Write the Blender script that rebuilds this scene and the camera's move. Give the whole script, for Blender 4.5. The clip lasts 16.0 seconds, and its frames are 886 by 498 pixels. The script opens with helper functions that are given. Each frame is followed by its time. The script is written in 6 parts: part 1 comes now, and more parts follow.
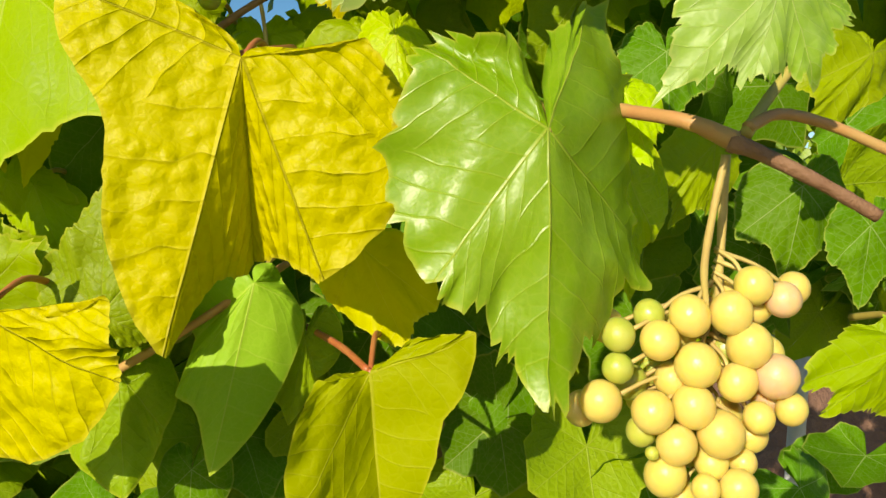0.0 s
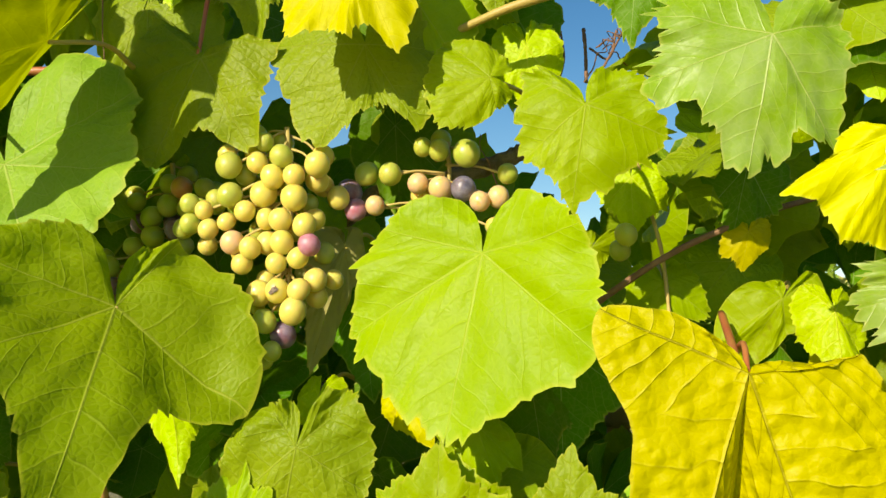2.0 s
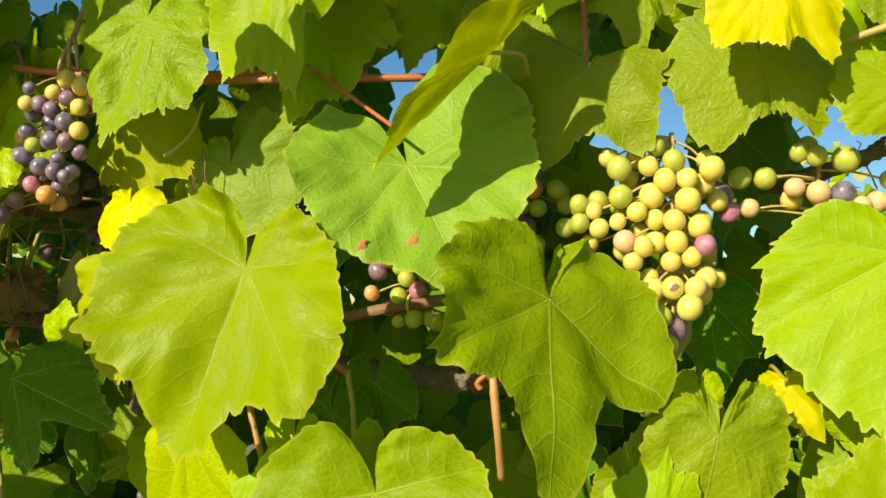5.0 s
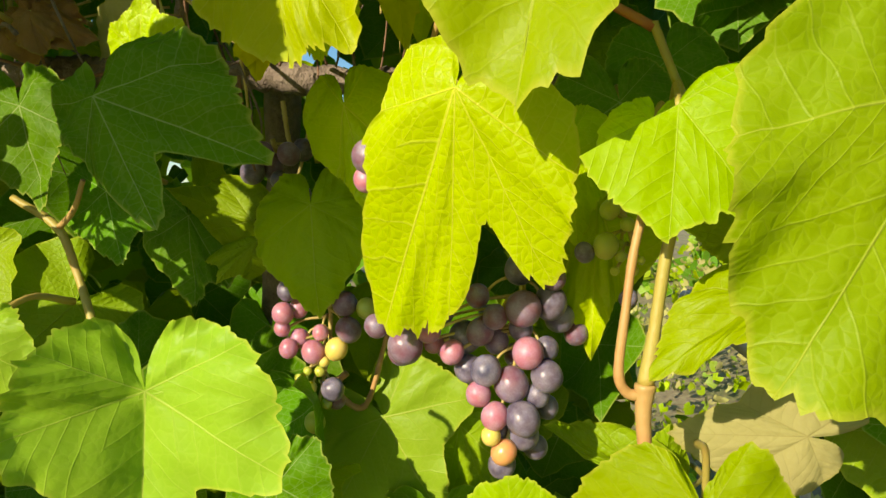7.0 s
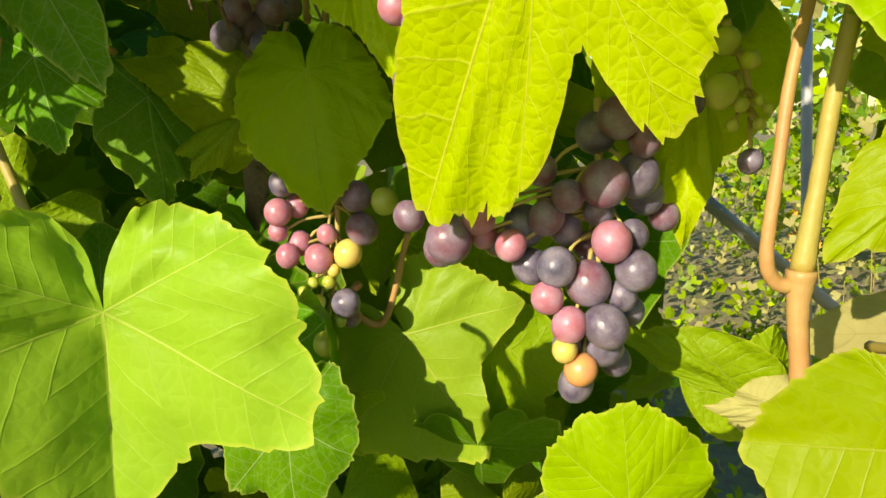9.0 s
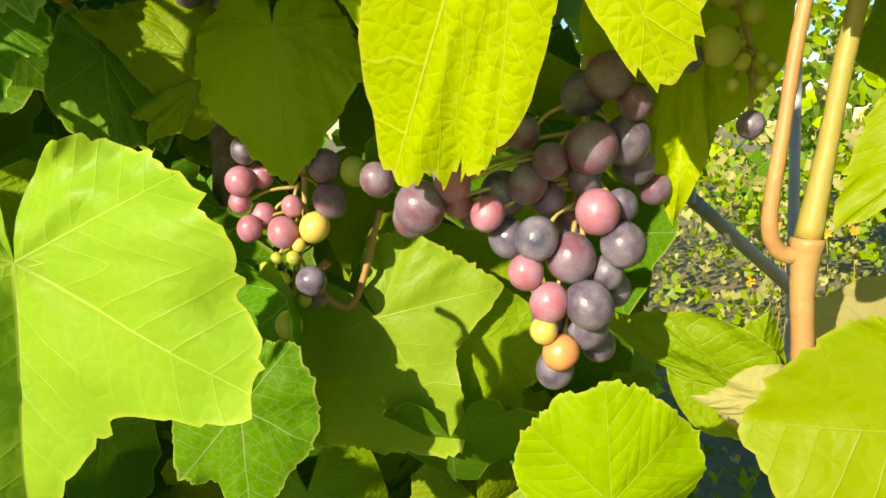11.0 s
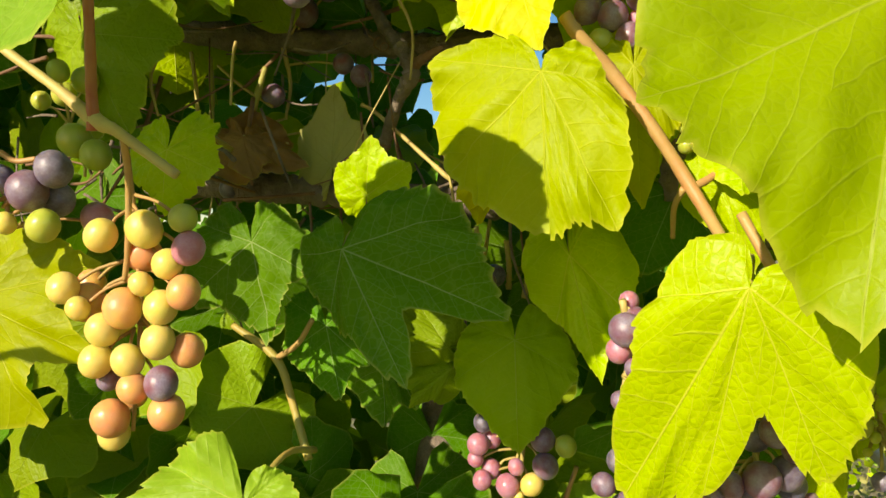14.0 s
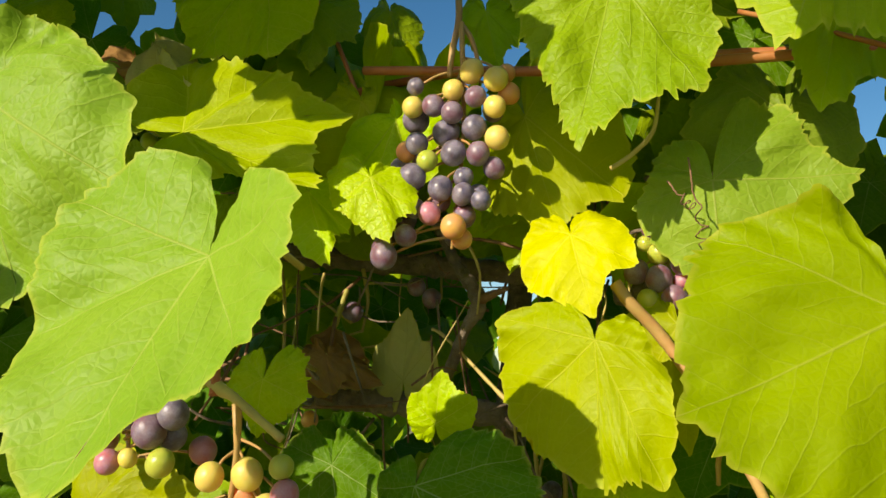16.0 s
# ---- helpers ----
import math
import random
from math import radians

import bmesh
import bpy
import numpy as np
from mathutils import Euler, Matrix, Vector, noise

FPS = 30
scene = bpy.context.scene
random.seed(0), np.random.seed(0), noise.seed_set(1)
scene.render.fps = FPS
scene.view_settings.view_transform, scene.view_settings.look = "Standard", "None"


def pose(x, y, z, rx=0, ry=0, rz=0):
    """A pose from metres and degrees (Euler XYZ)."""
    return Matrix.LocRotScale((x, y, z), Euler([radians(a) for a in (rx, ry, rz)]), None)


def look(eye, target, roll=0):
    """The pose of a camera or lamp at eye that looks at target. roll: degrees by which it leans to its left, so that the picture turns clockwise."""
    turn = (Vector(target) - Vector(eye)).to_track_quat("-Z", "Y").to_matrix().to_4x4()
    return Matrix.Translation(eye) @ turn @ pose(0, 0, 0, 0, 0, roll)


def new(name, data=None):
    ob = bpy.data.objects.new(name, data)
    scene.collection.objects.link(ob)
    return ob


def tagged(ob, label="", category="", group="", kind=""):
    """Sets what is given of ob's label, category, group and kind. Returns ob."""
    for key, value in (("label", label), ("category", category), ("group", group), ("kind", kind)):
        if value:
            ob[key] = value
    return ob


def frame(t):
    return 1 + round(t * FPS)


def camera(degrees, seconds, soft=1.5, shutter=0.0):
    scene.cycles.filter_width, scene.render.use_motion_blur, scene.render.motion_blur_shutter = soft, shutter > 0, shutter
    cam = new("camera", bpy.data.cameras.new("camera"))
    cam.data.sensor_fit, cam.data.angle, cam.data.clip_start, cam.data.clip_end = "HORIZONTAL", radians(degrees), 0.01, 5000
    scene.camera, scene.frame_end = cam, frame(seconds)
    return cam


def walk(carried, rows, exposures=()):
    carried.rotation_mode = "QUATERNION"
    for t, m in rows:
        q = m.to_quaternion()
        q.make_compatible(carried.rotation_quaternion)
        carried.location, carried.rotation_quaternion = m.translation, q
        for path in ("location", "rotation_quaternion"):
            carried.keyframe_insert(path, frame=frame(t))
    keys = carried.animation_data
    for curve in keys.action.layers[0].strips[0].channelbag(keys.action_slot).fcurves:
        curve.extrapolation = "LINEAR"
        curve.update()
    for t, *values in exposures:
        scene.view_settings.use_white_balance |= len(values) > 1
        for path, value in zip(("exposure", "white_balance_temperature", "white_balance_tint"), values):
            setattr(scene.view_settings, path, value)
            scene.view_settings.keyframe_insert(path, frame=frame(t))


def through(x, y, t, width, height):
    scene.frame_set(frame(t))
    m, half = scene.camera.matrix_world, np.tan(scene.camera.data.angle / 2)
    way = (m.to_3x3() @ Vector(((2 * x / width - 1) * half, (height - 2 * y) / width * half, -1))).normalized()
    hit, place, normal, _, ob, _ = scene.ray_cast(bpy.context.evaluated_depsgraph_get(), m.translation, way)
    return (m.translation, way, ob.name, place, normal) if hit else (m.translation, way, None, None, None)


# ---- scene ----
cam = camera(59.9, 16.0)
PATH = [
    (0, (0.035, 0.017, 1.519), (0.106, 2.015, 1.463), 0.5),
    (0.5, (0.004, 0.011, 1.552), (-0.04, 2.01, 1.569), 1.7),
    (0.7, (0.025, 0.014, 1.58), (-0.229, 1.998, 1.561), 1.8),
    (1, (-0.008, 0.003, 1.589), (-0.182, 1.992, 1.7), 2.4),
    (1.5, (-0.057, -0.016, 1.599), (-0.348, 1.956, 1.766), 2.9),
    (2, (-0.097, -0.032, 1.602), (-0.494, 1.92, 1.777), 2.7),
    (2.5, (-0.12, -0.042, 1.604), (-0.605, 1.89, 1.777), 2.5),
    (3, (-0.136, -0.053, 1.602), (-0.681, 1.862, 1.787), 2.5),
    (3.5, (-0.167, -0.069, 1.604), (-0.75, 1.835, 1.79), 3.0),
    (3.7, (-0.197, -0.082, 1.6), (-0.778, 1.822, 1.795), 3.3),
    (5.8, (-0.401, -0.11, 1.56), (-0.843, 1.838, 1.66), 3.0),
    (6, (-0.44, -0.093, 1.543), (-0.862, 1.861, 1.61), 2.5),
    (6.2, (-0.479, -0.061, 1.525), (-0.885, 1.897, 1.555), 1.8),
    (6.5, (-0.528, -0.003, 1.488), (-0.91, 1.96, 1.474), 0.6),
    (6.6, (-0.539, 0.01, 1.481), (-0.911, 1.974, 1.441), 0.2),
    (7, (-0.555, 0.059, 1.451), (-0.901, 2.027, 1.363), -1.1),
    (7.5, (-0.578, 0.092, 1.442), (-0.906, 2.058, 1.274), -2.6),
    (8, (-0.59, 0.098, 1.44), (-0.907, 2.059, 1.207), -3.5),
    (8.5, (-0.593, 0.119, 1.438), (-0.895, 2.075, 1.154), -3.7),
    (9, (-0.603, 0.145, 1.427), (-0.88, 2.102, 1.124), -3.4),
    (9.2, (-0.608, 0.155, 1.422), (-0.874, 2.113, 1.113), -3.3),
    (11.3, (-0.601, 0.169, 1.41), (-0.846, 2.133, 1.126), -1.7),
    (11.5, (-0.602, 0.168, 1.41), (-0.856, 2.133, 1.134), -1.6),
    (12, (-0.604, 0.165, 1.417), (-0.876, 2.131, 1.168), -1.1),
    (12.5, (-0.606, 0.15, 1.438), (-0.918, 2.116, 1.238), -0.5),
    (13, (-0.621, 0.101, 1.473), (-0.986, 2.062, 1.332), -0.1),
    (13.2, (-0.629, 0.079, 1.481), (-1.007, 2.04, 1.372), -0.0),
    (13.5, (-0.636, 0.058, 1.495), (-1.06, 2.011, 1.426), 0.4),
    (13.8, (-0.646, 0.045, 1.507), (-1.083, 1.996, 1.47), 0.7),
    (14, (-0.645, 0.039, 1.512), (-1.123, 1.981, 1.517), 1.1),
    (14.5, (-0.644, 0.016, 1.528), (-1.168, 1.943, 1.624), 1.6),
    (15, (-0.638, -0.004, 1.55), (-1.193, 1.908, 1.73), 2.1),
    (15.5, (-0.636, -0.015, 1.565), (-1.22, 1.879, 1.831), 2.5),
    (16, (-0.639, -0.019, 1.57), (-1.252, 1.854, 1.909), 2.8),
]
walk(cam, [(t, look(eye, target, roll)) for t, eye, target, roll in PATH], [(0, 0.20, 7400, 10), (1.0, 0.27, 7400, 10), (2.5, 0.31, 7400, 10), (6.0, 0.32, 7400, 10), (9.0, 0.41, 7400, 10), (12.5, 0.46, 7400, 10), (14.5, 0.34, 7400, 10), (16, 0.20, 7400, 10)])

# ---------------------------------------------------------------- world, sun
TO_SUN = Vector((-0.47, -1.0, 0.46)).normalized()
world = bpy.data.worlds.new("sky")
scene.world = world
world.use_nodes = True
wn = world.node_tree.nodes
sky = wn.new("ShaderNodeTexSky")
sky.sky_type = "NISHITA"
sky.sun_disc = False
sky.sun_elevation = math.asin(TO_SUN.z)
sky.sun_rotation = math.atan2(TO_SUN.x, TO_SUN.y)
sky.air_density, sky.dust_density, sky.ozone_density = 1.0, 0.4, 2.0
wn["Background"].inputs[1].default_value = 0.115
deep = wn.new("ShaderNodeHueSaturation")
deep.inputs["Saturation"].default_value = 1.35
world.node_tree.links.new(sky.outputs[0], deep.inputs["Color"])
world.node_tree.links.new(deep.outputs[0], wn["Background"].inputs[0])
sun = new("sun", bpy.data.lights.new("sun", "SUN"))
sun.data.energy, sun.data.angle, sun.data.color = 5.4, radians(0.5), (1.0, 0.93, 0.80)
sun.matrix_world = look(TO_SUN * 30, (0, 0, 0))


# ---------------------------------------------------------------- materials
class Nodes:
    """A short hand for building node trees."""

    def __init__(self, name):
        self.mat = bpy.data.materials.new(name)
        self.mat.use_nodes = True
        self.tree = self.mat.node_tree
        self.bsdf = self.tree.nodes["Principled BSDF"]
        self.out = self.tree.nodes["Material Output"]

    def node(self, kind, **values):
        n = self.tree.nodes.new("ShaderNode" + kind)
        for key, value in values.items():
            if key == "operation":
                n.operation = value
            elif key == "blend":
                n.data_type, n.blend_type = "RGBA", value
            elif key == "feature":
                n.feature = value
            elif key == "attribute":
                n.attribute_name = value
        return n

    def link(self, a, b):
        self.tree.links.new(a, b)

    def math(self, operation, a, b=0.5, clamp=False):
        n = self.node("Math", operation=operation)
        n.use_clamp = clamp
        for slot, v in zip(n.inputs, (a, b)):
            if isinstance(v, (int, float)):
                slot.default_value = v
            else:
                self.link(v, slot)
        return n.outputs[0]

    def mix(self, fac, a, b, blend="MIX"):
        n = self.node("Mix", blend=blend)
        for slot, v in zip((n.inputs[0], n.inputs[6], n.inputs[7]), (fac, a, b)):
            if isinstance(v, (int, float)):
                slot.default_value = v
            elif isinstance(v, tuple):
                slot.default_value = (*v, 1)
            else:
                self.link(v, slot)
        return n.outputs[2]

    def noise(self, scale, detail=3.0, rough=0.55, where="Object"):
        n = self.node("TexNoise")
        n.inputs["Scale"].default_value, n.inputs["Detail"].default_value, n.inputs["Roughness"].default_value = scale, detail, rough
        self.link(self.coords(where), n.inputs["Vector"])
        return n.outputs[0]

    def coords(self, where="Object"):
        return self.node("TexCoord").outputs[where]

    def ramp(self, x, low, high):
        n = self.node("MapRange")
        n.inputs[1].default_value, n.inputs[2].default_value = low, high
        self.link(x, n.inputs[0])
        return n.outputs[0]

    def bump(self, height, strength, distance):
        n = self.node("Bump")
        n.inputs["Strength"].default_value, n.inputs["Distance"].default_value = strength, distance
        self.link(height, n.inputs["Height"])
        self.link(n.outputs[0], self.bsdf.inputs["Normal"])
        return n.outputs[0]


def leaf_material(name, base, second, vein, through, sheer=0.27, rough=0.48, gloss=0.18, quilt=0.28, pale_sheen=0.0, spots=0.0, net=1.0, puffs=0.5, cells_up=0.5, groove=0.25, blister=0.0):
    """A leaf blade: two greens, pale main and side veins, a net of fine veins, light that passes through."""
    m = Nodes(name)
    uv = m.node("UVMap")
    uv.uv_map = "vein"
    sep = m.node("SeparateXYZ")
    m.link(uv.outputs[0], sep.inputs[0])
    along, across = sep.outputs[0], m.math("ABSOLUTE", sep.outputs[1])
    rnd = m.math("FRACT", m.math("ADD", m.node("ObjectInfo").outputs["Random"], m.node("NewGeometry").outputs["Random Per Island"]))
    # main veins taper outwards
    width = m.math("MULTIPLY_ADD", along, -0.007)
    width.node.inputs[2].default_value = 0.0115
    main = m.math("SUBTRACT", 1.0, m.math("DIVIDE", across, width), True)
    # side veins leave the main ones at a slant
    warp = m.math("MULTIPLY", m.math("SUBTRACT", m.noise(26.0, 2.0), 0.5), 0.19)
    slant = m.math("ADD", m.math("SUBTRACT", along, m.math("MULTIPLY", across, 0.85)), warp)
    saw = m.math("PINGPONG", m.math("ADD", slant, 1.0), 0.075)
    side = m.math("SUBTRACT", 1.0, m.math("DIVIDE", saw, 0.0075), True)
    puff = m.math("MULTIPLY", saw, 10.0)
    swell = m.math("MULTIPLY", puff, m.math("SUBTRACT", 1.5, puff))
    cells = m.node("TexVoronoi", feature="DISTANCE_TO_EDGE")
    cells.inputs["Scale"].default_value = 210.0
    m.link(m.coords(), cells.inputs["Vector"])
    fine = m.math("SUBTRACT", 1.0, m.math("MULTIPLY", cells.outputs[0], 9.0), True)
    blotch = m.ramp(m.noise(16.0, 4.0), 0.35, 0.7)
    shade = m.mix(blotch, base, second)
    grain = m.noise(420.0, 2.0)
    shade = m.mix(m.math("MULTIPLY", grain, 0.25), shade, tuple(c * 0.7 for c in base))
    shade = m.mix(m.math("MULTIPLY", fine, 0.11 * net), shade, vein)
    shade = m.mix(m.math("MULTIPLY", side, 0.24 * net), shade, vein)
    shade = m.mix(m.math("MULTIPLY", main, 0.33 + 0.42 * net), shade, vein)
    edge = m.node("Attribute", attribute="rim").outputs["Fac"]
    shade = m.mix(m.math("MULTIPLY", m.ramp(edge, 0.955, 0.995), 0.55), shade, tuple(0.5 * (a + b) for a, b in zip(vein, (0.50, 0.48, 0.03))))
    hue = m.node("HueSaturation")
    m.link(shade, hue.inputs["Color"])
    m.link(m.math("ADD", m.math("MULTIPLY", rnd, 0.30), 0.86), hue.inputs["Value"])
    m.link(m.math("ADD", m.math("MULTIPLY", rnd, 0.022), 0.489), hue.inputs["Hue"])
    shade = hue.outputs[0]
    if pale_sheen:
        # pale patches put the blade's powdery whitish sheen into its colour
        pale = m.ramp(m.noise(30.0, 5.0, 0.65), 0.42, 0.72)
        shade = m.mix(m.math("MULTIPLY", pale, pale_sheen), shade, (0.42, 0.46, 0.36))
    if spots:
        rust = m.ramp(m.noise(55.0, 3.0, 0.6), 0.70, 0.76)
        shade = m.mix(m.math("MULTIPLY", rust, spots), shade, (0.16, 0.07, 0.02))
    m.link(shade, m.bsdf.inputs["Base Color"])
    rr = m.math("ADD", m.math("MULTIPLY", m.noise(70.0), 0.24), rough - 0.12)
    m.link(rr, m.bsdf.inputs["Roughness"])
    m.bsdf.inputs["Specular IOR Level"].default_value = gloss
    height = m.math("SUBTRACT", m.math("MULTIPLY", swell, 0.8 * puffs), m.math("ADD", m.math("MULTIPLY", main, 0.7), m.math("MULTIPLY", side, groove)))
    height = m.math("ADD", height, m.math("MULTIPLY", m.noise(60.0, 4.0, 0.5), 1.9))
    height = m.math("ADD", height, m.math("MULTIPLY", m.math("MINIMUM", cells.outputs[0], 0.3), 1.1 * cells_up))
    if blister:
        pads = m.node("TexVoronoi", feature="SMOOTH_F1")
        pads.inputs["Scale"].default_value = 125.0
        pads.inputs["Smoothness"].default_value = 0.6
        m.link(m.coords(), pads.inputs["Vector"])
        height = m.math("ADD", height, m.math("MULTIPLY", m.math("SUBTRACT", 1.0, pads.outputs[0]), blister))
    nrm = m.bump(height, quilt, 0.0018)
    glow = m.node("BsdfTranslucent")
    tint = m.mix(0.75, shade, through, "MIX")
    tint = m.mix(m.math("MULTIPLY", main, 0.4), tint, tuple(c * 0.5 for c in through))
    m.link(tint, glow.inputs["Color"])
    m.link(nrm, glow.inputs["Normal"])
    both = m.node("MixShader")
    both.inputs[0].default_value = sheer
    m.link(m.bsdf.outputs[0], both.inputs[1])
    m.link(glow.outputs[0], both.inputs[2])
    m.link(both.outputs[0], m.out.inputs["Surface"])
    return m.mat


LEAF = {
    "green": leaf_material("leaf_green", (0.204, 0.315, 0.005), (0.262, 0.365, 0.006), (0.34, 0.42, 0.05), (0.30, 0.46, 0.004), quilt=0.42, gloss=0.18, puffs=0.6, cells_up=1.0),
    "light": leaf_material("leaf_light", (0.240, 0.365, 0.002), (0.298, 0.415, 0.003), (0.40, 0.46, 0.06), (0.42, 0.58, 0.005), quilt=0.28, rough=0.46, gloss=0.14, spots=0.35, net=0.7, puffs=0.6, cells_up=0.6),
    "fresh": leaf_material("leaf_fresh", (0.245, 0.430, 0.022), (0.300, 0.480, 0.030), (0.50, 0.58, 0.10), (0.30, 0.54, 0.010), quilt=0.24, rough=0.45, gloss=0.15, net=0.8, puffs=0.5, cells_up=0.5),
    "lime": leaf_material("leaf_lime", (0.385, 0.570, 0.002), (0.450, 0.630, 0.003), (0.62, 0.68, 0.06), (0.56, 0.72, 0.004), quilt=0.34, gloss=0.18, rough=0.42, puffs=0.3, cells_up=1.1, net=1.7),
    "velvet": leaf_material("leaf_velvet", (0.205, 0.332, 0.003), (0.256, 0.378, 0.004), (0.42, 0.50, 0.06), (0.30, 0.46, 0.004), quilt=0.34, gloss=0.14, puffs=0.5, cells_up=0.9),
    "butter": leaf_material("leaf_butter", (0.48, 0.47, 0.002), (0.56, 0.53, 0.003), (0.68, 0.62, 0.06), (0.85, 0.80, 0.005), quilt=0.26, gloss=0.12, spots=0.3, rough=0.5, net=0.5, puffs=0.4, cells_up=0.4),
    "yellow": leaf_material("leaf_yellow", (0.53, 0.52, 0.002), (0.62, 0.58, 0.003), (0.68, 0.62, 0.05), (0.85, 0.80, 0.005), quilt=0.85, gloss=0.14, spots=0.5, rough=0.46, net=0.8, puffs=1.0, cells_up=0.3, groove=0.12, blister=1.7),
    "chartreuse": leaf_material("leaf_chartreuse", (0.315, 0.395, 0.002), (0.380, 0.445, 0.003), (0.54, 0.56, 0.05), (0.64, 0.68, 0.004), quilt=0.3, gloss=0.15, rough=0.5, puffs=0.6, cells_up=0.5, net=0.9),
    "sheeny": leaf_material("leaf_sheeny", (0.190, 0.330, 0.006), (0.240, 0.380, 0.008), (0.46, 0.52, 0.14), (0.34, 0.50, 0.008), rough=0.42, gloss=0.34, quilt=0.30, pale_sheen=0.30, puffs=0.5, cells_up=0.2),
    "glossy": leaf_material("leaf_glossy", (0.165, 0.335, 0.002), (0.210, 0.380, 0.003), (0.42, 0.50, 0.06), (0.34, 0.50, 0.008), rough=0.36, gloss=0.42, quilt=0.30, pale_sheen=0.05, puffs=0.5, cells_up=0.2),
    # green leaf with the shade inside the row put into its colour
    "dark": leaf_material("leaf_shaded_green", (0.078, 0.205, 0.003), (0.105, 0.240, 0.004), (0.36, 0.46, 0.16), (0.14, 0.32, 0.004), sheer=0.24, quilt=0.2, gloss=0.08),
    "blue": leaf_material("leaf_blue_green", (0.200, 0.332, 0.020), (0.258, 0.386, 0.028), (0.38, 0.44, 0.09), (0.32, 0.48, 0.010), rough=0.5, quilt=0.36, puffs=0.6, cells_up=0.9, gloss=0.2),
    "cream": leaf_material("leaf_underside", (0.44, 0.42, 0.14), (0.50, 0.46, 0.17), (0.36, 0.33, 0.10), (0.45, 0.48, 0.06), rough=0.7, gloss=0.2, quilt=0.3),
    "dead": leaf_material("leaf_dead", (0.26, 0.13, 0.04), (0.34, 0.20, 0.07), (0.22, 0.12, 0.05), (0.34, 0.16, 0.03), rough=0.7, gloss=0.2, sheer=0.2),
}


def grape_material(name, skin, second, flush, bloom, wax_tint=(0.49, 0.48, 0.58)):
    """Grape skin: flushed on one side, a soft wax bloom, a glow of flesh beneath."""
    m = Nodes(name)
    rnd = m.node("ObjectInfo").outputs["Random"]
    blush = m.ramp(m.noise(0.7, 1.0), 0.35, 0.65)
    shade = m.mix(m.math("MULTIPLY", blush, flush), skin, second)
    shade = m.mix(m.math("MULTIPLY", rnd, 0.5), shade, second)
    wax = m.ramp(m.noise(0.9, 3.0, 0.5), 0.25, 0.75)
    rub = m.ramp(m.noise(7.0, 4.0, 0.6), 0.30, 0.75)
    coat = m.math("MULTIPLY", m.math("ADD", m.math("MULTIPLY", rub, 0.35), 0.65), wax)
    shade = m.mix(m.math("MULTIPLY", coat, bloom), shade, wax_tint)
    fleck = m.ramp(m.noise(30.0, 2.0), 0.70, 0.74)
    shade = m.mix(m.math("MULTIPLY", fleck, 0.30), shade, (0.20, 0.13, 0.05))
    m.link(shade, m.bsdf.inputs["Base Color"])
    m.link(m.math("ADD", m.math("MULTIPLY", coat, 0.25), 0.26), m.bsdf.inputs["Roughness"])
    m.bsdf.inputs["Subsurface Weight"].default_value = 0.6
    m.bsdf.inputs["Subsurface Radius"].default_value = (1.0, 0.7, 0.3)
    m.bsdf.inputs["Subsurface Scale"].default_value = 0.008
    m.bsdf.inputs["Specular IOR Level"].default_value = 0.5
    m.bump(m.noise(6.0, 3.0), 0.06, 0.02)
    return m.mat


SKIN = {
    "gold": grape_material("grape_gold", (0.64, 0.55, 0.11), (0.68, 0.48, 0.14), 0.5, 0.10, (0.68, 0.52, 0.25)),
    "lemon": grape_material("grape_lemon", (0.64, 0.57, 0.10), (0.68, 0.53, 0.14), 0.5, 0.10, (0.68, 0.58, 0.25)),
    "blush": grape_material("grape_blush", (0.68, 0.50, 0.19), (0.62, 0.35, 0.24), 0.6, 0.14, (0.68, 0.56, 0.40)),
    "amber": grape_material("grape_amber", (0.68, 0.42, 0.10), (0.64, 0.23, 0.12), 0.7, 0.10, (0.68, 0.52, 0.25)),
    "green": grape_material("grape_green", (0.33, 0.42, 0.045), (0.46, 0.46, 0.08), 0.6, 0.10, (0.68, 0.52, 0.25)),
    "rose": grape_material("grape_rose", (0.47, 0.125, 0.155), (0.35, 0.10, 0.17), 0.8, 0.60, (0.62, 0.45, 0.54)),
    "purple": grape_material("grape_purple", (0.20, 0.045, 0.070), (0.10, 0.038, 0.080), 0.8, 0.55),
    "blue": grape_material("grape_blue", (0.040, 0.035, 0.075), (0.085, 0.035, 0.060), 0.8, 0.60),
}


def plain_material(name, a, b, scale, rough, bump_scale, bump_strength, bump_depth, stretch=None):
    m = Nodes(name)
    m.link(m.mix(m.ramp(m.noise(scale, 5.0, 0.65), 0.3, 0.7), a, b), m.bsdf.inputs["Base Color"])
    m.bsdf.inputs["Roughness"].default_value = rough
    m.bump(m.noise(bump_scale, 5.0, 0.65), bump_strength, bump_depth)
    return m.mat


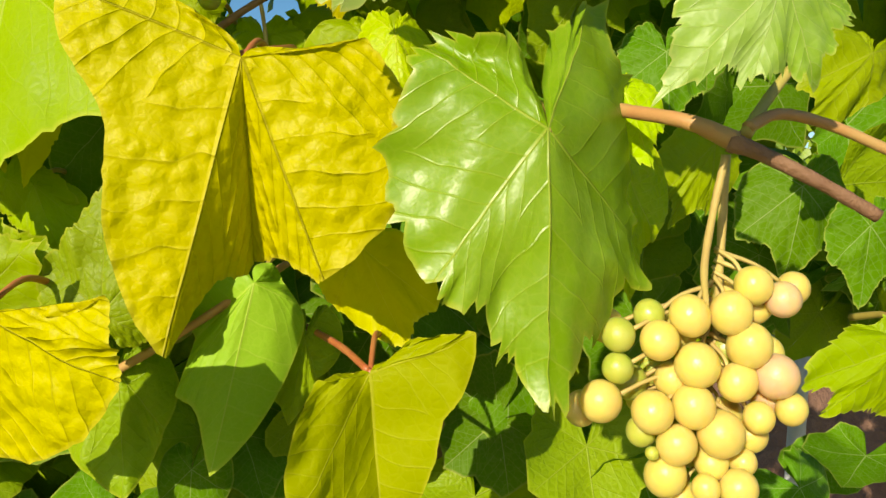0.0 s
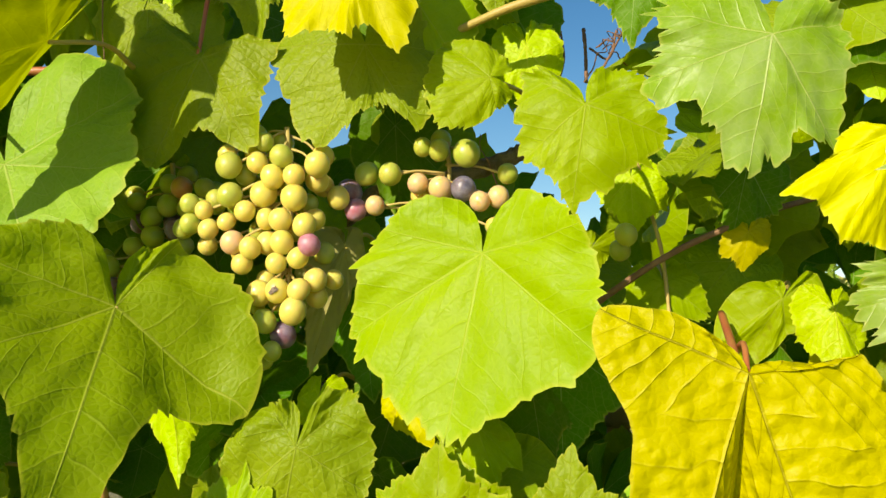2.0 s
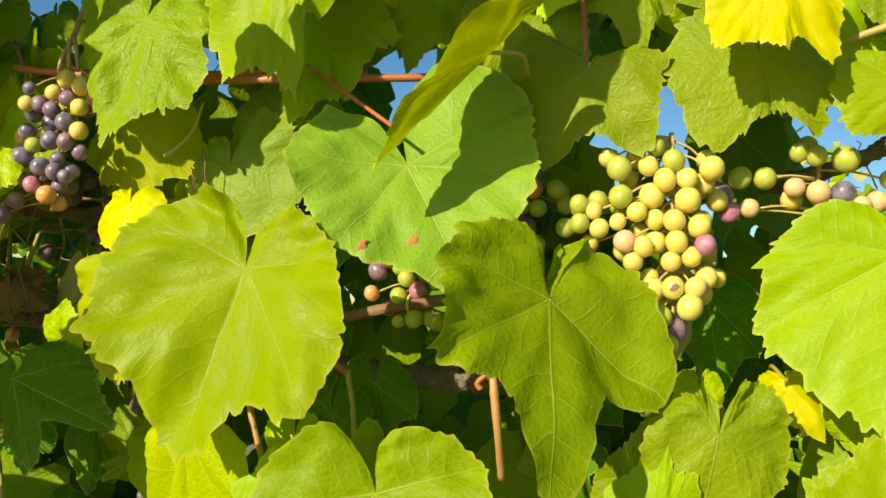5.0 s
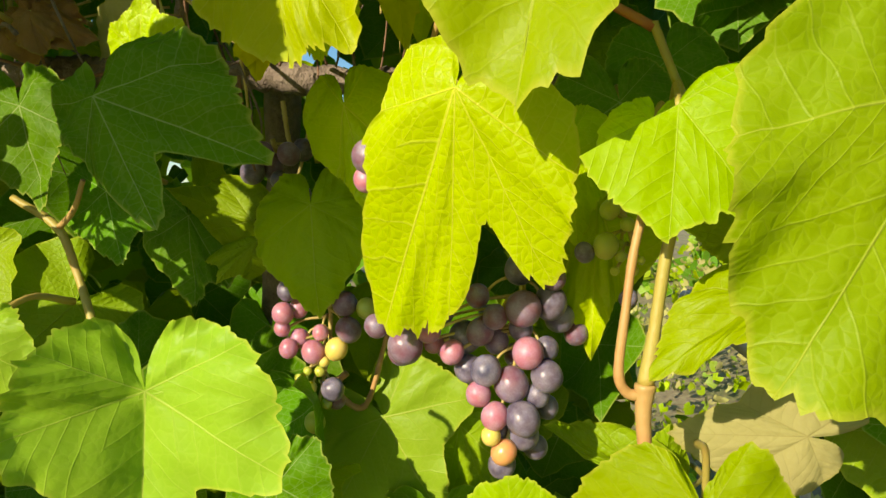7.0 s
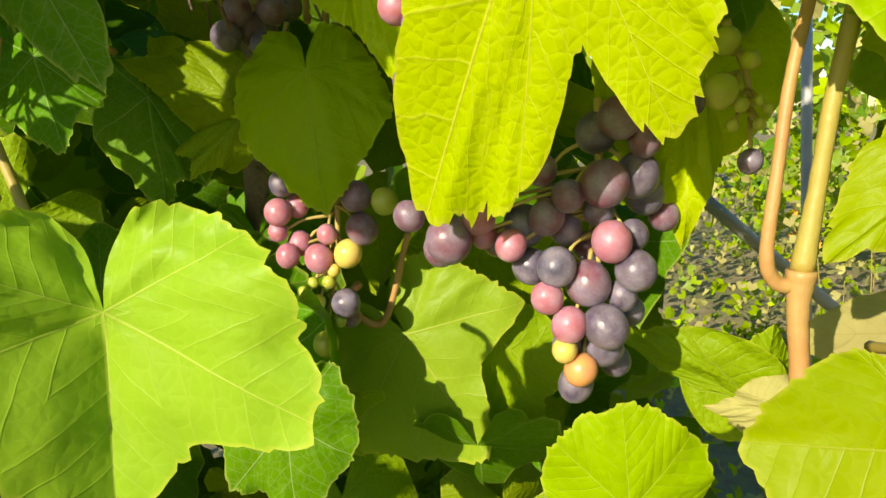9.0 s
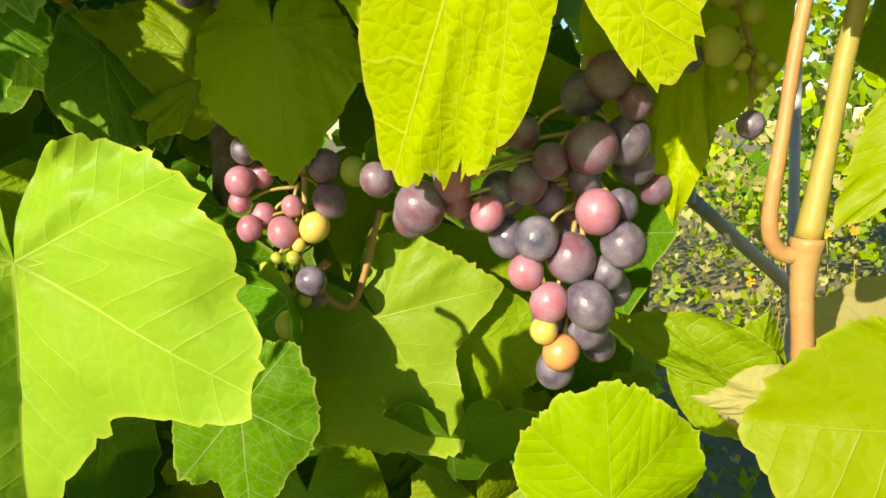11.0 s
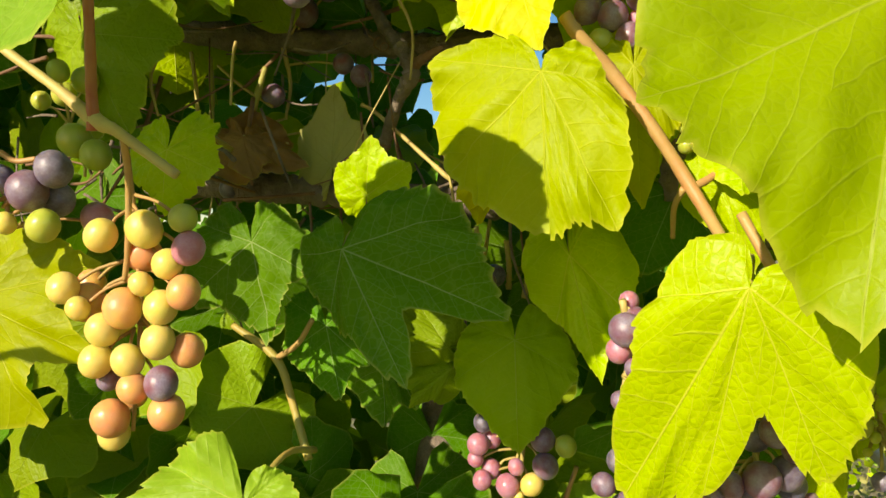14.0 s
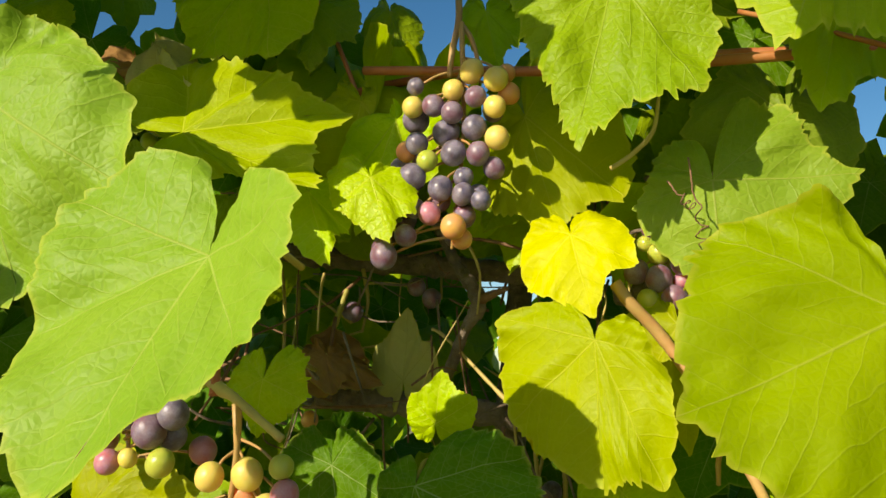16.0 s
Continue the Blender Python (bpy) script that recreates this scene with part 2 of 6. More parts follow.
CANE = {
    "orange": plain_material("cane_orange", (0.46, 0.21, 0.075), (0.42, 0.30, 0.10), 30, 0.5, 260, 0.4, 0.001),
    "green": plain_material("cane_green", (0.34, 0.34, 0.07), (0.42, 0.27, 0.06), 22, 0.5, 260, 0.4, 0.001),
    "red": plain_material("petiole_red", (0.38, 0.075, 0.03), (0.40, 0.17, 0.05), 40, 0.45, 260, 0.3, 0.001),
    "brown": plain_material("cane_brown", (0.16, 0.075, 0.035), (0.27, 0.15, 0.08), 60, 0.7, 300, 0.7, 0.002),
    "bark": plain_material("vine_bark", (0.12, 0.085, 0.060), (0.31, 0.24, 0.18), 40, 0.9, 120, 1.0, 0.006),
    "scab": plain_material("orange_scab", (0.46, 0.16, 0.03), (0.30, 0.12, 0.05), 300, 0.8, 500, 0.5, 0.001),
    "tie": plain_material("yellow_tie", (0.62, 0.52, 0.10), (0.5, 0.4, 0.08), 90, 0.6, 200, 0.2, 0.001),
    "pale": plain_material("stalk_pale", (0.54, 0.44, 0.13), (0.44, 0.31, 0.10), 60, 0.55, 200, 0.3, 0.001),
}


# ---------------------------------------------------------------- builders
def mesh_part(name, verts, faces, material, parent=None, label="", smooth=True, at=None):
    me = bpy.data.meshes.new(name)
    me.from_pydata([tuple(v) for v in verts], [], faces)
    me.materials.append(material)
    if smooth:
        me.polygons.foreach_set("use_smooth", [True] * len(me.polygons))
    ob = new(name, me)
    if parent is not None:
        ob.parent = parent
    if at is not None:
        base = parent.matrix_world.translation if parent is not None else Vector((0, 0, 0))
        ob.location = Vector(at) - base
    return tagged(ob, label)


def thing(name, at, label, category, group=""):
    ob = new(name)
    ob.empty_display_size = 0.02
    ob.location = at
    bpy.context.view_layer.update()
    return tagged(ob, label, category, group)


def spline(points, steps=6):
    """A smooth line through the points."""
    p = [Vector(q) for q in points]
    p = [p[0] * 2 - p[1]] + p + [p[-1] * 2 - p[-2]]
    out = []
    for i in range(1, len(p) - 2):
        for k in range(steps):
            t = k / steps
            a, b, c, d = p[i - 1], p[i], p[i + 1], p[i + 2]
            out.append(0.5 * (2 * b + (c - a) * t + (2 * a - 5 * b + 4 * c - d) * t * t + (3 * b - a - 3 * c + d) * t ** 3))
    return out + [p[-2]]


def tube(points, radii, sides=8, steps=6, knobs=0.0, seed=0):
    """Vertices and faces of a rod along a smooth line, its radius running through radii; knobs swell it at random."""
    line = spline(points, steps)
    rng = random.Random(seed)
    n = len(line)
    verts, faces = [], []
    side = None
    for i, c in enumerate(line):
        way = (line[min(i + 1, n - 1)] - line[max(i - 1, 0)]).normalized()
        if side is None:
            side = way.orthogonal().normalized()
        side = (side - way * side.dot(way)).normalized()
        up = way.cross(side)
        f = i / (n - 1) * (len(radii) - 1)
        k = min(int(f), len(radii) - 2)
        r = radii[k] + (radii[k + 1] - radii[k]) * (f - k)
        r *= 1 + knobs * rng.uniform(-0.5, 1)
        for s in range(sides):
            a = 2 * math.pi * s / sides
            rr = r * (1 + knobs * 0.4 * rng.uniform(-1, 1))
            verts.append(c + side * (rr * math.cos(a)) + up * (rr * math.sin(a)))
    for i in range(n - 1):
        for s in range(sides):
            t = (s + 1) % sides
            faces.append((i * sides + s, i * sides + t, (i + 1) * sides + t, (i + 1) * sides + s))
    faces.append(tuple(range(sides - 1, -1, -1)))
    faces.append(tuple(range((n - 1) * sides, n * sides)))
    return verts, faces


def joined(pieces):
    verts, faces = [], []
    for v, f in pieces:
        k = len(verts)
        verts += list(v)
        faces += [tuple(i + k for i in one) for one in f]
    return verts, faces


VEINS = (0.0, 60.0, 120.0)


def between(a, b, t):
    """A vector that swings from a to b, its length going evenly."""
    la, lb = a.length, b.length
    ua, ub = a / la, b / lb
    turn = math.acos(max(-1.0, min(1.0, ua.dot(ub))))
    if turn < 0.02 or turn > 3.1:
        return a.lerp(b, t)
    way = (ua * math.sin((1 - t) * turn) + ub * math.sin(t * turn)) / math.sin(turn)
    return way * (la + (lb - la) * t)


def blade(hub, tip, left, right, bl=None, br=None, sl=None, sr=None, sinus=(0.78, 0.78), base=(0.72, 0.72), gap=3.0, waist=0.93, teeth=0.05, cup=-0.006, wave=0.013, pinch=1.1, seed=1, rays=230, rings=9):
    """A leaf's blade about its hub: a tip, two side lobes, two basal lobes (bl, br) and the shoulders (sl, sr) of the notch at the stalk.
    sinus and waist say how deep the bays between the lobes are cut, pinch how narrow."""
    rng = random.Random(seed)
    hub = Vector(hub)
    mid = Vector(tip) - hub
    lobe = Vector((math.sin(radians(64)), math.cos(radians(64)))) * 0.92
    fans = []
    for s, (side, low, shoulder) in enumerate(((left, bl, sl), (right, br, sr))):
        side = Vector(side) - hub
        half = (side - mid * lobe.y) / lobe.x
        low = Vector(low) - hub if low else (half * math.sin(radians(122)) + mid * math.cos(radians(122))) * base[s]
        shoulder = Vector(shoulder) - hub if shoulder else between(low, -mid * (low.length / mid.length), max(0.3, 0.66 - gap * 0.02)) * 0.86
        fans.append((mid, side, low, shoulder))
    notch = (fans[0][3] + fans[1][3]) * 0.5
    normal = fans[1][1].cross(mid) - fans[0][1].cross(mid)
    normal.normalize()
    if normal.y > 0:
        normal = -normal
    size = mid.length
    waists = waist if isinstance(waist, tuple) else (waist, waist)
    turns = [360.0 * i / rays for i in range(rays + 1)]
    tooth = [rng.uniform(0.35, 1.5) for _ in range(64)]
    phase = rng.uniform(0, 9)

    def edge(deg, s):
        """How far, and which way, the edge lies at an angle from the tip, and the part of that reach left by the bays."""
        fan = fans[s]
        if deg <= 60:
            t = deg / 60
            return between(fan[0], fan[1], t), 1 - (1 - sinus[s] / 0.97) * math.sin(math.pi * t) ** pinch
        if deg <= 120:
            t = (deg - 60) / 60
            return between(fan[1], fan[2], t), 1 - (1 - waists[s]) * math.sin(math.pi * t) ** pinch
        if deg <= 164:
            return between(fan[2], fan[3], (deg - 120) / 44), 1.0
        t = (deg - 164) / 16
        return fan[3].lerp(notch, 0.8 * t), max(0.03, (1 - t) ** 0.5)

    verts = [Vector((0, 0, 0))]
    flat = [(0.0, 0.0)]
    rim = [0.0]
    for k, turn in enumerate(turns):
        deg = turn if turn <= 180 else 360 - turn
        way, reach = edge(deg, 1 if turn <= 180 else 0)
        beat = turn / 360 * 44 + phase + 0.45 * math.sin(turn * 0.11 + seed) + 0.3 * math.sin(turn * 0.31 + seed * 2.1)
        saw = beat - math.floor(beat)
        bite = (saw if saw < 0.75 else (1 - saw) * 3) * tooth[int(beat) % 64]
        slow = beat * 0.37
        lobelet = abs((slow - math.floor(slow)) * 2 - 1) * tooth[int(slow + 20) % 64]
        reach *= 1 + 1.0 * teeth * (lobelet - 0.45) * min(1.0, (180 - deg) / 25)
        reach *= 1 + 1.5 * teeth * (bite - 0.4) * min(1.0, (180 - deg) / 25)
        a = radians(turn)
        for j in range(1, rings + 1):
            r = reach * (j / rings) ** 0.85
            x, y = math.sin(a) * r, math.cos(a) * r
            q = Vector((x * 2.3 + seed * 7.1, y * 2.3, seed * 1.7))
            h = cup * r * r + wave / 0.12 * size * r * (noise.noise(q) + 0.45 * noise.noise(q * 2.7))
            h += 0.05 * wave / 0.012 * size * r ** 3 * math.sin(a * 7 + phase) * 0.6
            h -= 0.014 * size * math.cos(min(abs(deg - v) for v in VEINS) / 30 * math.pi * 0.5) ** 4 * min(1.0, r * 3)
            verts.append(way * r + normal * h)
            flat.append((x, y))
            rim.append(j / rings)
    faces, uv = [], []

    def note(ids, middle):
        deg = middle if middle <= 180 else middle - 360
        v = min(VEINS, key=lambda w: abs(abs(deg) - w)) * (1 if deg >= 0 else -1)
        c, s = math.cos(radians(v)), math.sin(radians(v))
        for i in ids:
            x, y = flat[i]
            uv.extend((x * s + y * c, x * c - y * s))

    for k in range(rays):
        a, b = 1 + k * rings, 1 + (k + 1) * rings
        middle = 0.5 * (turns[k] + turns[k + 1])
        faces.append((0, b, a))
        note(faces[-1], middle)
        for j in range(rings - 1):
            faces.append((a + j, b + j, b + j + 1, a + j + 1))
            note(faces[-1], middle)
    return verts, faces, uv, rim


def patch(name, c, normal, r, material, parent, origin, seed):
    """A small uneven raised spot on a surface."""
    rng = random.Random(seed)
    n = Vector(normal).normalized()
    a = n.orthogonal().normalized()
    b = n.cross(a)
    v, f = [Vector(c) + n * 0.0012], []
    for ring, (k, h) in enumerate(((0.6, 0.0010), (1.0, 0.0002))):
        for i in range(14):
            w = 2 * math.pi * i / 14
            q = r * k * rng.uniform(0.7, 1.2)
            v.append(Vector(c) + a * (math.cos(w) * q * 1.5) + b * (math.sin(w) * q) + n * h)
    for i in range(14):
        j = (i + 1) % 14
        f += [(0, 1 + i, 1 + j), (1 + i, 15 + i, 15 + j, 1 + j)]
    ob = mesh_part(name, [q - Vector(origin) for q in v], f, material)
    ob.parent = parent
    return ob


def leaf(shoot, hub, tip, left, right, kind, label="", stalk=None, red=False, scars=(), **shape):
    """One leaf of a shoot, with its stalk as a part of its own. stalk: where the stalk leaves the cane."""
    verts, faces, uv, rim = blade(hub, tip, left, right, **shape)
    ob = mesh_part("leaf", verts, faces, LEAF[kind], shoot, label, at=hub)
    layer = ob.data.uv_layers.new(name="vein")
    layer.data.foreach_set("uv", uv)
    ob.data.attributes.new("rim", "FLOAT", "POINT").data.foreach_set("value", rim)
    hub = Vector(hub)
    mid = Vector(tip) - hub
    end = Vector(stalk) if stalk else hub - mid.normalized() * 0.012 + Vector((0.004, 0.060, -0.004))
    bend = (hub + end) / 2 - mid.normalized() * 0.009
    v, f = tube([hub + mid * 0.01 + Vector((0, 0.001, 0)), bend, end], [0.0013, 0.0015, 0.0019], 7, 5)
    p = mesh_part("petiole", [q - hub for q in v], f, CANE["red" if red else "green"])
    p.parent = ob
    for k, c in enumerate(scars):
        c = Vector(c)
        near = min(verts, key=lambda q: (q + hub - c).length)
        patch("scar", near + hub, (0, -1, 0.1), 0.0030, CANE["scab"], ob, hub, k)
    return ob


def cane(shoot, points, radii, kind="orange", name="cane", label="", knobs=0.06, seed=3):
    v, f = tube(points, radii, 12, 9, knobs, seed)
    o = Vector(points[0])
    return mesh_part(name, [q - o for q in v], f, CANE[kind], shoot, label, at=o)


def ball():
    """A grape: a little longer than wide, a dimple at the stalk, a scar at the blossom end."""
    rows, cols = 14, 20
    verts, faces = [Vector((0, 0, 0.97))], []
    for i in range(1, rows):
        a = math.pi * i / rows
        for j in range(cols):
            b = 2 * math.pi * j / cols
            k = 1 + 0.012 * math.sin(b * 3 + a * 2)
            verts.append(Vector((math.sin(a) * math.cos(b) * k, math.sin(a) * math.sin(b) * k, math.cos(a) * 1.05)))
    verts.append(Vector((0, 0, -1.02)))
    for j in range(cols):
        t = (j + 1) % cols
        faces.append((0, 1 + j, 1 + t))
        for i in range(rows - 2):
            a, b = 1 + i * cols, 1 + (i + 1) * cols
            faces.append((a + j, b + j, b + t, a + t))
        faces.append((1 + (rows - 2) * cols + t, 1 + (rows - 2) * cols + j, len(verts) - 1))
    return verts, faces


GRAPE = {}
for key, skin in SKIN.items():
    me = bpy.data.meshes.new("grape")
    bv, bf = ball()
    me.from_pydata([tuple(q) for q in bv], [], bf)
    me.materials.append(skin)
    me.polygons.foreach_set("use_smooth", [True] * len(me.polygons))
    GRAPE[key] = me


class Bunch:
    """A hanging bunch: its branching stalk and every grape a part."""

    def __init__(self, top, foot, label, stem="pale"):
        self.ob = thing("grape_bunch", top, label, "grapes", "grape bunches on the vine")
        self.top, self.foot, self.stem = Vector(top), Vector(foot), stem
        self.berries = []
        self.rng = random.Random(int(abs(top[0] * 1000)) + 7)

    def berry(self, x, y, z, r, kind):
        ob = new("grape", GRAPE[kind])
        ob.parent = self.ob
        ob.location = Vector((x, y, z)) - self.top
        rng = self.rng
        ob.rotation_euler = (rng.uniform(-0.6, 0.6), rng.uniform(-0.6, 0.6), rng.uniform(0, 6.28))
        ob.scale = (r, r, r * rng.uniform(0.97, 1.06))
        self.berries.append((Vector((x, y, z)), r))
        return self

    def behind(self, count, width, kinds, r):
        """Grapes on the far side, packed against those in front."""
        rng = self.rng
        front = [c for c, _ in self.berries]
        tries = 0
        while count and tries < 4000:
            tries += 1
            c = rng.choice(front) + Vector((rng.uniform(-1, 1) * r * 1.5, rng.uniform(0.6, 2.6) * r, rng.uniform(-1, 1) * r * 1.5))
            if c.y > max(q.y for q in front) + width:
                continue
            if all((c - q).length > 0.93 * (s + r) for q, s in self.berries):
                self.berry(c.x, c.y, c.z, r * rng.uniform(0.88, 1.05), rng.choice(kinds))
                count -= 1
        return self

    def stalk(self, rise=None):
        """The stalk from the cane down the middle, and a short stalklet to each grape."""
        top, foot = self.top, self.foot
        pieces = []
        line = [top, top.lerp(foot, 0.5) + Vector((0.003, 0.004, 0)), foot]
        if rise:
            line = [Vector(rise)] + line
        pieces.append(tube(line, [0.0017, 0.0014, 0.0009], 7, 5, 0.1))
        for c, r in self.berries:
            if min((c - top.lerp(foot, k / 8)).length for k in range(9)) > 0.06:
                continue
            along = (c - top).dot(foot - top) / (foot - top).length_squared
            root = top.lerp(foot, max(0.02, min(0.97, along - 0.10)))
            root.y += 0.003
            pieces.append(tube([root, (root + c) / 2 + Vector((0, 0, 0.002)), c + (root - c).normalized() * r * 0.9], [0.0011, 0.0008, 0.0009], 5, 3))
        v, f = pieces[0]
        mesh_part("stalk", [q - top for q in v], f, CANE[self.stem], self.ob)
        for v, f in pieces[1:]:
            mesh_part("stalklet", [q - top for q in v], f, CANE[self.stem], self.ob)
        return self

# ---------------------------------------------------------------- ground, distance
def soil_material():
    m = Nodes("dry_garden_soil")
    big = m.ramp(m.noise(0.9, 5.0), 0.4, 0.6)
    shade = m.mix(big, (0.40, 0.33, 0.18), (0.22, 0.24, 0.07))
    shade = m.mix(m.ramp(m.noise(14.0, 5.0, 0.7), 0.45, 0.7), shade, (0.25, 0.17, 0.10))
    m.link(shade, m.bsdf.inputs["Base Color"])
    m.bsdf.inputs["Roughness"].default_value = 0.95
    m.bump(m.noise(25.0, 6.0, 0.7), 0.9, 0.03)
    return m.mat


S = 60
gv = [(-900 + 1800 * (i / S), -900 + 1800 * (j / S), 0.0) for j in range(S + 1) for i in range(S + 1)]
gf = [(j * (S + 1) + i, j * (S + 1) + i + 1, (j + 1) * (S + 1) + i + 1, (j + 1) * (S + 1) + i) for j in range(S) for i in range(S)]
ground = mesh_part("ground", gv, gf, soil_material(), smooth=False)
tagged(ground, "dry garden soil with grass and straw patches", "ground", kind="structure")

# ---------------------------------------------------------------- shoots
yellow_shoot = thing("vine_shoot", (-0.02, 0.44, 1.30), "vine shoot with crumpled yellow autumn leaves", "vine shoot", "shoots of the grapevine")
upper_shoot = thing("vine_shoot", (0.15, 0.29, 1.54), "vine shoot with toothed green leaves of a powdery whitish sheen", "vine shoot", "shoots of the grapevine")
middle_shoot = thing("vine_shoot", (-0.35, 0.45, 1.50), "vine shoot with broad sunlit green leaves", "vine shoot", "shoots of the grapevine")
low_shoot = thing("vine_shoot", (-0.45, 0.42, 1.20), "low vine shoot with an orange forked cane", "vine shoot", "shoots of the grapevine")
right_shoot = thing("vine_shoot", (-0.60, 0.45, 1.50), "vine shoot with an orange cane and lime leaves", "vine shoot", "shoots of the grapevine")
left_shoot = thing("vine_shoot", (-0.95, 0.31, 1.58), "vine shoot with a cut pale cane and blue-green leaves", "vine shoot", "shoots of the grapevine")
bpy.context.view_layer.update()

cane(upper_shoot, [(0.090, 0.335, 1.574), (0.110, 0.305, 1.564), (0.127, 0.278, 1.556), (0.143, 0.275, 1.549)], [.0022,.0026,.0026,.0036], "orange", seed=2)
cane(upper_shoot, [(0.141, 0.275, 1.549), (0.150, 0.272, 1.545), (0.170, 0.270, 1.535), (0.189, 0.268, 1.524)], [.0036,.0026,.0023,.0023], "brown", seed=3)
cane(upper_shoot, [(0.147, 0.277, 1.551), (0.157, 0.285, 1.563), (0.169, 0.290, 1.577)], [.0024,.002,.0018], "green", seed=4)
cane(upper_shoot, [(0.148, 0.277, 1.554), (0.163, 0.285, 1.560), (0.184, 0.290, 1.557), (0.211, 0.290, 1.546)], [.0022,.002,.002,.002], "orange", seed=5)
cane(upper_shoot, [(0.141, 0.278, 1.544), (0.138, 0.280, 1.526), (0.137, 0.285, 1.506), (0.140, 0.290, 1.491)], [.0014,.0013,.0014,.001], "pale", seed=6)
cane(yellow_shoot, [(0.014, 0.360, 1.455), (-0.003, 0.400, 1.460), (-0.031, 0.460, 1.463)], [.0016,.0018,.002], "red", seed=7)
cane(yellow_shoot, [(-0.037, 0.320, 1.584), (-0.034, 0.350, 1.593), (-0.029, 0.420, 1.611)], [.002,.002,.002], "red", seed=8)
cane(yellow_shoot, [(-0.127, 0.420, 1.439), (-0.089, 0.410, 1.461), (-0.052, 0.420, 1.486), (-0.035, 0.460, 1.500)], [.0025,.0022,.0022,.002], "orange", seed=9)
cane(yellow_shoot, [(-0.155, 0.335, 1.477), (-0.156, 0.360, 1.472), (-0.145, 0.400, 1.450)], [.0016,.0018,.002], "red", seed=10)
cane(middle_shoot, [(-0.119, 0.460, 1.598), (-0.095, 0.460, 1.617), (-0.052, 0.460, 1.648), (-0.000, 0.470, 1.674), (0.042, 0.500, 1.691)], [.0022,.0022,.002,.002,.002], "brown", seed=11)
cane(middle_shoot, [(-0.848, 0.430, 1.774), (-0.708, 0.421, 1.759), (-0.574, 0.421, 1.758), (-0.499, 0.430, 1.761), (-0.433, 0.450, 1.766), (-0.348, 0.470, 1.756)], [.003,.0032,.003,.003,.003,.003], "red", seed=12)
cane(middle_shoot, [(-0.190, 0.430, 1.781), (-0.156, 0.420, 1.791), (-0.123, 0.420, 1.801), (-0.089, 0.420, 1.815)], [.0025,.0028,.003,.003], "green", seed=13)
cane(middle_shoot, [(-0.617, 0.435, 1.607), (-0.576, 0.435, 1.573), (-0.519, 0.435, 1.537)], [.0018,.002,.0025], "red", seed=14)
cane(middle_shoot, [(-0.519, 0.435, 1.539), (-0.511, 0.430, 1.515), (-0.504, 0.420, 1.493)], [.0022,.002,.002], "green", seed=15)
cane(middle_shoot, [(-0.596, 0.420, 1.532), (-0.580, 0.410, 1.499), (-0.569, 0.410, 1.471)], [.0025,.0025,.0022], "orange", seed=16)
cane(middle_shoot, [(-0.380, 0.380, 1.581), (-0.394, 0.385, 1.558), (-0.409, 0.385, 1.544), (-0.407, 0.385, 1.539)], [.0015,.0017,.0018,.0018], "red", seed=17)
cane(middle_shoot, [(-0.402, 0.400, 1.575), (-0.401, 0.390, 1.555), (-0.398, 0.385, 1.537), (-0.395, 0.390, 1.512), (-0.394, 0.410, 1.479)], [.0018,.002,.003,.0026,.0026], "orange", seed=18)
cane(middle_shoot, [(-0.530, 0.455, 1.579), (-0.481, 0.450, 1.591), (-0.438, 0.450, 1.599), (-0.410, 0.450, 1.606), (-0.359, 0.470, 1.622)], [.0042,.0045,.0045,.005,.005], "brown", seed=19)
cane(middle_shoot, [(-0.354, 0.410, 1.763), (-0.357, 0.420, 1.795), (-0.364, 0.440, 1.854)], [.0014,.0015,.0016], "red", seed=20)
cane(middle_shoot, [(-0.466, 0.370, 1.702), (-0.569, 0.420, 1.771), (-0.610, 0.450, 1.801)], [.0014,.0015,.0016], "red", seed=21)
cane(right_shoot, [(-0.680, 0.422, 1.630), (-0.672, 0.424, 1.619), (-0.656, 0.432, 1.602), (-0.635, 0.433, 1.573), (-0.618, 0.433, 1.546), (-0.607, 0.420, 1.525), (-0.601, 0.400, 1.510)], [.0034,.0036,.0036,.0032,.0034,.0027,.0024], "orange", seed=22)
cane(right_shoot, [(-0.602, 0.402, 1.512), (-0.600, 0.375, 1.506), (-0.601, 0.355, 1.502)], [.0022,.0016,.0013], "green", seed=23)
cane(right_shoot, [(-0.617, 0.433, 1.545), (-0.605, 0.440, 1.554), (-0.599, 0.450, 1.573)], [.0022,.0018,.0016], "orange", seed=24)
cane(right_shoot, [(-0.621, 0.433, 1.545), (-0.625, 0.440, 1.536), (-0.625, 0.450, 1.521)], [.0018,.0015,.0013], "orange", seed=25)
cane(left_shoot, [(-0.925, 0.310, 1.609), (-0.904, 0.308, 1.594), (-0.878, 0.308, 1.577), (-0.857, 0.308, 1.562), (-0.848, 0.308, 1.558), (-0.834, 0.308, 1.549), (-0.820, 0.308, 1.540)], [.0019,.0020,.0021,.0034,.0023,.0020,.0020], "pale", seed=26)
cane(left_shoot, [(-0.854, 0.295, 1.632), (-0.855, 0.300, 1.599), (-0.858, 0.306, 1.573), (-0.858, 0.308, 1.558)], [.0020,.0021,.0022,.0030], "red", seed=27)
cane(left_shoot, [(-0.846, 0.310, 1.556), (-0.854, 0.325, 1.539), (-0.861, 0.335, 1.510), (-0.866, 0.340, 1.496)], [.0016,.0015,.0014,.0012], "orange", seed=28)
cane(left_shoot, [(-0.922, 0.310, 1.593), (-0.934, 0.325, 1.571), (-0.942, 0.335, 1.541)], [.0022,.0022,.002], "orange", seed=29)
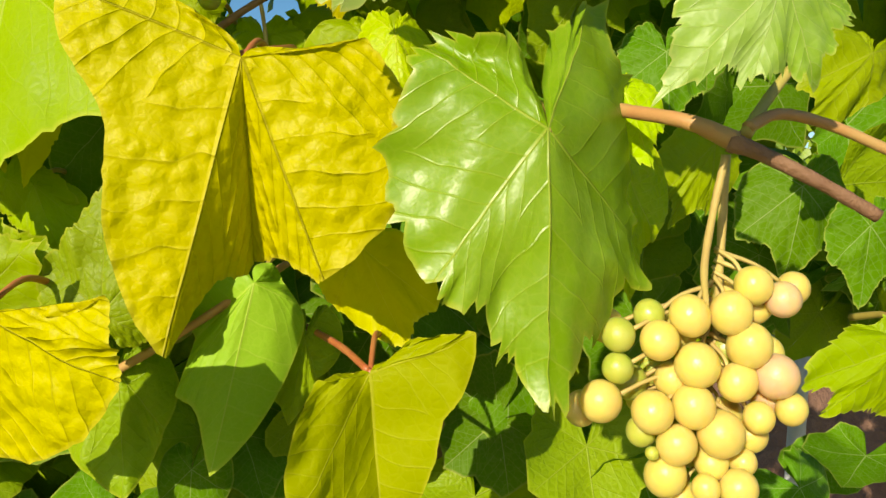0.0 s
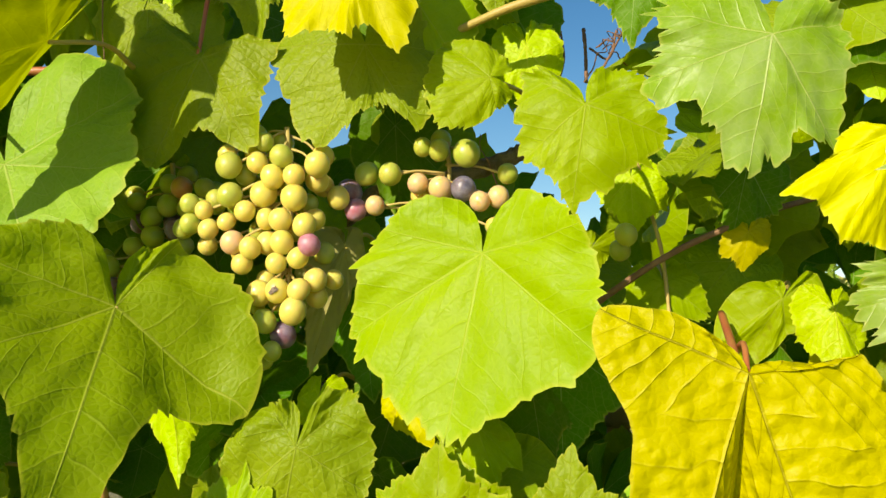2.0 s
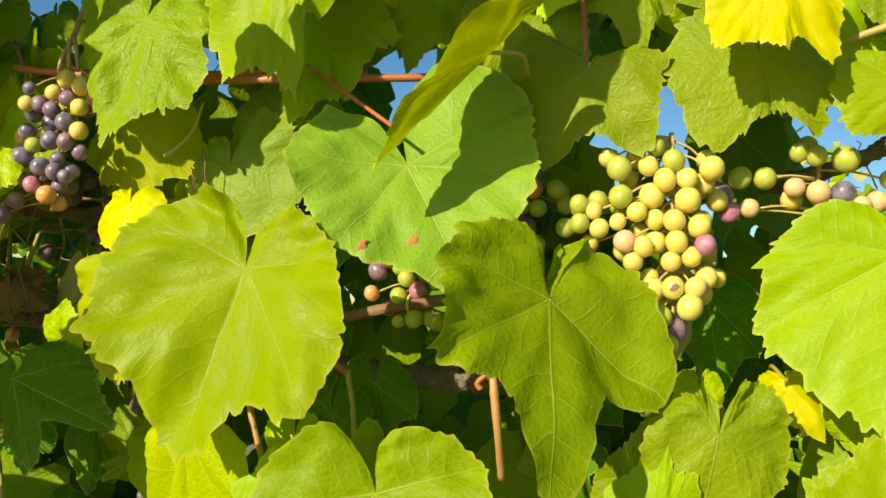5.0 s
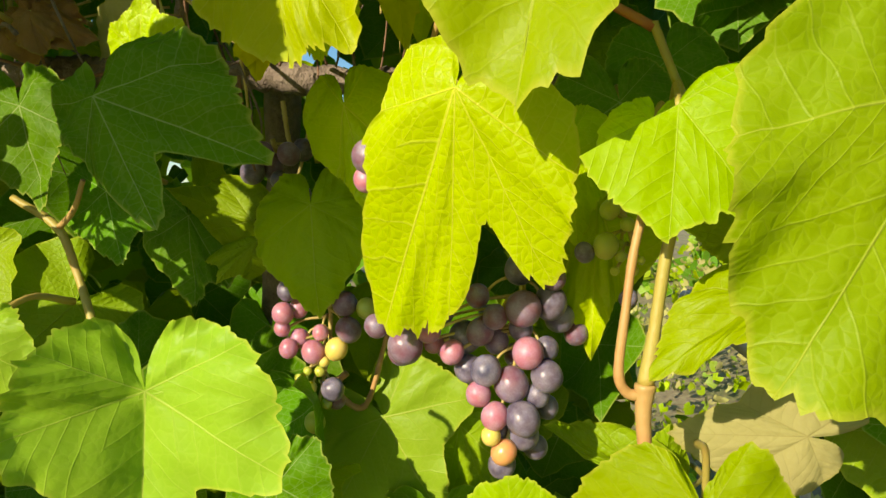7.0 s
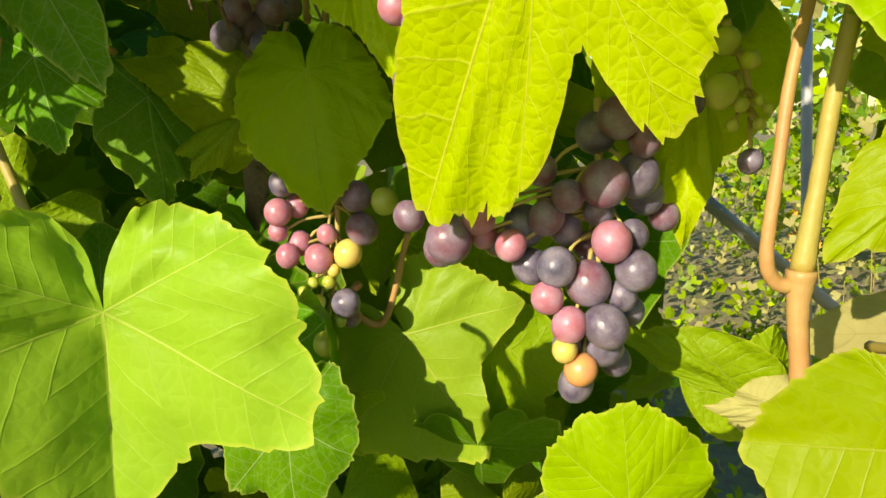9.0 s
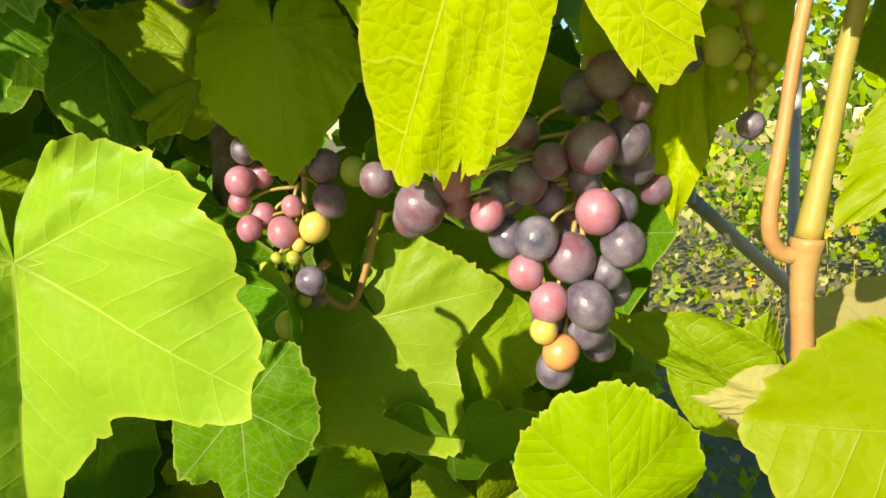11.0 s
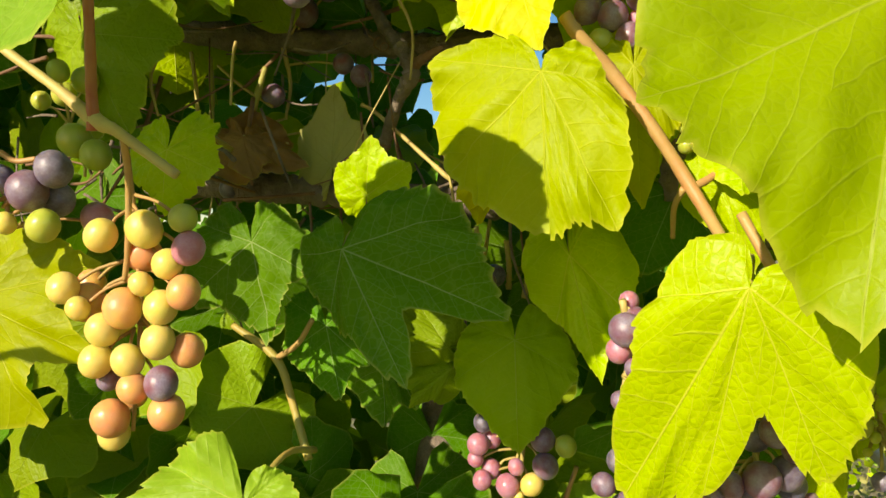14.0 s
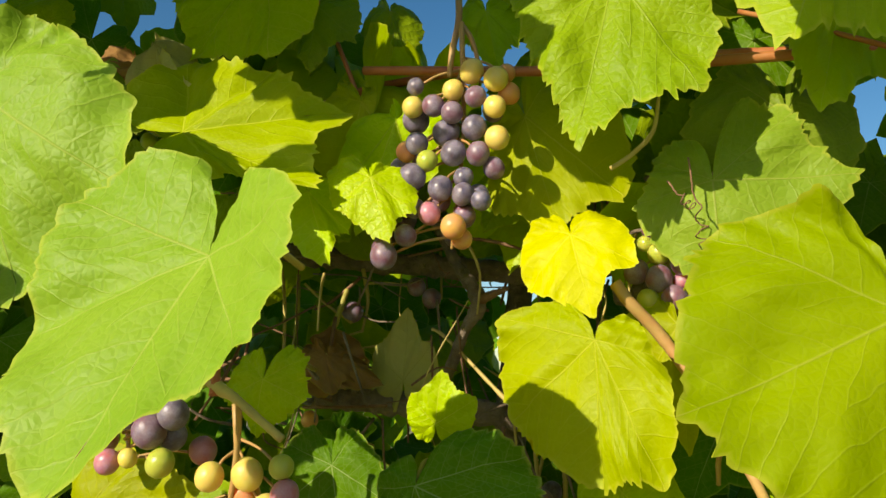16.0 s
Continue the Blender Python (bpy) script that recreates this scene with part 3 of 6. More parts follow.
cane(left_shoot, [(-0.943, 0.335, 1.553), (-0.955, 0.335, 1.552), (-0.973, 0.335, 1.543)], [.0016,.0015,.0013], "orange", seed=30)
cane(left_shoot, [(-0.942, 0.335, 1.555), (-0.931, 0.335, 1.554), (-0.924, 0.338, 1.550), (-0.914, 0.340, 1.551)], [.0016,.0015,.0013,.0013], "orange", seed=31)
cane(right_shoot, [(-0.900, 0.450, 1.842), (-0.889, 0.460, 1.819), (-0.871, 0.470, 1.775)], [.0016,.0016,.0018], "red", seed=32)
cane(right_shoot, [(-0.931, 0.470, 1.757), (-0.869, 0.465, 1.773), (-0.828, 0.460, 1.777), (-0.788, 0.450, 1.776), (-0.753, 0.450, 1.775)], [.003,.0032,.003,.003,.003], "red", seed=33)
cane(right_shoot, [(-0.668, 0.440, 1.769), (-0.629, 0.440, 1.770), (-0.613, 0.440, 1.769), (-0.570, 0.440, 1.768), (-0.525, 0.440, 1.770)], [.003,.003,.0036,.003,.003], "red", seed=34)
cane(right_shoot, [(-0.784, 0.430, 1.826), (-0.778, 0.415, 1.795), (-0.778, 0.405, 1.771), (-0.779, 0.405, 1.754)], [.0022,.0022,.002,.0015], "orange", seed=35)
cane(right_shoot, [(-0.777, 0.415, 1.794), (-0.767, 0.408, 1.779), (-0.761, 0.405, 1.762)], [.0018,.0016,.0012], "orange", seed=36)
cane(right_shoot, [(-0.683, 0.420, 1.696), (-0.670, 0.420, 1.705), (-0.659, 0.420, 1.718), (-0.656, 0.425, 1.741)], [.0014,.0014,.0014,.001], "pale", seed=37)
cane(low_shoot, [(-0.528, 0.386, 1.302), (-0.528, 0.386, 1.340), (-0.529, 0.386, 1.365), (-0.528, 0.386, 1.379)], [.0030,.0031,.0032,.0046], "orange", seed=38)
cane(low_shoot, [(-0.530, 0.386, 1.374), (-0.536, 0.385, 1.376), (-0.539, 0.383, 1.385), (-0.536, 0.383, 1.410), (-0.532, 0.385, 1.436), (-0.524, 0.390, 1.465)], [.0025,.0023,.0021,.0019,.0019,.002], "orange", seed=39)
cane(low_shoot, [(-0.528, 0.386, 1.379), (-0.524, 0.386, 1.403), (-0.520, 0.386, 1.429), (-0.514, 0.386, 1.457), (-0.510, 0.386, 1.475)], [.0036,.0026,.0026,.0026,.0026], "green", seed=40)
cane(low_shoot, [(-0.873, 0.450, 1.466), (-0.845, 0.450, 1.448), (-0.834, 0.450, 1.423), (-0.821, 0.445, 1.392)], [.002,.0026,.0022,.0026], "green", seed=41)
cane(low_shoot, [(-0.814, 0.430, 1.473), (-0.827, 0.440, 1.458), (-0.844, 0.450, 1.448)], [.0014,.0016,.0018], "orange", seed=42)

leaf(yellow_shoot, (-0.033, 0.318, 1.584), (-0.034, 0.352, 1.499), (-0.060, 0.312, 1.466), (-0.000, 0.320, 1.494), "yellow", seed=1, bl=(-0.094, 0.302, 1.606), br=(0.017, 0.318, 1.591), sl=(-0.047, 0.316, 1.599), sr=(-0.012, 0.318, 1.586), sinus=(.84,.86), waist=(.60,1.12), teeth=.015, pinch=1.5, wave=.008, red=True)
leaf(yellow_shoot, (0.015, 0.358, 1.454), (0.021, 0.372, 1.372), (-0.015, 0.335, 1.390), (0.064, 0.342, 1.472), "chartreuse", seed=4, bl=(-0.004, 0.336, 1.452), br=(0.038, 0.352, 1.469), sl=(0.007, 0.350, 1.453), sr=(0.024, 0.356, 1.459), sinus=(.88,.56), waist=.97, pinch=1.2, teeth=.015, red=True)
leaf(yellow_shoot, (0.007, 0.400, 1.510), (0.030, 0.395, 1.458), (-0.007, 0.400, 1.479), (0.045, 0.390, 1.478), "butter", seed=5, sinus=(.9,.85), base=(.5,.5), teeth=.02)
leaf(yellow_shoot, (-0.141, 0.332, 1.483), (-0.157, 0.355, 1.416), (-0.171, 0.315, 1.419), (-0.079, 0.312, 1.454), "yellow", seed=6, bl=(-0.150, 0.300, 1.525), br=(-0.084, 0.308, 1.488), sl=(-0.143, 0.326, 1.493), sr=(-0.119, 0.326, 1.480), sinus=(.9,.9), waist=(.9,1.0), teeth=.015, red=True)
leaf(yellow_shoot, (-0.047, 0.410, 1.490), (-0.067, 0.400, 1.392), (-0.085, 0.402, 1.433), (-0.025, 0.418, 1.478), "fresh", seed=8, bl=(-0.077, 0.412, 1.461), br=(-0.034, 0.420, 1.490), sinus=(.82,.72), teeth=.004, wave=.006)
leaf(yellow_shoot, (-0.024, 0.430, 1.459), (-0.034, 0.430, 1.410), (-0.045, 0.430, 1.434), (-0.018, 0.430, 1.437), "green", seed=9, sinus=(.9,.9), teeth=.0)
leaf(yellow_shoot, (-0.166, 0.430, 1.539), (-0.150, 0.420, 1.506), (-0.181, 0.430, 1.521), (-0.137, 0.430, 1.515), "light", seed=10, teeth=.03)
leaf(yellow_shoot, (-0.161, 0.420, 1.590), (-0.165, 0.410, 1.538), (-0.181, 0.420, 1.561), (-0.147, 0.420, 1.576), "butter", seed=11, teeth=.03)
leaf(upper_shoot, (0.077, 0.262, 1.551), (0.081, 0.258, 1.460), (0.039, 0.264, 1.499), (0.122, 0.300, 1.512), "glossy", seed=12, bl=(0.036, 0.264, 1.579), br=(0.102, 0.300, 1.606), sl=(0.067, 0.266, 1.581), sr=(0.087, 0.290, 1.592), sinus=(.82,.86), waist=.93, teeth=.11)
leaf(upper_shoot, (0.136, 0.228, 1.590), (0.127, 0.222, 1.560), (0.104, 0.224, 1.558), (0.147, 0.226, 1.561), "sheeny", seed=13, bl=(0.107, 0.228, 1.593), br=(0.160, 0.230, 1.582), sinus=(.76,.80), waist=.82, teeth=.10)
leaf(upper_shoot, (0.036, 0.270, 1.673), (0.033, 0.262, 1.631), (0.011, 0.268, 1.648), (0.056, 0.278, 1.658), "sheeny", seed=14, bl=(0.013, 0.270, 1.683), br=(0.057, 0.280, 1.678), sl=(0.025, 0.270, 1.690), sr=(0.042, 0.274, 1.683), sinus=(.84,.84), waist=.93, teeth=.09)
leaf(upper_shoot, (0.022, 0.305, 1.686), (0.000, 0.300, 1.640), (-0.024, 0.300, 1.659), (0.021, 0.308, 1.636), "butter", seed=15, bl=(-0.000, 0.303, 1.678), br=(0.034, 0.310, 1.670), sl=(0.009, 0.304, 1.691), sinus=(.8,.9), waist=.85, teeth=.03)
leaf(upper_shoot, (0.026, 0.252, 1.624), (0.012, 0.246, 1.584), (-0.011, 0.250, 1.611), (0.047, 0.256, 1.603), "sheeny", seed=16, bl=(-0.007, 0.252, 1.628), br=(0.047, 0.258, 1.626), sl=(0.010, 0.252, 1.631), sr=(0.032, 0.254, 1.631), sinus=(.86,.84), waist=.92, teeth=.10)
leaf(middle_shoot, (-0.162, 0.400, 1.639), (-0.177, 0.374, 1.535), (-0.242, 0.400, 1.589), (-0.097, 0.365, 1.588), "light", seed=17, bl=(-0.227, 0.402, 1.654), br=(-0.108, 0.372, 1.655), sl=(-0.178, 0.402, 1.672), sr=(-0.145, 0.392, 1.676), sinus=(.90,.88), waist=.985, teeth=.045, wave=.006)
leaf(middle_shoot, (-0.106, 0.371, 1.717), (-0.111, 0.365, 1.663), (-0.139, 0.366, 1.687), (-0.060, 0.372, 1.702), "light", seed=18, bl=(-0.140, 0.371, 1.737), br=(-0.078, 0.374, 1.736), sl=(-0.118, 0.372, 1.735), sr=(-0.100, 0.372, 1.739), sinus=(.82,.80), waist=.84, teeth=.09)
leaf(upper_shoot, (-0.019, 0.345, 1.743), (-0.029, 0.336, 1.673), (-0.081, 0.340, 1.719), (0.013, 0.345, 1.689), "sheeny", seed=19, bl=(-0.073, 0.345, 1.757), br=(0.017, 0.350, 1.753), sinus=(.72,.72), waist=.82, teeth=.10)
leaf(middle_shoot, (-0.351, 0.408, 1.760), (-0.383, 0.400, 1.690), (-0.423, 0.415, 1.741), (-0.310, 0.398, 1.698), "green", seed=21, bl=(-0.399, 0.415, 1.797), br=(-0.305, 0.402, 1.772), sl=(-0.364, 0.412, 1.777), sr=(-0.339, 0.405, 1.772), sinus=(.86,.62), waist=.86, teeth=.07)
leaf(middle_shoot, (-0.242, 0.410, 1.767), (-0.234, 0.404, 1.731), (-0.268, 0.402, 1.700), (-0.205, 0.405, 1.715), "green", seed=22, bl=(-0.304, 0.408, 1.770), br=(-0.199, 0.412, 1.767), sinus=(.80,.80), waist=.9, teeth=.06)
leaf(middle_shoot, (-0.162, 0.400, 1.742), (-0.201, 0.394, 1.739), (-0.190, 0.392, 1.712), (-0.190, 0.400, 1.767), "light", seed=24, sinus=(.94,.94), base=(.62,.62), teeth=.05)
leaf(middle_shoot, (-0.239, 0.370, 1.809), (-0.235, 0.352, 1.753), (-0.272, 0.358, 1.753), (-0.208, 0.360, 1.746), "butter", seed=25, bl=(-0.280, 0.366, 1.802), br=(-0.202, 0.370, 1.794), sinus=(.80,.74), teeth=.04)
leaf(middle_shoot, (-0.468, 0.385, 1.685), (-0.407, 0.350, 1.597), (-0.497, 0.336, 1.624), (-0.377, 0.385, 1.686), "blue", seed=26, bl=(-0.540, 0.336, 1.686), br=(-0.388, 0.395, 1.743), sinus=(.80,.86), waist=.93, teeth=.025, scars=((-0.453, 0.346, 1.635), (-0.480, 0.326, 1.636)))
leaf(middle_shoot, (-0.403, 0.335, 1.746), (-0.474, 0.322, 1.673), (-0.452, 0.352, 1.713), (-0.436, 0.306, 1.727), "chartreuse", seed=27, bl=(-0.401, 0.372, 1.801), br=(-0.390, 0.305, 1.772), sinus=(.97,.97), waist=.92, teeth=.02, wave=.005)
leaf(middle_shoot, (-0.363, 0.358, 1.599), (-0.342, 0.284, 1.494), (-0.408, 0.275, 1.566), (-0.289, 0.388, 1.539), "velvet", seed=28, bl=(-0.412, 0.300, 1.630), br=(-0.339, 0.382, 1.642), sl=(-0.375, 0.340, 1.647), sr=(-0.357, 0.374, 1.638), sinus=(.66,.57), waist=.95, pinch=1.6, teeth=.055, cup=-.006)
leaf(middle_shoot, (-0.555, 0.335, 1.606), (-0.574, 0.298, 1.486), (-0.640, 0.290, 1.564), (-0.486, 0.290, 1.524), "light", seed=29, bl=(-0.631, 0.325, 1.641), br=(-0.488, 0.318, 1.618), sl=(-0.576, 0.336, 1.656), sr=(-0.538, 0.334, 1.647), sinus=(.84,.74), waist=.97, pinch=1.5, teeth=.045)
leaf(middle_shoot, (-0.445, 0.302, 1.485), (-0.422, 0.285, 1.386), (-0.501, 0.280, 1.399), (-0.373, 0.295, 1.448), "velvet", seed=30, bl=(-0.514, 0.270, 1.472), br=(-0.387, 0.300, 1.507), sl=(-0.472, 0.292, 1.523), sr=(-0.439, 0.302, 1.520), sinus=(.92,.88), waist=.97, teeth=.035)
leaf(middle_shoot, (-0.562, 0.365, 1.841), (-0.538, 0.350, 1.721), (-0.592, 0.350, 1.736), (-0.535, 0.362, 1.787), "light", seed=31, sinus=(.8,.7), teeth=.05)
leaf(middle_shoot, (-0.591, 0.440, 1.835), (-0.563, 0.440, 1.772), (-0.602, 0.440, 1.807), (-0.538, 0.440, 1.808), "lime", seed=32, teeth=.05)
leaf(middle_shoot, (-0.539, 0.440, 1.850), (-0.520, 0.440, 1.814), (-0.548, 0.440, 1.832), (-0.506, 0.440, 1.824), "butter", seed=33, teeth=.06)
leaf(middle_shoot, (-0.478, 0.450, 1.840), (-0.498, 0.450, 1.773), (-0.524, 0.450, 1.806), (-0.464, 0.450, 1.794), "light", seed=34, teeth=.05)
leaf(low_shoot, (-0.295, 0.400, 1.469), (-0.295, 0.400, 1.527), (-0.322, 0.400, 1.486), (-0.267, 0.400, 1.503), "green", seed=35, base=(.6,.6), teeth=.05)
leaf(low_shoot, (-0.175, 0.370, 1.473), (-0.177, 0.370, 1.537), (-0.212, 0.370, 1.501), (-0.138, 0.370, 1.512), "light", seed=36, base=(.6,.6), teeth=.06)
leaf(low_shoot, (-0.107, 0.370, 1.479), (-0.108, 0.370, 1.540), (-0.135, 0.370, 1.503), (-0.078, 0.370, 1.515), "green", seed=37, base=(.6,.6), teeth=.05)
leaf(low_shoot, (-0.298, 0.380, 1.458), (-0.293, 0.380, 1.525), (-0.323, 0.380, 1.489), (-0.276, 0.380, 1.502), "light", seed=38, base=(.6,.6), teeth=.05)
leaf(low_shoot, (-0.213, 0.440, 1.555), (-0.192, 0.430, 1.523), (-0.223, 0.440, 1.533), (-0.187, 0.440, 1.543), "butter", seed=39, base=(.6,.6), teeth=.04)
leaf(low_shoot, (-0.180, 0.430, 1.542), (-0.164, 0.430, 1.517), (-0.187, 0.430, 1.525), (-0.147, 0.430, 1.531), "light", seed=40, teeth=.05)
leaf(low_shoot, (-0.102, 0.500, 1.654), (-0.116, 0.500, 1.632), (-0.124, 0.500, 1.649), (-0.090, 0.500, 1.649), "light", seed=41, teeth=.08)
leaf(low_shoot, (-0.056, 0.480, 1.631), (-0.050, 0.475, 1.595), (-0.077, 0.480, 1.609), (-0.026, 0.480, 1.610), "light", seed=42, teeth=.08)
leaf(low_shoot, (0.005, 0.430, 1.621), (-0.021, 0.430, 1.577), (-0.030, 0.430, 1.593), (0.008, 0.430, 1.601), "light", seed=43, sinus=(.9,.9), teeth=.0)
leaf(low_shoot, (-0.009, 0.460, 1.703), (-0.018, 0.460, 1.651), (-0.035, 0.460, 1.671), (0.008, 0.460, 1.673), "dark", seed=44, teeth=.06)
leaf(low_shoot, (-0.008, 0.460, 1.662), (-0.011, 0.460, 1.637), (-0.023, 0.460, 1.647), (0.004, 0.460, 1.652), "butter", seed=45, teeth=.06)
leaf(right_shoot, (-0.601, 0.354, 1.500), (-0.615, 0.395, 1.400), (-0.650, 0.412, 1.391), (-0.568, 0.372, 1.419), "lime", seed=46, bl=(-0.637, 0.364, 1.492), br=(-0.558, 0.352, 1.461), sl=(-0.605, 0.356, 1.520), sr=(-0.590, 0.352, 1.508), sinus=(.96,.55), waist=(.72,.99), pinch=2.0, teeth=.045, wave=.005)
leaf(right_shoot, (-0.786, 0.400, 1.512), (-0.745, 0.380, 1.449), (-0.790, 0.395, 1.482), (-0.702, 0.415, 1.481), "dark", seed=47, bl=(-0.808, 0.398, 1.510), br=(-0.724, 0.408, 1.536), sl=(-0.795, 0.400, 1.530), sr=(-0.764, 0.404, 1.548), sinus=(.82,.52), waist=(.92,.90), pinch=1.4, teeth=.045)
leaf(right_shoot, (-0.854, 0.435, 1.515), (-0.841, 0.430, 1.458), (-0.898, 0.430, 1.479), (-0.820, 0.430, 1.499), "dark", seed=48, sinus=(.7,.7), base=(.6,.6), teeth=.06)
leaf(right_shoot, (-0.713, 0.501, 1.459), (-0.709, 0.495, 1.390), (-0.751, 0.500, 1.432), (-0.675, 0.505, 1.438), "light", seed=49, bl=(-0.742, 0.501, 1.469), br=(-0.685, 0.505, 1.466), sl=(-0.722, 0.502, 1.479), sr=(-0.705, 0.502, 1.481), sinus=(.84,.82), waist=.96, teeth=.035)
leaf(right_shoot, (-0.726, 0.338, 1.383), (-0.727, 0.332, 1.318), (-0.759, 0.288, 1.373), (-0.663, 0.328, 1.351), "fresh", seed=50, bl=(-0.748, 0.298, 1.405), br=(-0.680, 0.332, 1.404), sl=(-0.737, 0.334, 1.411), sr=(-0.712, 0.336, 1.412), sinus=(.80,.66), waist=.97, pinch=1.5, teeth=.045)
leaf(left_shoot, (-0.800, 0.330, 1.405), (-0.802, 0.320, 1.361), (-0.858, 0.310, 1.388), (-0.772, 0.330, 1.389), "fresh", seed=51, sinus=(.8,.8), base=(.6,.5), teeth=.045)
leaf(left_shoot, (-0.981, 0.370, 1.482), (-0.899, 0.362, 1.453), (-0.936, 0.365, 1.420), (-0.908, 0.372, 1.503), "chartreuse", seed=52, bl=(-1.013, 0.368, 1.415), br=(-0.958, 0.374, 1.520), sinus=(.62,.62), waist=.92, teeth=.04)
leaf(right_shoot, (-0.687, 0.390, 1.595), (-0.683, 0.380, 1.519), (-0.735, 0.402, 1.550), (-0.654, 0.378, 1.524), "chartreuse", seed=53, bl=(-0.743, 0.405, 1.608), br=(-0.659, 0.382, 1.589), sl=(-0.702, 0.394, 1.615), sr=(-0.674, 0.388, 1.610), sinus=(.92,.90), waist=.97, teeth=.035)
leaf(right_shoot, (-0.704, 0.412, 1.656), (-0.691, 0.394, 1.610), (-0.729, 0.404, 1.626), (-0.667, 0.398, 1.640), "butter", seed=54, sinus=(.85,.74), base=(.7,.6), teeth=.025)
leaf(right_shoot, (-0.738, 0.436, 1.737), (-0.716, 0.436, 1.664), (-0.759, 0.440, 1.677), (-0.676, 0.440, 1.685), "chartreuse", seed=55, bl=(-0.761, 0.440, 1.727), br=(-0.719, 0.446, 1.783), sinus=(.9,.86), waist=.86, teeth=.035)
leaf(right_shoot, (-0.678, 0.375, 1.793), (-0.695, 0.352, 1.692), (-0.721, 0.362, 1.750), (-0.632, 0.360, 1.720), "green", seed=56, bl=(-0.741, 0.372, 1.804), br=(-0.629, 0.372, 1.790), sinus=(.86,.82), waist=.92, teeth=.06)
leaf(right_shoot, (-0.627, 0.426, 1.689), (-0.622, 0.420, 1.626), (-0.670, 0.430, 1.679), (-0.550, 0.430, 1.693), "blue", seed=57, bl=(-0.661, 0.430, 1.706), br=(-0.583, 0.430, 1.731), sinus=(.9,.80), waist=.85, teeth=.06)
leaf(left_shoot, (-0.823, 0.242, 1.615), (-0.839, 0.180, 1.526), (-0.898, 0.222, 1.585), (-0.782, 0.200, 1.577), "blue", seed=58, bl=(-0.899, 0.240, 1.645), br=(-0.768, 0.208, 1.635), sl=(-0.838, 0.250, 1.662), sr=(-0.808, 0.236, 1.646), sinus=(.95,.84), waist=.97, teeth=.035, pinch=1.2, wave=.009)
leaf(left_shoot, (-0.992, 0.265, 1.706), (-0.947, 0.260, 1.595), (-1.059, 0.270, 1.637), (-0.894, 0.265, 1.652), "blue", seed=59, sinus=(.85,.85), teeth=.03)
leaf(left_shoot, (-0.935, 0.362, 1.713), (-0.835, 0.392, 1.735), (-0.835, 0.352, 1.676), (-0.891, 0.380, 1.764), "chartreuse", seed=60, bl=(-0.901, 0.350, 1.685), br=(-0.957, 0.385, 1.777), sinus=(.80,.85), waist=.9, teeth=.05)
leaf(right_shoot, (-0.823, 0.430, 1.737), (-0.845, 0.420, 1.659), (-0.865, 0.430, 1.688), (-0.810, 0.430, 1.692), "lime", seed=61, base=(.6,.6), teeth=.05)
leaf(right_shoot, (-0.895, 0.440, 1.690), (-0.871, 0.430, 1.645), (-0.903, 0.440, 1.666), (-0.858, 0.440, 1.661), "green", seed=62, teeth=.02)
leaf(right_shoot, (-0.795, 0.460, 1.543), (-0.791, 0.450, 1.576), (-0.767, 0.450, 1.559), (-0.812, 0.450, 1.559), "lime", seed=63, teeth=.03)
leaf(right_shoot, (-0.845, 0.530, 1.569), (-0.843, 0.520, 1.623), (-0.823, 0.520, 1.596), (-0.874, 0.530, 1.591), "cream", seed=64, teeth=.02)
leaf(right_shoot, (-0.906, 0.510, 1.583), (-0.849, 0.500, 1.566), (-0.891, 0.500, 1.560), (-0.871, 0.510, 1.589), "dead", seed=65, teeth=.02, wave=.03)
leaf(right_shoot, (-0.633, 0.480, 1.614), (-0.637, 0.470, 1.542), (-0.660, 0.470, 1.578), (-0.621, 0.480, 1.579), "lime", seed=66, teeth=.03)
leaf(right_shoot, (-0.598, 0.430, 1.580), (-0.566, 0.420, 1.539), (-0.594, 0.430, 1.543), (-0.570, 0.430, 1.569), "lime", seed=67, teeth=.03)
leaf(right_shoot, (-0.603, 0.450, 1.553), (-0.587, 0.440, 1.501), (-0.605, 0.450, 1.528), (-0.570, 0.450, 1.528), "lime", seed=68, teeth=.03)
leaf(left_shoot, (-0.816, 0.380, 1.685), (-0.798, 0.370, 1.646), (-0.835, 0.370, 1.667), (-0.788, 0.380, 1.665), "lime", seed=69, teeth=.05)
leaf(left_shoot, (-0.867, 0.400, 1.683), (-0.845, 0.390, 1.638), (-0.892, 0.390, 1.665), (-0.838, 0.400, 1.659), "lime", seed=70, teeth=.05)
leaf(right_shoot, (-0.519, 0.345, 1.489), (-0.523, 0.330, 1.443), (-0.555, 0.332, 1.472), (-0.495, 0.335, 1.456), "light", seed=71, bl=(-0.537, 0.340, 1.479), br=(-0.491, 0.342, 1.506), sl=(-0.526, 0.344, 1.484), sr=(-0.515, 0.345, 1.496), sinus=(.92,.93), waist=.97, teeth=.05, wave=.006)
leaf(right_shoot, (-0.479, 0.366, 1.423), (-0.531, 0.360, 1.389), (-0.501, 0.350, 1.404), (-0.514, 0.370, 1.421), "light", seed=72, sinus=(.97,.97), base=(.35,.15), teeth=.035)
leaf(low_shoot, (-0.582, 0.370, 1.309), (-0.584, 0.360, 1.343), (-0.604, 0.365, 1.330), (-0.563, 0.365, 1.332), "light", seed=73, sinus=(.97,.97), base=(.9,.9), waist=1.03, teeth=.03, wave=.006)
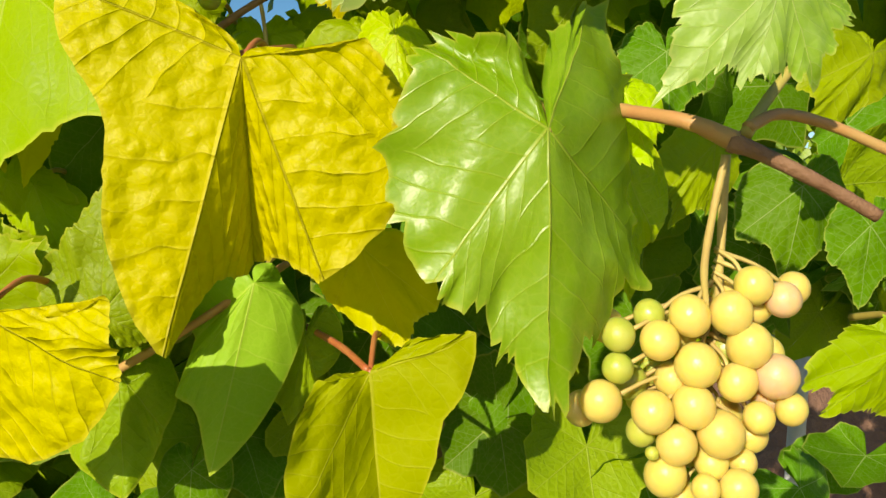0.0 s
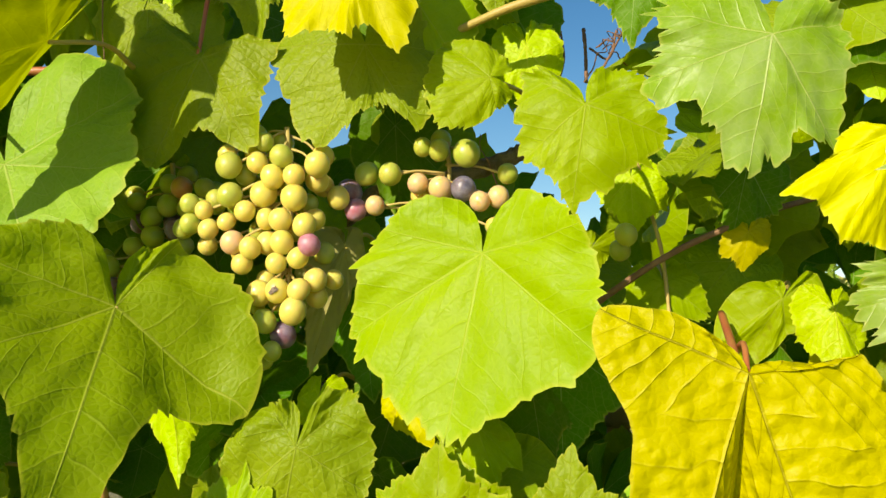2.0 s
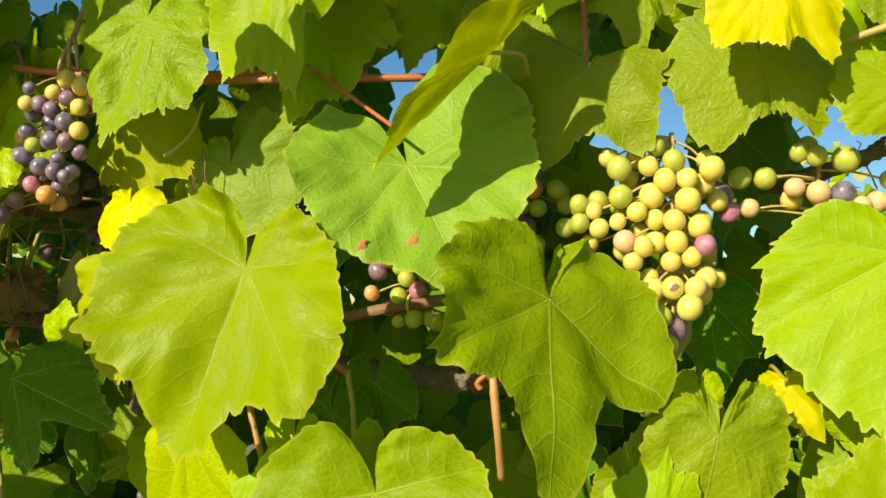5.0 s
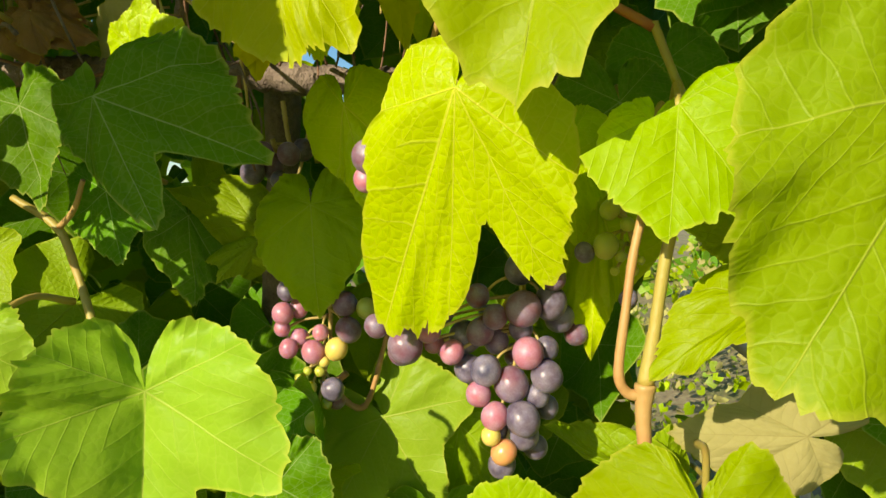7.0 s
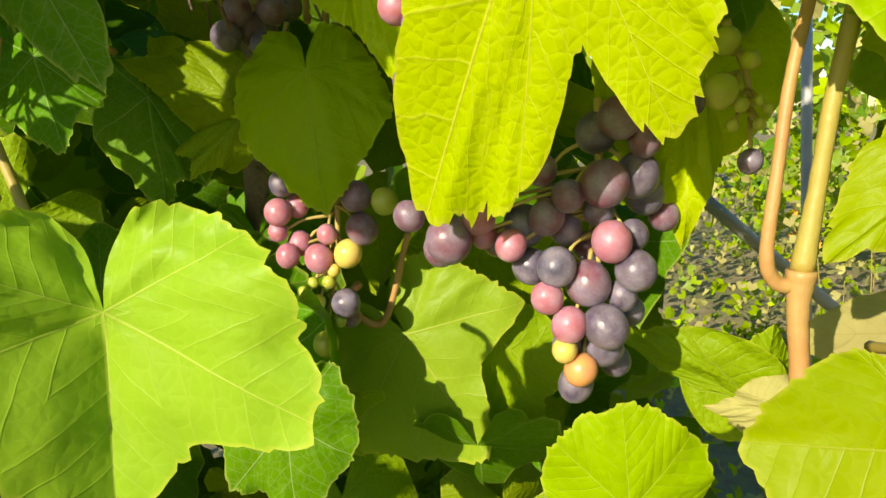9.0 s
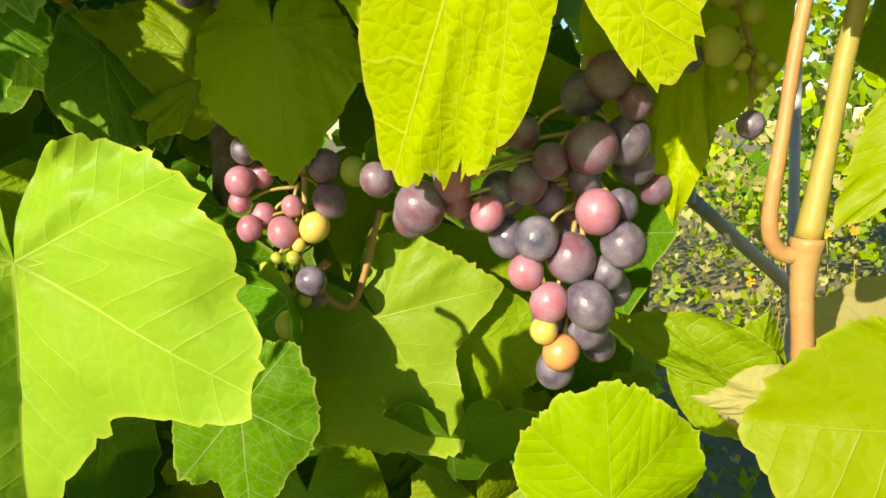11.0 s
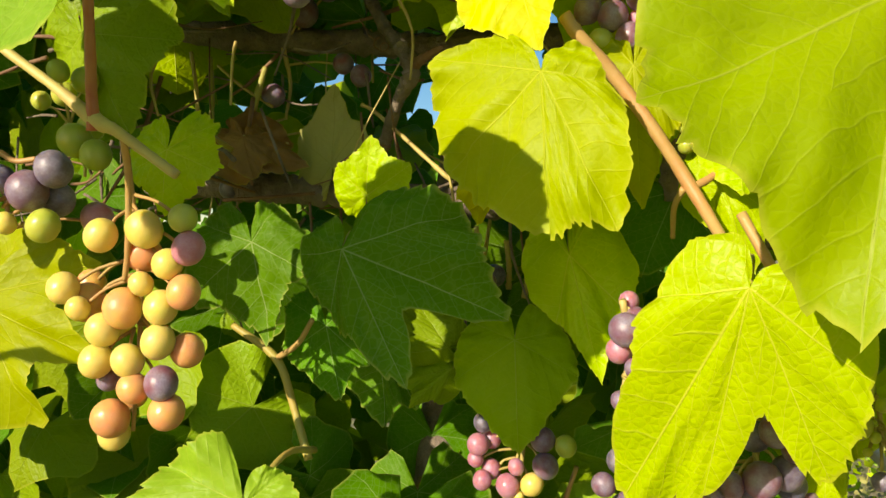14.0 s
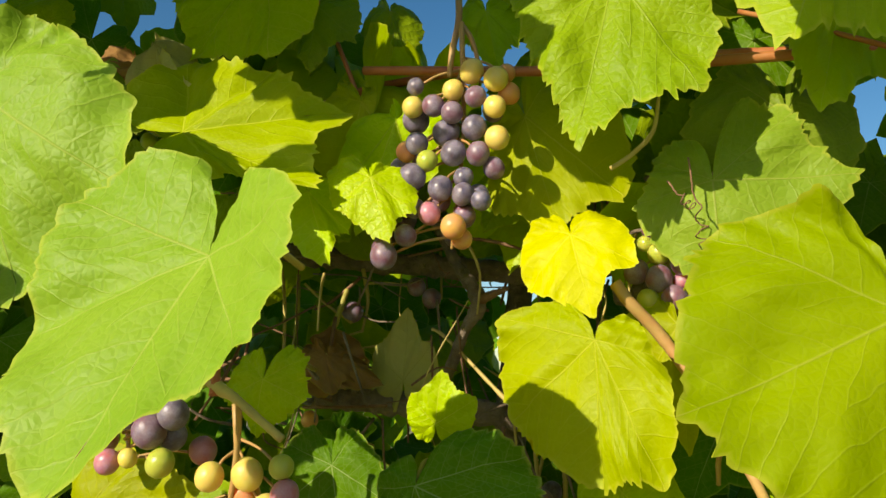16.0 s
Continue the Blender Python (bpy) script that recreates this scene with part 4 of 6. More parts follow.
leaf(low_shoot, (-0.514, 0.325, 1.347), (-0.522, 0.315, 1.319), (-0.559, 0.325, 1.350), (-0.481, 0.330, 1.347), "light", seed=74, bl=(-0.532, 0.325, 1.373), br=(-0.496, 0.330, 1.373), sl=(-0.522, 0.326, 1.368), sr=(-0.510, 0.327, 1.360), sinus=(.94,.92), waist=.98, teeth=.03)
leaf(low_shoot, (-0.449, 0.442, 1.343), (-0.513, 0.440, 1.343), (-0.485, 0.438, 1.322), (-0.479, 0.444, 1.358), "cream", seed=75, bl=(-0.440, 0.440, 1.321), br=(-0.419, 0.446, 1.361), sinus=(.93,.93), waist=.96, teeth=.02, wave=.005)
leaf(low_shoot, (-0.505, 0.470, 1.303), (-0.540, 0.470, 1.302), (-0.528, 0.470, 1.293), (-0.525, 0.470, 1.309), "cream", seed=76, sinus=(.85,.85), base=(.5,.5), teeth=.03)
leaf(low_shoot, (-0.512, 0.500, 1.294), (-0.578, 0.500, 1.327), (-0.546, 0.500, 1.302), (-0.547, 0.490, 1.329), "green", seed=77, sinus=(.95,.95), base=(.3,.3), teeth=.01)
leaf(low_shoot, (-0.510, 0.500, 1.294), (-0.506, 0.490, 1.333), (-0.496, 0.500, 1.312), (-0.518, 0.500, 1.315), "green", seed=78, sinus=(.9,.9), base=(.4,.4), teeth=.01)
leaf(low_shoot, (-0.683, 0.548, 1.318), (-0.641, 0.540, 1.247), (-0.724, 0.550, 1.248), (-0.618, 0.545, 1.334), "fresh", seed=79, bl=(-0.735, 0.550, 1.297), br=(-0.665, 0.552, 1.362), sinus=(.86,.58), waist=.9, teeth=.035)
leaf(low_shoot, (-0.634, 0.560, 1.311), (-0.611, 0.560, 1.245), (-0.646, 0.560, 1.258), (-0.601, 0.560, 1.278), "green", seed=80, teeth=.04)
leaf(low_shoot, (-0.759, 0.520, 1.450), (-0.813, 0.510, 1.471), (-0.792, 0.520, 1.443), (-0.782, 0.520, 1.479), "green", seed=81, sinus=(.8,.8), base=(.4,.4), teeth=.03)
leaf(low_shoot, (-0.808, 0.530, 1.454), (-0.801, 0.520, 1.395), (-0.844, 0.530, 1.435), (-0.782, 0.530, 1.406), "dark", seed=82, sinus=(.8,.8), base=(.6,.6), teeth=.03)
leaf(low_shoot, (-0.756, 0.520, 1.437), (-0.782, 0.510, 1.412), (-0.794, 0.520, 1.425), (-0.765, 0.520, 1.413), "green", seed=83, base=(.4,.4), teeth=.03)
leaf(low_shoot, (-0.545, 0.460, 1.460), (-0.549, 0.460, 1.372), (-0.567, 0.460, 1.408), (-0.532, 0.460, 1.410), "lime", seed=84, sinus=(.85,.85), teeth=.02)
leaf(right_shoot, (-0.528, 0.350, 1.483), (-0.539, 0.340, 1.454), (-0.548, 0.350, 1.473), (-0.515, 0.350, 1.467), "lime", seed=85, teeth=.04)
leaf(low_shoot, (-0.814, 0.450, 1.468), (-0.802, 0.440, 1.428), (-0.842, 0.450, 1.451), (-0.790, 0.450, 1.448), "dark", seed=86, teeth=.04)
leaf(low_shoot, (-0.723, 0.460, 1.302), (-0.724, 0.460, 1.244), (-0.753, 0.460, 1.268), (-0.695, 0.460, 1.283), "dark", seed=87, teeth=.04)
leaf(left_shoot, (-0.989, 0.460, 1.647), (-0.955, 0.460, 1.581), (-1.021, 0.470, 1.623), (-0.926, 0.460, 1.641), "green", seed=88, base=(.6,.9), teeth=.05)
leaf(left_shoot, (-0.899, 0.420, 1.566), (-0.905, 0.420, 1.529), (-0.929, 0.420, 1.552), (-0.869, 0.420, 1.553), "lime", seed=89, teeth=.06)
leaf(yellow_shoot, (-0.154, 0.450, 1.502), (-0.153, 0.440, 1.426), (-0.201, 0.450, 1.468), (-0.119, 0.450, 1.468), "green", seed=90, sinus=(.9,.9), teeth=.01)
leaf(yellow_shoot, (-0.119, 0.420, 1.442), (-0.114, 0.410, 1.377), (-0.150, 0.420, 1.404), (-0.097, 0.420, 1.412), "green", seed=91, sinus=(.9,.9), base=(.5,.5), teeth=.0)
leaf(yellow_shoot, (0.097, 0.520, 1.431), (0.096, 0.510, 1.363), (0.060, 0.520, 1.393), (0.135, 0.520, 1.393), "dark", seed=92, teeth=.03)
leaf(yellow_shoot, (-0.087, 0.440, 1.385), (-0.090, 0.440, 1.348), (-0.105, 0.440, 1.367), (-0.068, 0.440, 1.370), "dark", seed=93, sinus=(.9,.9), teeth=.0)
leaf(upper_shoot, (0.132, 0.370, 1.546), (0.134, 0.360, 1.487), (0.120, 0.370, 1.515), (0.147, 0.370, 1.515), "lime", seed=94, teeth=.03)
leaf(upper_shoot, (0.116, 0.315, 1.572), (0.127, 0.310, 1.544), (0.105, 0.315, 1.556), (0.134, 0.315, 1.559), "lime", seed=95, teeth=.09)
leaf(upper_shoot, (0.189, 0.410, 1.563), (0.165, 0.400, 1.518), (0.160, 0.400, 1.536), (0.189, 0.410, 1.527), "light", seed=96, teeth=.04)
leaf(upper_shoot, (0.228, 0.310, 1.475), (0.194, 0.300, 1.448), (0.183, 0.300, 1.459), (0.225, 0.310, 1.445), "light", seed=97, teeth=.07)
leaf(upper_shoot, (0.247, 0.370, 1.602), (0.217, 0.360, 1.567), (0.214, 0.360, 1.585), (0.249, 0.370, 1.579), "light", seed=99, sinus=(.9,.9), teeth=.03)
leaf(upper_shoot, (0.024, 0.400, 1.614), (0.028, 0.390, 1.573), (0.010, 0.400, 1.597), (0.038, 0.400, 1.595), "lime", seed=100, teeth=.06)
leaf(upper_shoot, (0.030, 0.420, 1.593), (0.031, 0.410, 1.570), (0.021, 0.420, 1.581), (0.040, 0.420, 1.581), "butter", seed=101, teeth=.04)
leaf(upper_shoot, (0.179, 0.460, 1.622), (0.180, 0.450, 1.579), (0.153, 0.460, 1.602), (0.206, 0.460, 1.603), "dark", seed=102, teeth=.04)
leaf(upper_shoot, (0.261, 0.460, 1.545), (0.250, 0.450, 1.489), (0.224, 0.460, 1.515), (0.288, 0.460, 1.515), "dark", seed=103, teeth=.03)
leaf(upper_shoot, (0.290, 0.440, 1.522), (0.288, 0.440, 1.474), (0.271, 0.440, 1.500), (0.310, 0.440, 1.497), "dark", seed=104, teeth=.03)
leaf(middle_shoot, (-0.261, 0.385, 1.525), (-0.272, 0.380, 1.445), (-0.302, 0.380, 1.487), (-0.220, 0.390, 1.500), "green", seed=105, base=(.6,.6), teeth=.05)
leaf(middle_shoot, (-0.361, 0.420, 1.558), (-0.348, 0.410, 1.489), (-0.379, 0.420, 1.529), (-0.340, 0.420, 1.528), "lime", seed=106, teeth=.05)
leaf(middle_shoot, (-0.269, 0.440, 1.547), (-0.269, 0.430, 1.514), (-0.284, 0.440, 1.535), (-0.255, 0.440, 1.537), "lime", seed=107, teeth=.05)
leaf(middle_shoot, (-0.586, 0.440, 1.731), (-0.588, 0.430, 1.630), (-0.638, 0.440, 1.683), (-0.565, 0.440, 1.683), "blue", seed=108, sinus=(.8,.8), teeth=.05)
leaf(middle_shoot, (-0.534, 0.450, 1.505), (-0.527, 0.450, 1.455), (-0.568, 0.450, 1.481), (-0.503, 0.450, 1.486), "dark", seed=109, teeth=.04)
leaf(right_shoot, (-0.559, 0.440, 1.486), (-0.555, 0.440, 1.432), (-0.580, 0.440, 1.461), (-0.541, 0.440, 1.460), "lime", seed=110, sinus=(.8,.8), teeth=.04)
leaf(right_shoot, (-0.730, 0.470, 1.553), (-0.730, 0.460, 1.530), (-0.742, 0.470, 1.544), (-0.719, 0.470, 1.544), "butter", seed=111, teeth=.03)
leaf(right_shoot, (-0.678, 0.460, 1.511), (-0.659, 0.450, 1.443), (-0.685, 0.460, 1.475), (-0.646, 0.460, 1.480), "lime", seed=112, sinus=(.8,.8), teeth=.03)
leaf(right_shoot, (-0.681, 0.430, 1.565), (-0.679, 0.420, 1.528), (-0.700, 0.430, 1.552), (-0.666, 0.430, 1.544), "lime", seed=113, teeth=.05)
leaf(right_shoot, (-0.733, 0.460, 1.548), (-0.735, 0.460, 1.535), (-0.743, 0.460, 1.542), (-0.723, 0.460, 1.541), "butter", seed=114, teeth=.05)
leaf(left_shoot, (-0.896, 0.500, 1.585), (-0.886, 0.490, 1.559), (-0.917, 0.500, 1.576), (-0.871, 0.500, 1.569), "dead", seed=115, wave=.03, teeth=.02)
leaf(left_shoot, (-1.164, 0.430, 1.844), (-1.090, 0.425, 1.800), (-1.154, 0.420, 1.798), (-1.115, 0.440, 1.850), "lime", seed=116, sinus=(.8,.8), teeth=.05)
leaf(left_shoot, (-0.926, 0.420, 1.860), (-0.980, 0.410, 1.786), (-1.001, 0.415, 1.840), (-0.916, 0.415, 1.785), "lime", seed=117, sinus=(.9,.86), base=(.7,.7), teeth=.03)
leaf(left_shoot, (-0.899, 0.450, 1.837), (-0.899, 0.440, 1.785), (-0.927, 0.450, 1.813), (-0.870, 0.450, 1.812), "green", seed=118, teeth=.05)
leaf(left_shoot, (-0.849, 0.470, 1.837), (-0.837, 0.460, 1.784), (-0.865, 0.470, 1.808), (-0.834, 0.470, 1.805), "green", seed=119, teeth=.05)
leaf(right_shoot, (-0.557, 0.420, 1.804), (-0.572, 0.405, 1.720), (-0.590, 0.412, 1.773), (-0.532, 0.415, 1.744), "light", seed=120, sinus=(.86,.84), base=(.7,.7), teeth=.06)
leaf(right_shoot, (-0.773, 0.460, 1.824), (-0.761, 0.450, 1.777), (-0.788, 0.460, 1.805), (-0.748, 0.460, 1.801), "light", seed=121, teeth=.05)
leaf(right_shoot, (-0.600, 0.470, 1.791), (-0.599, 0.460, 1.737), (-0.627, 0.470, 1.763), (-0.566, 0.470, 1.753), "dark", seed=122, teeth=.04)
leaf(left_shoot, (-1.043, 0.380, 1.759), (-0.943, 0.370, 1.717), (-0.987, 0.360, 1.722), (-1.014, 0.400, 1.769), "blue", seed=123, sinus=(.9,.9), teeth=.02)
leaf(left_shoot, (-0.996, 0.400, 1.793), (-0.955, 0.390, 1.731), (-0.978, 0.390, 1.738), (-0.968, 0.410, 1.778), "cream", seed=124, sinus=(.9,.9), base=(.3,.3), teeth=.02)
leaf(low_shoot, (-0.173, 0.380, 1.479), (-0.177, 0.380, 1.536), (-0.212, 0.380, 1.504), (-0.140, 0.380, 1.513), "light", seed=125, sinus=(.8,.8), teeth=.06)
leaf(low_shoot, (-0.302, 0.400, 1.472), (-0.295, 0.400, 1.539), (-0.327, 0.400, 1.500), (-0.277, 0.400, 1.511), "green", seed=126, teeth=.05)
leaf(low_shoot, (-0.099, 0.400, 1.474), (-0.104, 0.400, 1.523), (-0.123, 0.400, 1.501), (-0.086, 0.400, 1.507), "light", seed=127, teeth=.05)
leaf(low_shoot, (-0.478, 0.380, 1.451), (-0.482, 0.380, 1.516), (-0.515, 0.380, 1.487), (-0.448, 0.380, 1.494), "green", seed=128, teeth=.05)
leaf(low_shoot, (-0.120, 0.470, 1.588), (-0.115, 0.470, 1.510), (-0.157, 0.470, 1.549), (-0.073, 0.470, 1.556), "dark", seed=129, teeth=.03)
leaf(low_shoot, (-0.262, 0.500, 1.611), (-0.249, 0.490, 1.539), (-0.286, 0.500, 1.576), (-0.221, 0.500, 1.573), "dark", seed=130, teeth=.03)
leaf(low_shoot, (-0.268, 0.470, 1.646), (-0.281, 0.460, 1.559), (-0.287, 0.460, 1.609), (-0.263, 0.480, 1.619), "cream", seed=131, sinus=(.9,.9), base=(.3,.3), teeth=.02)
leaf(low_shoot, (-0.141, 0.470, 1.582), (-0.125, 0.460, 1.501), (-0.176, 0.470, 1.545), (-0.103, 0.470, 1.542), "dark", seed=132, teeth=.03)
leaf(low_shoot, (-0.509, 0.470, 1.528), (-0.500, 0.470, 1.481), (-0.538, 0.470, 1.503), (-0.474, 0.470, 1.505), "dark", seed=133, teeth=.03)
leaf(middle_shoot, (-0.371, 0.430, 1.850), (-0.386, 0.420, 1.803), (-0.428, 0.430, 1.833), (-0.352, 0.420, 1.815), "lime", seed=134, teeth=.06)
leaf(middle_shoot, (-0.325, 0.420, 1.850), (-0.314, 0.410, 1.770), (-0.361, 0.420, 1.811), (-0.299, 0.420, 1.803), "green", seed=135, teeth=.06)
leaf(middle_shoot, (-0.406, 0.430, 1.806), (-0.401, 0.420, 1.703), (-0.441, 0.430, 1.760), (-0.365, 0.430, 1.758), "green", seed=136, sinus=(.85,.85), teeth=.05)
leaf(middle_shoot, (-0.240, 0.440, 1.792), (-0.238, 0.440, 1.736), (-0.264, 0.440, 1.765), (-0.218, 0.440, 1.763), "dark", seed=137, teeth=.05)
leaf(middle_shoot, (-0.548, 0.420, 1.815), (-0.532, 0.420, 1.756), (-0.581, 0.420, 1.785), (-0.497, 0.420, 1.785), "light", seed=139, teeth=.06)
# two unseen leaves, added low on the left to shade the foliage behind
leaf(left_shoot, (-0.952, 0.280, 1.303), (-0.962, 0.280, 1.191), (-1.074, 0.290, 1.214), (-0.868, 0.280, 1.281), "green", seed=140, teeth=.05)
leaf(left_shoot, (-1.109, 0.280, 1.343), (-1.110, 0.280, 1.213), (-1.261, 0.290, 1.242), (-1.007, 0.280, 1.297), "green", seed=141, teeth=.05)
leaf(middle_shoot, (-0.212, 0.420, 1.796), (-0.207, 0.410, 1.716), (-0.234, 0.420, 1.756), (-0.186, 0.420, 1.759), "light", seed=142, sinus=(.8,.8), teeth=.06)
leaf(middle_shoot, (-0.245, 0.450, 1.808), (-0.243, 0.450, 1.737), (-0.274, 0.450, 1.772), (-0.221, 0.450, 1.770), "green", seed=143, teeth=.05)
leaf(middle_shoot, (-0.171, 0.430, 1.845), (-0.165, 0.430, 1.794), (-0.202, 0.430, 1.820), (-0.136, 0.430, 1.808), "green", seed=144, teeth=.06)
leaf(middle_shoot, (-0.080, 0.400, 1.819), (-0.083, 0.400, 1.759), (-0.107, 0.400, 1.787), (-0.052, 0.400, 1.777), "dark", seed=145, teeth=.06)
leaf(middle_shoot, (-0.148, 0.460, 1.782), (-0.141, 0.460, 1.728), (-0.163, 0.460, 1.755), (-0.130, 0.460, 1.758), "lime", seed=146, teeth=.06)
leaf(middle_shoot, (-0.223, 0.450, 1.847), (-0.195, 0.450, 1.785), (-0.241, 0.450, 1.807), (-0.181, 0.450, 1.819), "light", seed=147, teeth=.05)
leaf(upper_shoot, (0.092, 0.360, 1.698), (0.089, 0.350, 1.659), (0.068, 0.350, 1.676), (0.112, 0.360, 1.676), "dark", seed=148, teeth=.08)
leaf(upper_shoot, (-0.078, 0.470, 1.697), (-0.075, 0.470, 1.657), (-0.095, 0.470, 1.678), (-0.056, 0.470, 1.676), "lime", seed=149, teeth=.07)
# added leaf: its dark colour fills what is only a shaded gap
leaf(upper_shoot, (0.094, 0.420, 1.769), (0.094, 0.420, 1.712), (0.067, 0.420, 1.741), (0.122, 0.420, 1.741), "dark", seed=150, teeth=.06)
leaf(middle_shoot, (-0.197, 0.460, 1.841), (-0.188, 0.460, 1.772), (-0.223, 0.460, 1.806), (-0.155, 0.460, 1.802), "green", seed=151, teeth=.06)
leaf(middle_shoot, (-0.160, 0.480, 1.814), (-0.157, 0.480, 1.741), (-0.183, 0.480, 1.778), (-0.136, 0.480, 1.776), "dark", seed=152, teeth=.06)
leaf(middle_shoot, (-0.245, 0.500, 1.739), (-0.239, 0.500, 1.667), (-0.274, 0.500, 1.705), (-0.211, 0.500, 1.705), "dark", seed=153, teeth=.06)
leaf(upper_shoot, (0.103, 0.262, 1.646), (0.094, 0.256, 1.613), (0.063, 0.258, 1.616), (0.126, 0.262, 1.613), "sheeny", seed=160, bl=(0.066, 0.264, 1.675), br=(0.145, 0.270, 1.660), sl=(0.088, 0.266, 1.683), sr=(0.114, 0.268, 1.674), sinus=(.88,.8), waist=.84, teeth=.08)
leaf(left_shoot, (-1.049, 0.410, 1.788), (-0.999, 0.408, 1.778), (-1.019, 0.402, 1.765), (-1.026, 0.412, 1.793), "dead", seed=162, teeth=.09, wave=.04)
leaf(left_shoot, (-0.970, 0.388, 1.731), (-0.978, 0.380, 1.783), (-0.984, 0.384, 1.756), (-0.947, 0.376, 1.750), "cream", seed=163, base=(.4,.4), teeth=.02, wave=.03)
leaf(right_shoot, (-0.855, 0.445, 1.758), (-0.824, 0.435, 1.666), (-0.869, 0.440, 1.691), (-0.814, 0.440, 1.695), "chartreuse", seed=164, sinus=(.8,.8), teeth=.05)
leaf(right_shoot, (-0.646, 0.440, 1.608), (-0.641, 0.438, 1.535), (-0.666, 0.439, 1.572), (-0.623, 0.439, 1.579), "chartreuse", seed=165, base=(.6,.6), teeth=.04)

# ---------------------------------------------------------------- bunches
bunch_a = Bunch((0.150, 0.300, 1.547), (0.143, 0.302, 1.422), "golden wine grapes in a full ripe bunch", "pale")
bunch_a.berry(0.157, 0.290, 1.499, 0.0069, "gold")
bunch_a.berry(0.168, 0.290, 1.494, 0.0065, "blush")
bunch_a.berry(0.162, 0.299, 1.490, 0.0059, "gold")
bunch_a.berry(0.149, 0.290, 1.489, 0.0077, "gold")
bunch_a.berry(0.134, 0.290, 1.488, 0.0073, "gold")
bunch_a.berry(0.123, 0.290, 1.479, 0.0071, "gold")
bunch_a.berry(0.137, 0.290, 1.470, 0.0082, "gold")
bunch_a.berry(0.156, 0.290, 1.477, 0.0082, "gold")
bunch_a.berry(0.131, 0.299, 1.463, 0.0067, "gold")
bunch_a.berry(0.152, 0.290, 1.464, 0.0070, "gold")
bunch_a.berry(0.166, 0.290, 1.466, 0.0082, "blush")
bunch_a.berry(0.136, 0.290, 1.455, 0.0078, "gold")
bunch_a.berry(0.121, 0.290, 1.453, 0.0077, "gold")
bunch_a.berry(0.102, 0.290, 1.457, 0.0077, "gold")
bunch_a.berry(0.167, 0.299, 1.457, 0.0063, "blush")
bunch_a.berry(0.146, 0.290, 1.445, 0.0086, "gold")
bunch_a.berry(0.172, 0.290, 1.454, 0.0057, "gold")
bunch_a.berry(0.160, 0.290, 1.451, 0.0057, "gold")
bunch_a.berry(0.161, 0.299, 1.442, 0.0064, "gold")
bunch_a.berry(0.130, 0.290, 1.441, 0.0074, "gold")
bunch_a.berry(0.120, 0.299, 1.444, 0.0059, "green")
bunch_a.berry(0.145, 0.296, 1.433, 0.0063, "gold")
bunch_a.berry(0.128, 0.296, 1.428, 0.0079, "gold")
bunch_a.berry(0.153, 0.290, 1.425, 0.0070, "gold")
bunch_a.berry(0.141, 0.290, 1.425, 0.0053, "gold")
bunch_a.berry(0.136, 0.302, 1.418, 0.0064, "gold")
bunch_a.berry(0.122, 0.299, 1.487, 0.0059, "green")
bunch_a.berry(0.108, 0.290, 1.481, 0.0061, "green")
bunch_a.berry(0.108, 0.290, 1.469, 0.0057, "green")
bunch_a.berry(0.157, 0.296, 1.433, 0.0052, "gold")
bunch_a.berry(0.121, 0.290, 1.438, 0.0025, "green")
bunch_a.behind(14, 0.03, ['green', 'gold'], 0.0067).stalk()
bunch_b = Bunch((-0.295, 0.422, 1.718), (-0.289, 0.424, 1.579), "yellow-green grapes in a broad sunlit bunch", "pale")
bunch_b.berry(-0.284, 0.412, 1.685, 0.0070, "lemon")
bunch_b.berry(-0.269, 0.412, 1.692, 0.0080, "lemon")
bunch_b.berry(-0.273, 0.424, 1.684, 0.0075, "lemon")
bunch_b.berry(-0.283, 0.412, 1.671, 0.0084, "lemon")
bunch_b.berry(-0.309, 0.412, 1.693, 0.0067, "lemon")
bunch_b.berry(-0.293, 0.412, 1.697, 0.0074, "green")
bunch_b.berry(-0.328, 0.412, 1.691, 0.0083, "green")
bunch_b.berry(-0.322, 0.424, 1.687, 0.0069, "green")
bunch_b.berry(-0.298, 0.412, 1.684, 0.0074, "lemon")
bunch_b.berry(-0.306, 0.418, 1.674, 0.0086, "lemon")
bunch_b.berry(-0.326, 0.412, 1.672, 0.0079, "green")
bunch_b.berry(-0.291, 0.412, 1.657, 0.0073, "lemon")
bunch_b.berry(-0.303, 0.418, 1.658, 0.0067, "lemon")
bunch_b.berry(-0.315, 0.412, 1.662, 0.0067, "lemon")
bunch_b.berry(-0.343, 0.412, 1.662, 0.0057, "lemon")
bunch_b.berry(-0.327, 0.412, 1.655, 0.0056, "lemon")
bunch_b.berry(-0.339, 0.412, 1.650, 0.0064, "lemon")
bunch_b.berry(-0.322, 0.412, 1.642, 0.0075, "blush")
bunch_b.berry(-0.310, 0.412, 1.639, 0.0067, "lemon")
bunch_b.berry(-0.302, 0.421, 1.643, 0.0075, "lemon")
bunch_b.berry(-0.289, 0.412, 1.643, 0.0073, "lemon")
bunch_b.berry(-0.275, 0.412, 1.654, 0.0073, "lemon")
bunch_b.berry(-0.271, 0.412, 1.642, 0.0069, "rose")
bunch_b.berry(-0.279, 0.415, 1.634, 0.0066, "lemon")
bunch_b.berry(-0.292, 0.412, 1.630, 0.0066, "lemon")
bunch_b.berry(-0.290, 0.412, 1.613, 0.0073, "lemon")
bunch_b.berry(-0.276, 0.412, 1.614, 0.0069, "lemon")
bunch_b.berry(-0.269, 0.421, 1.621, 0.0073, "lemon")
bunch_b.berry(-0.271, 0.430, 1.611, 0.0071, "lemon")
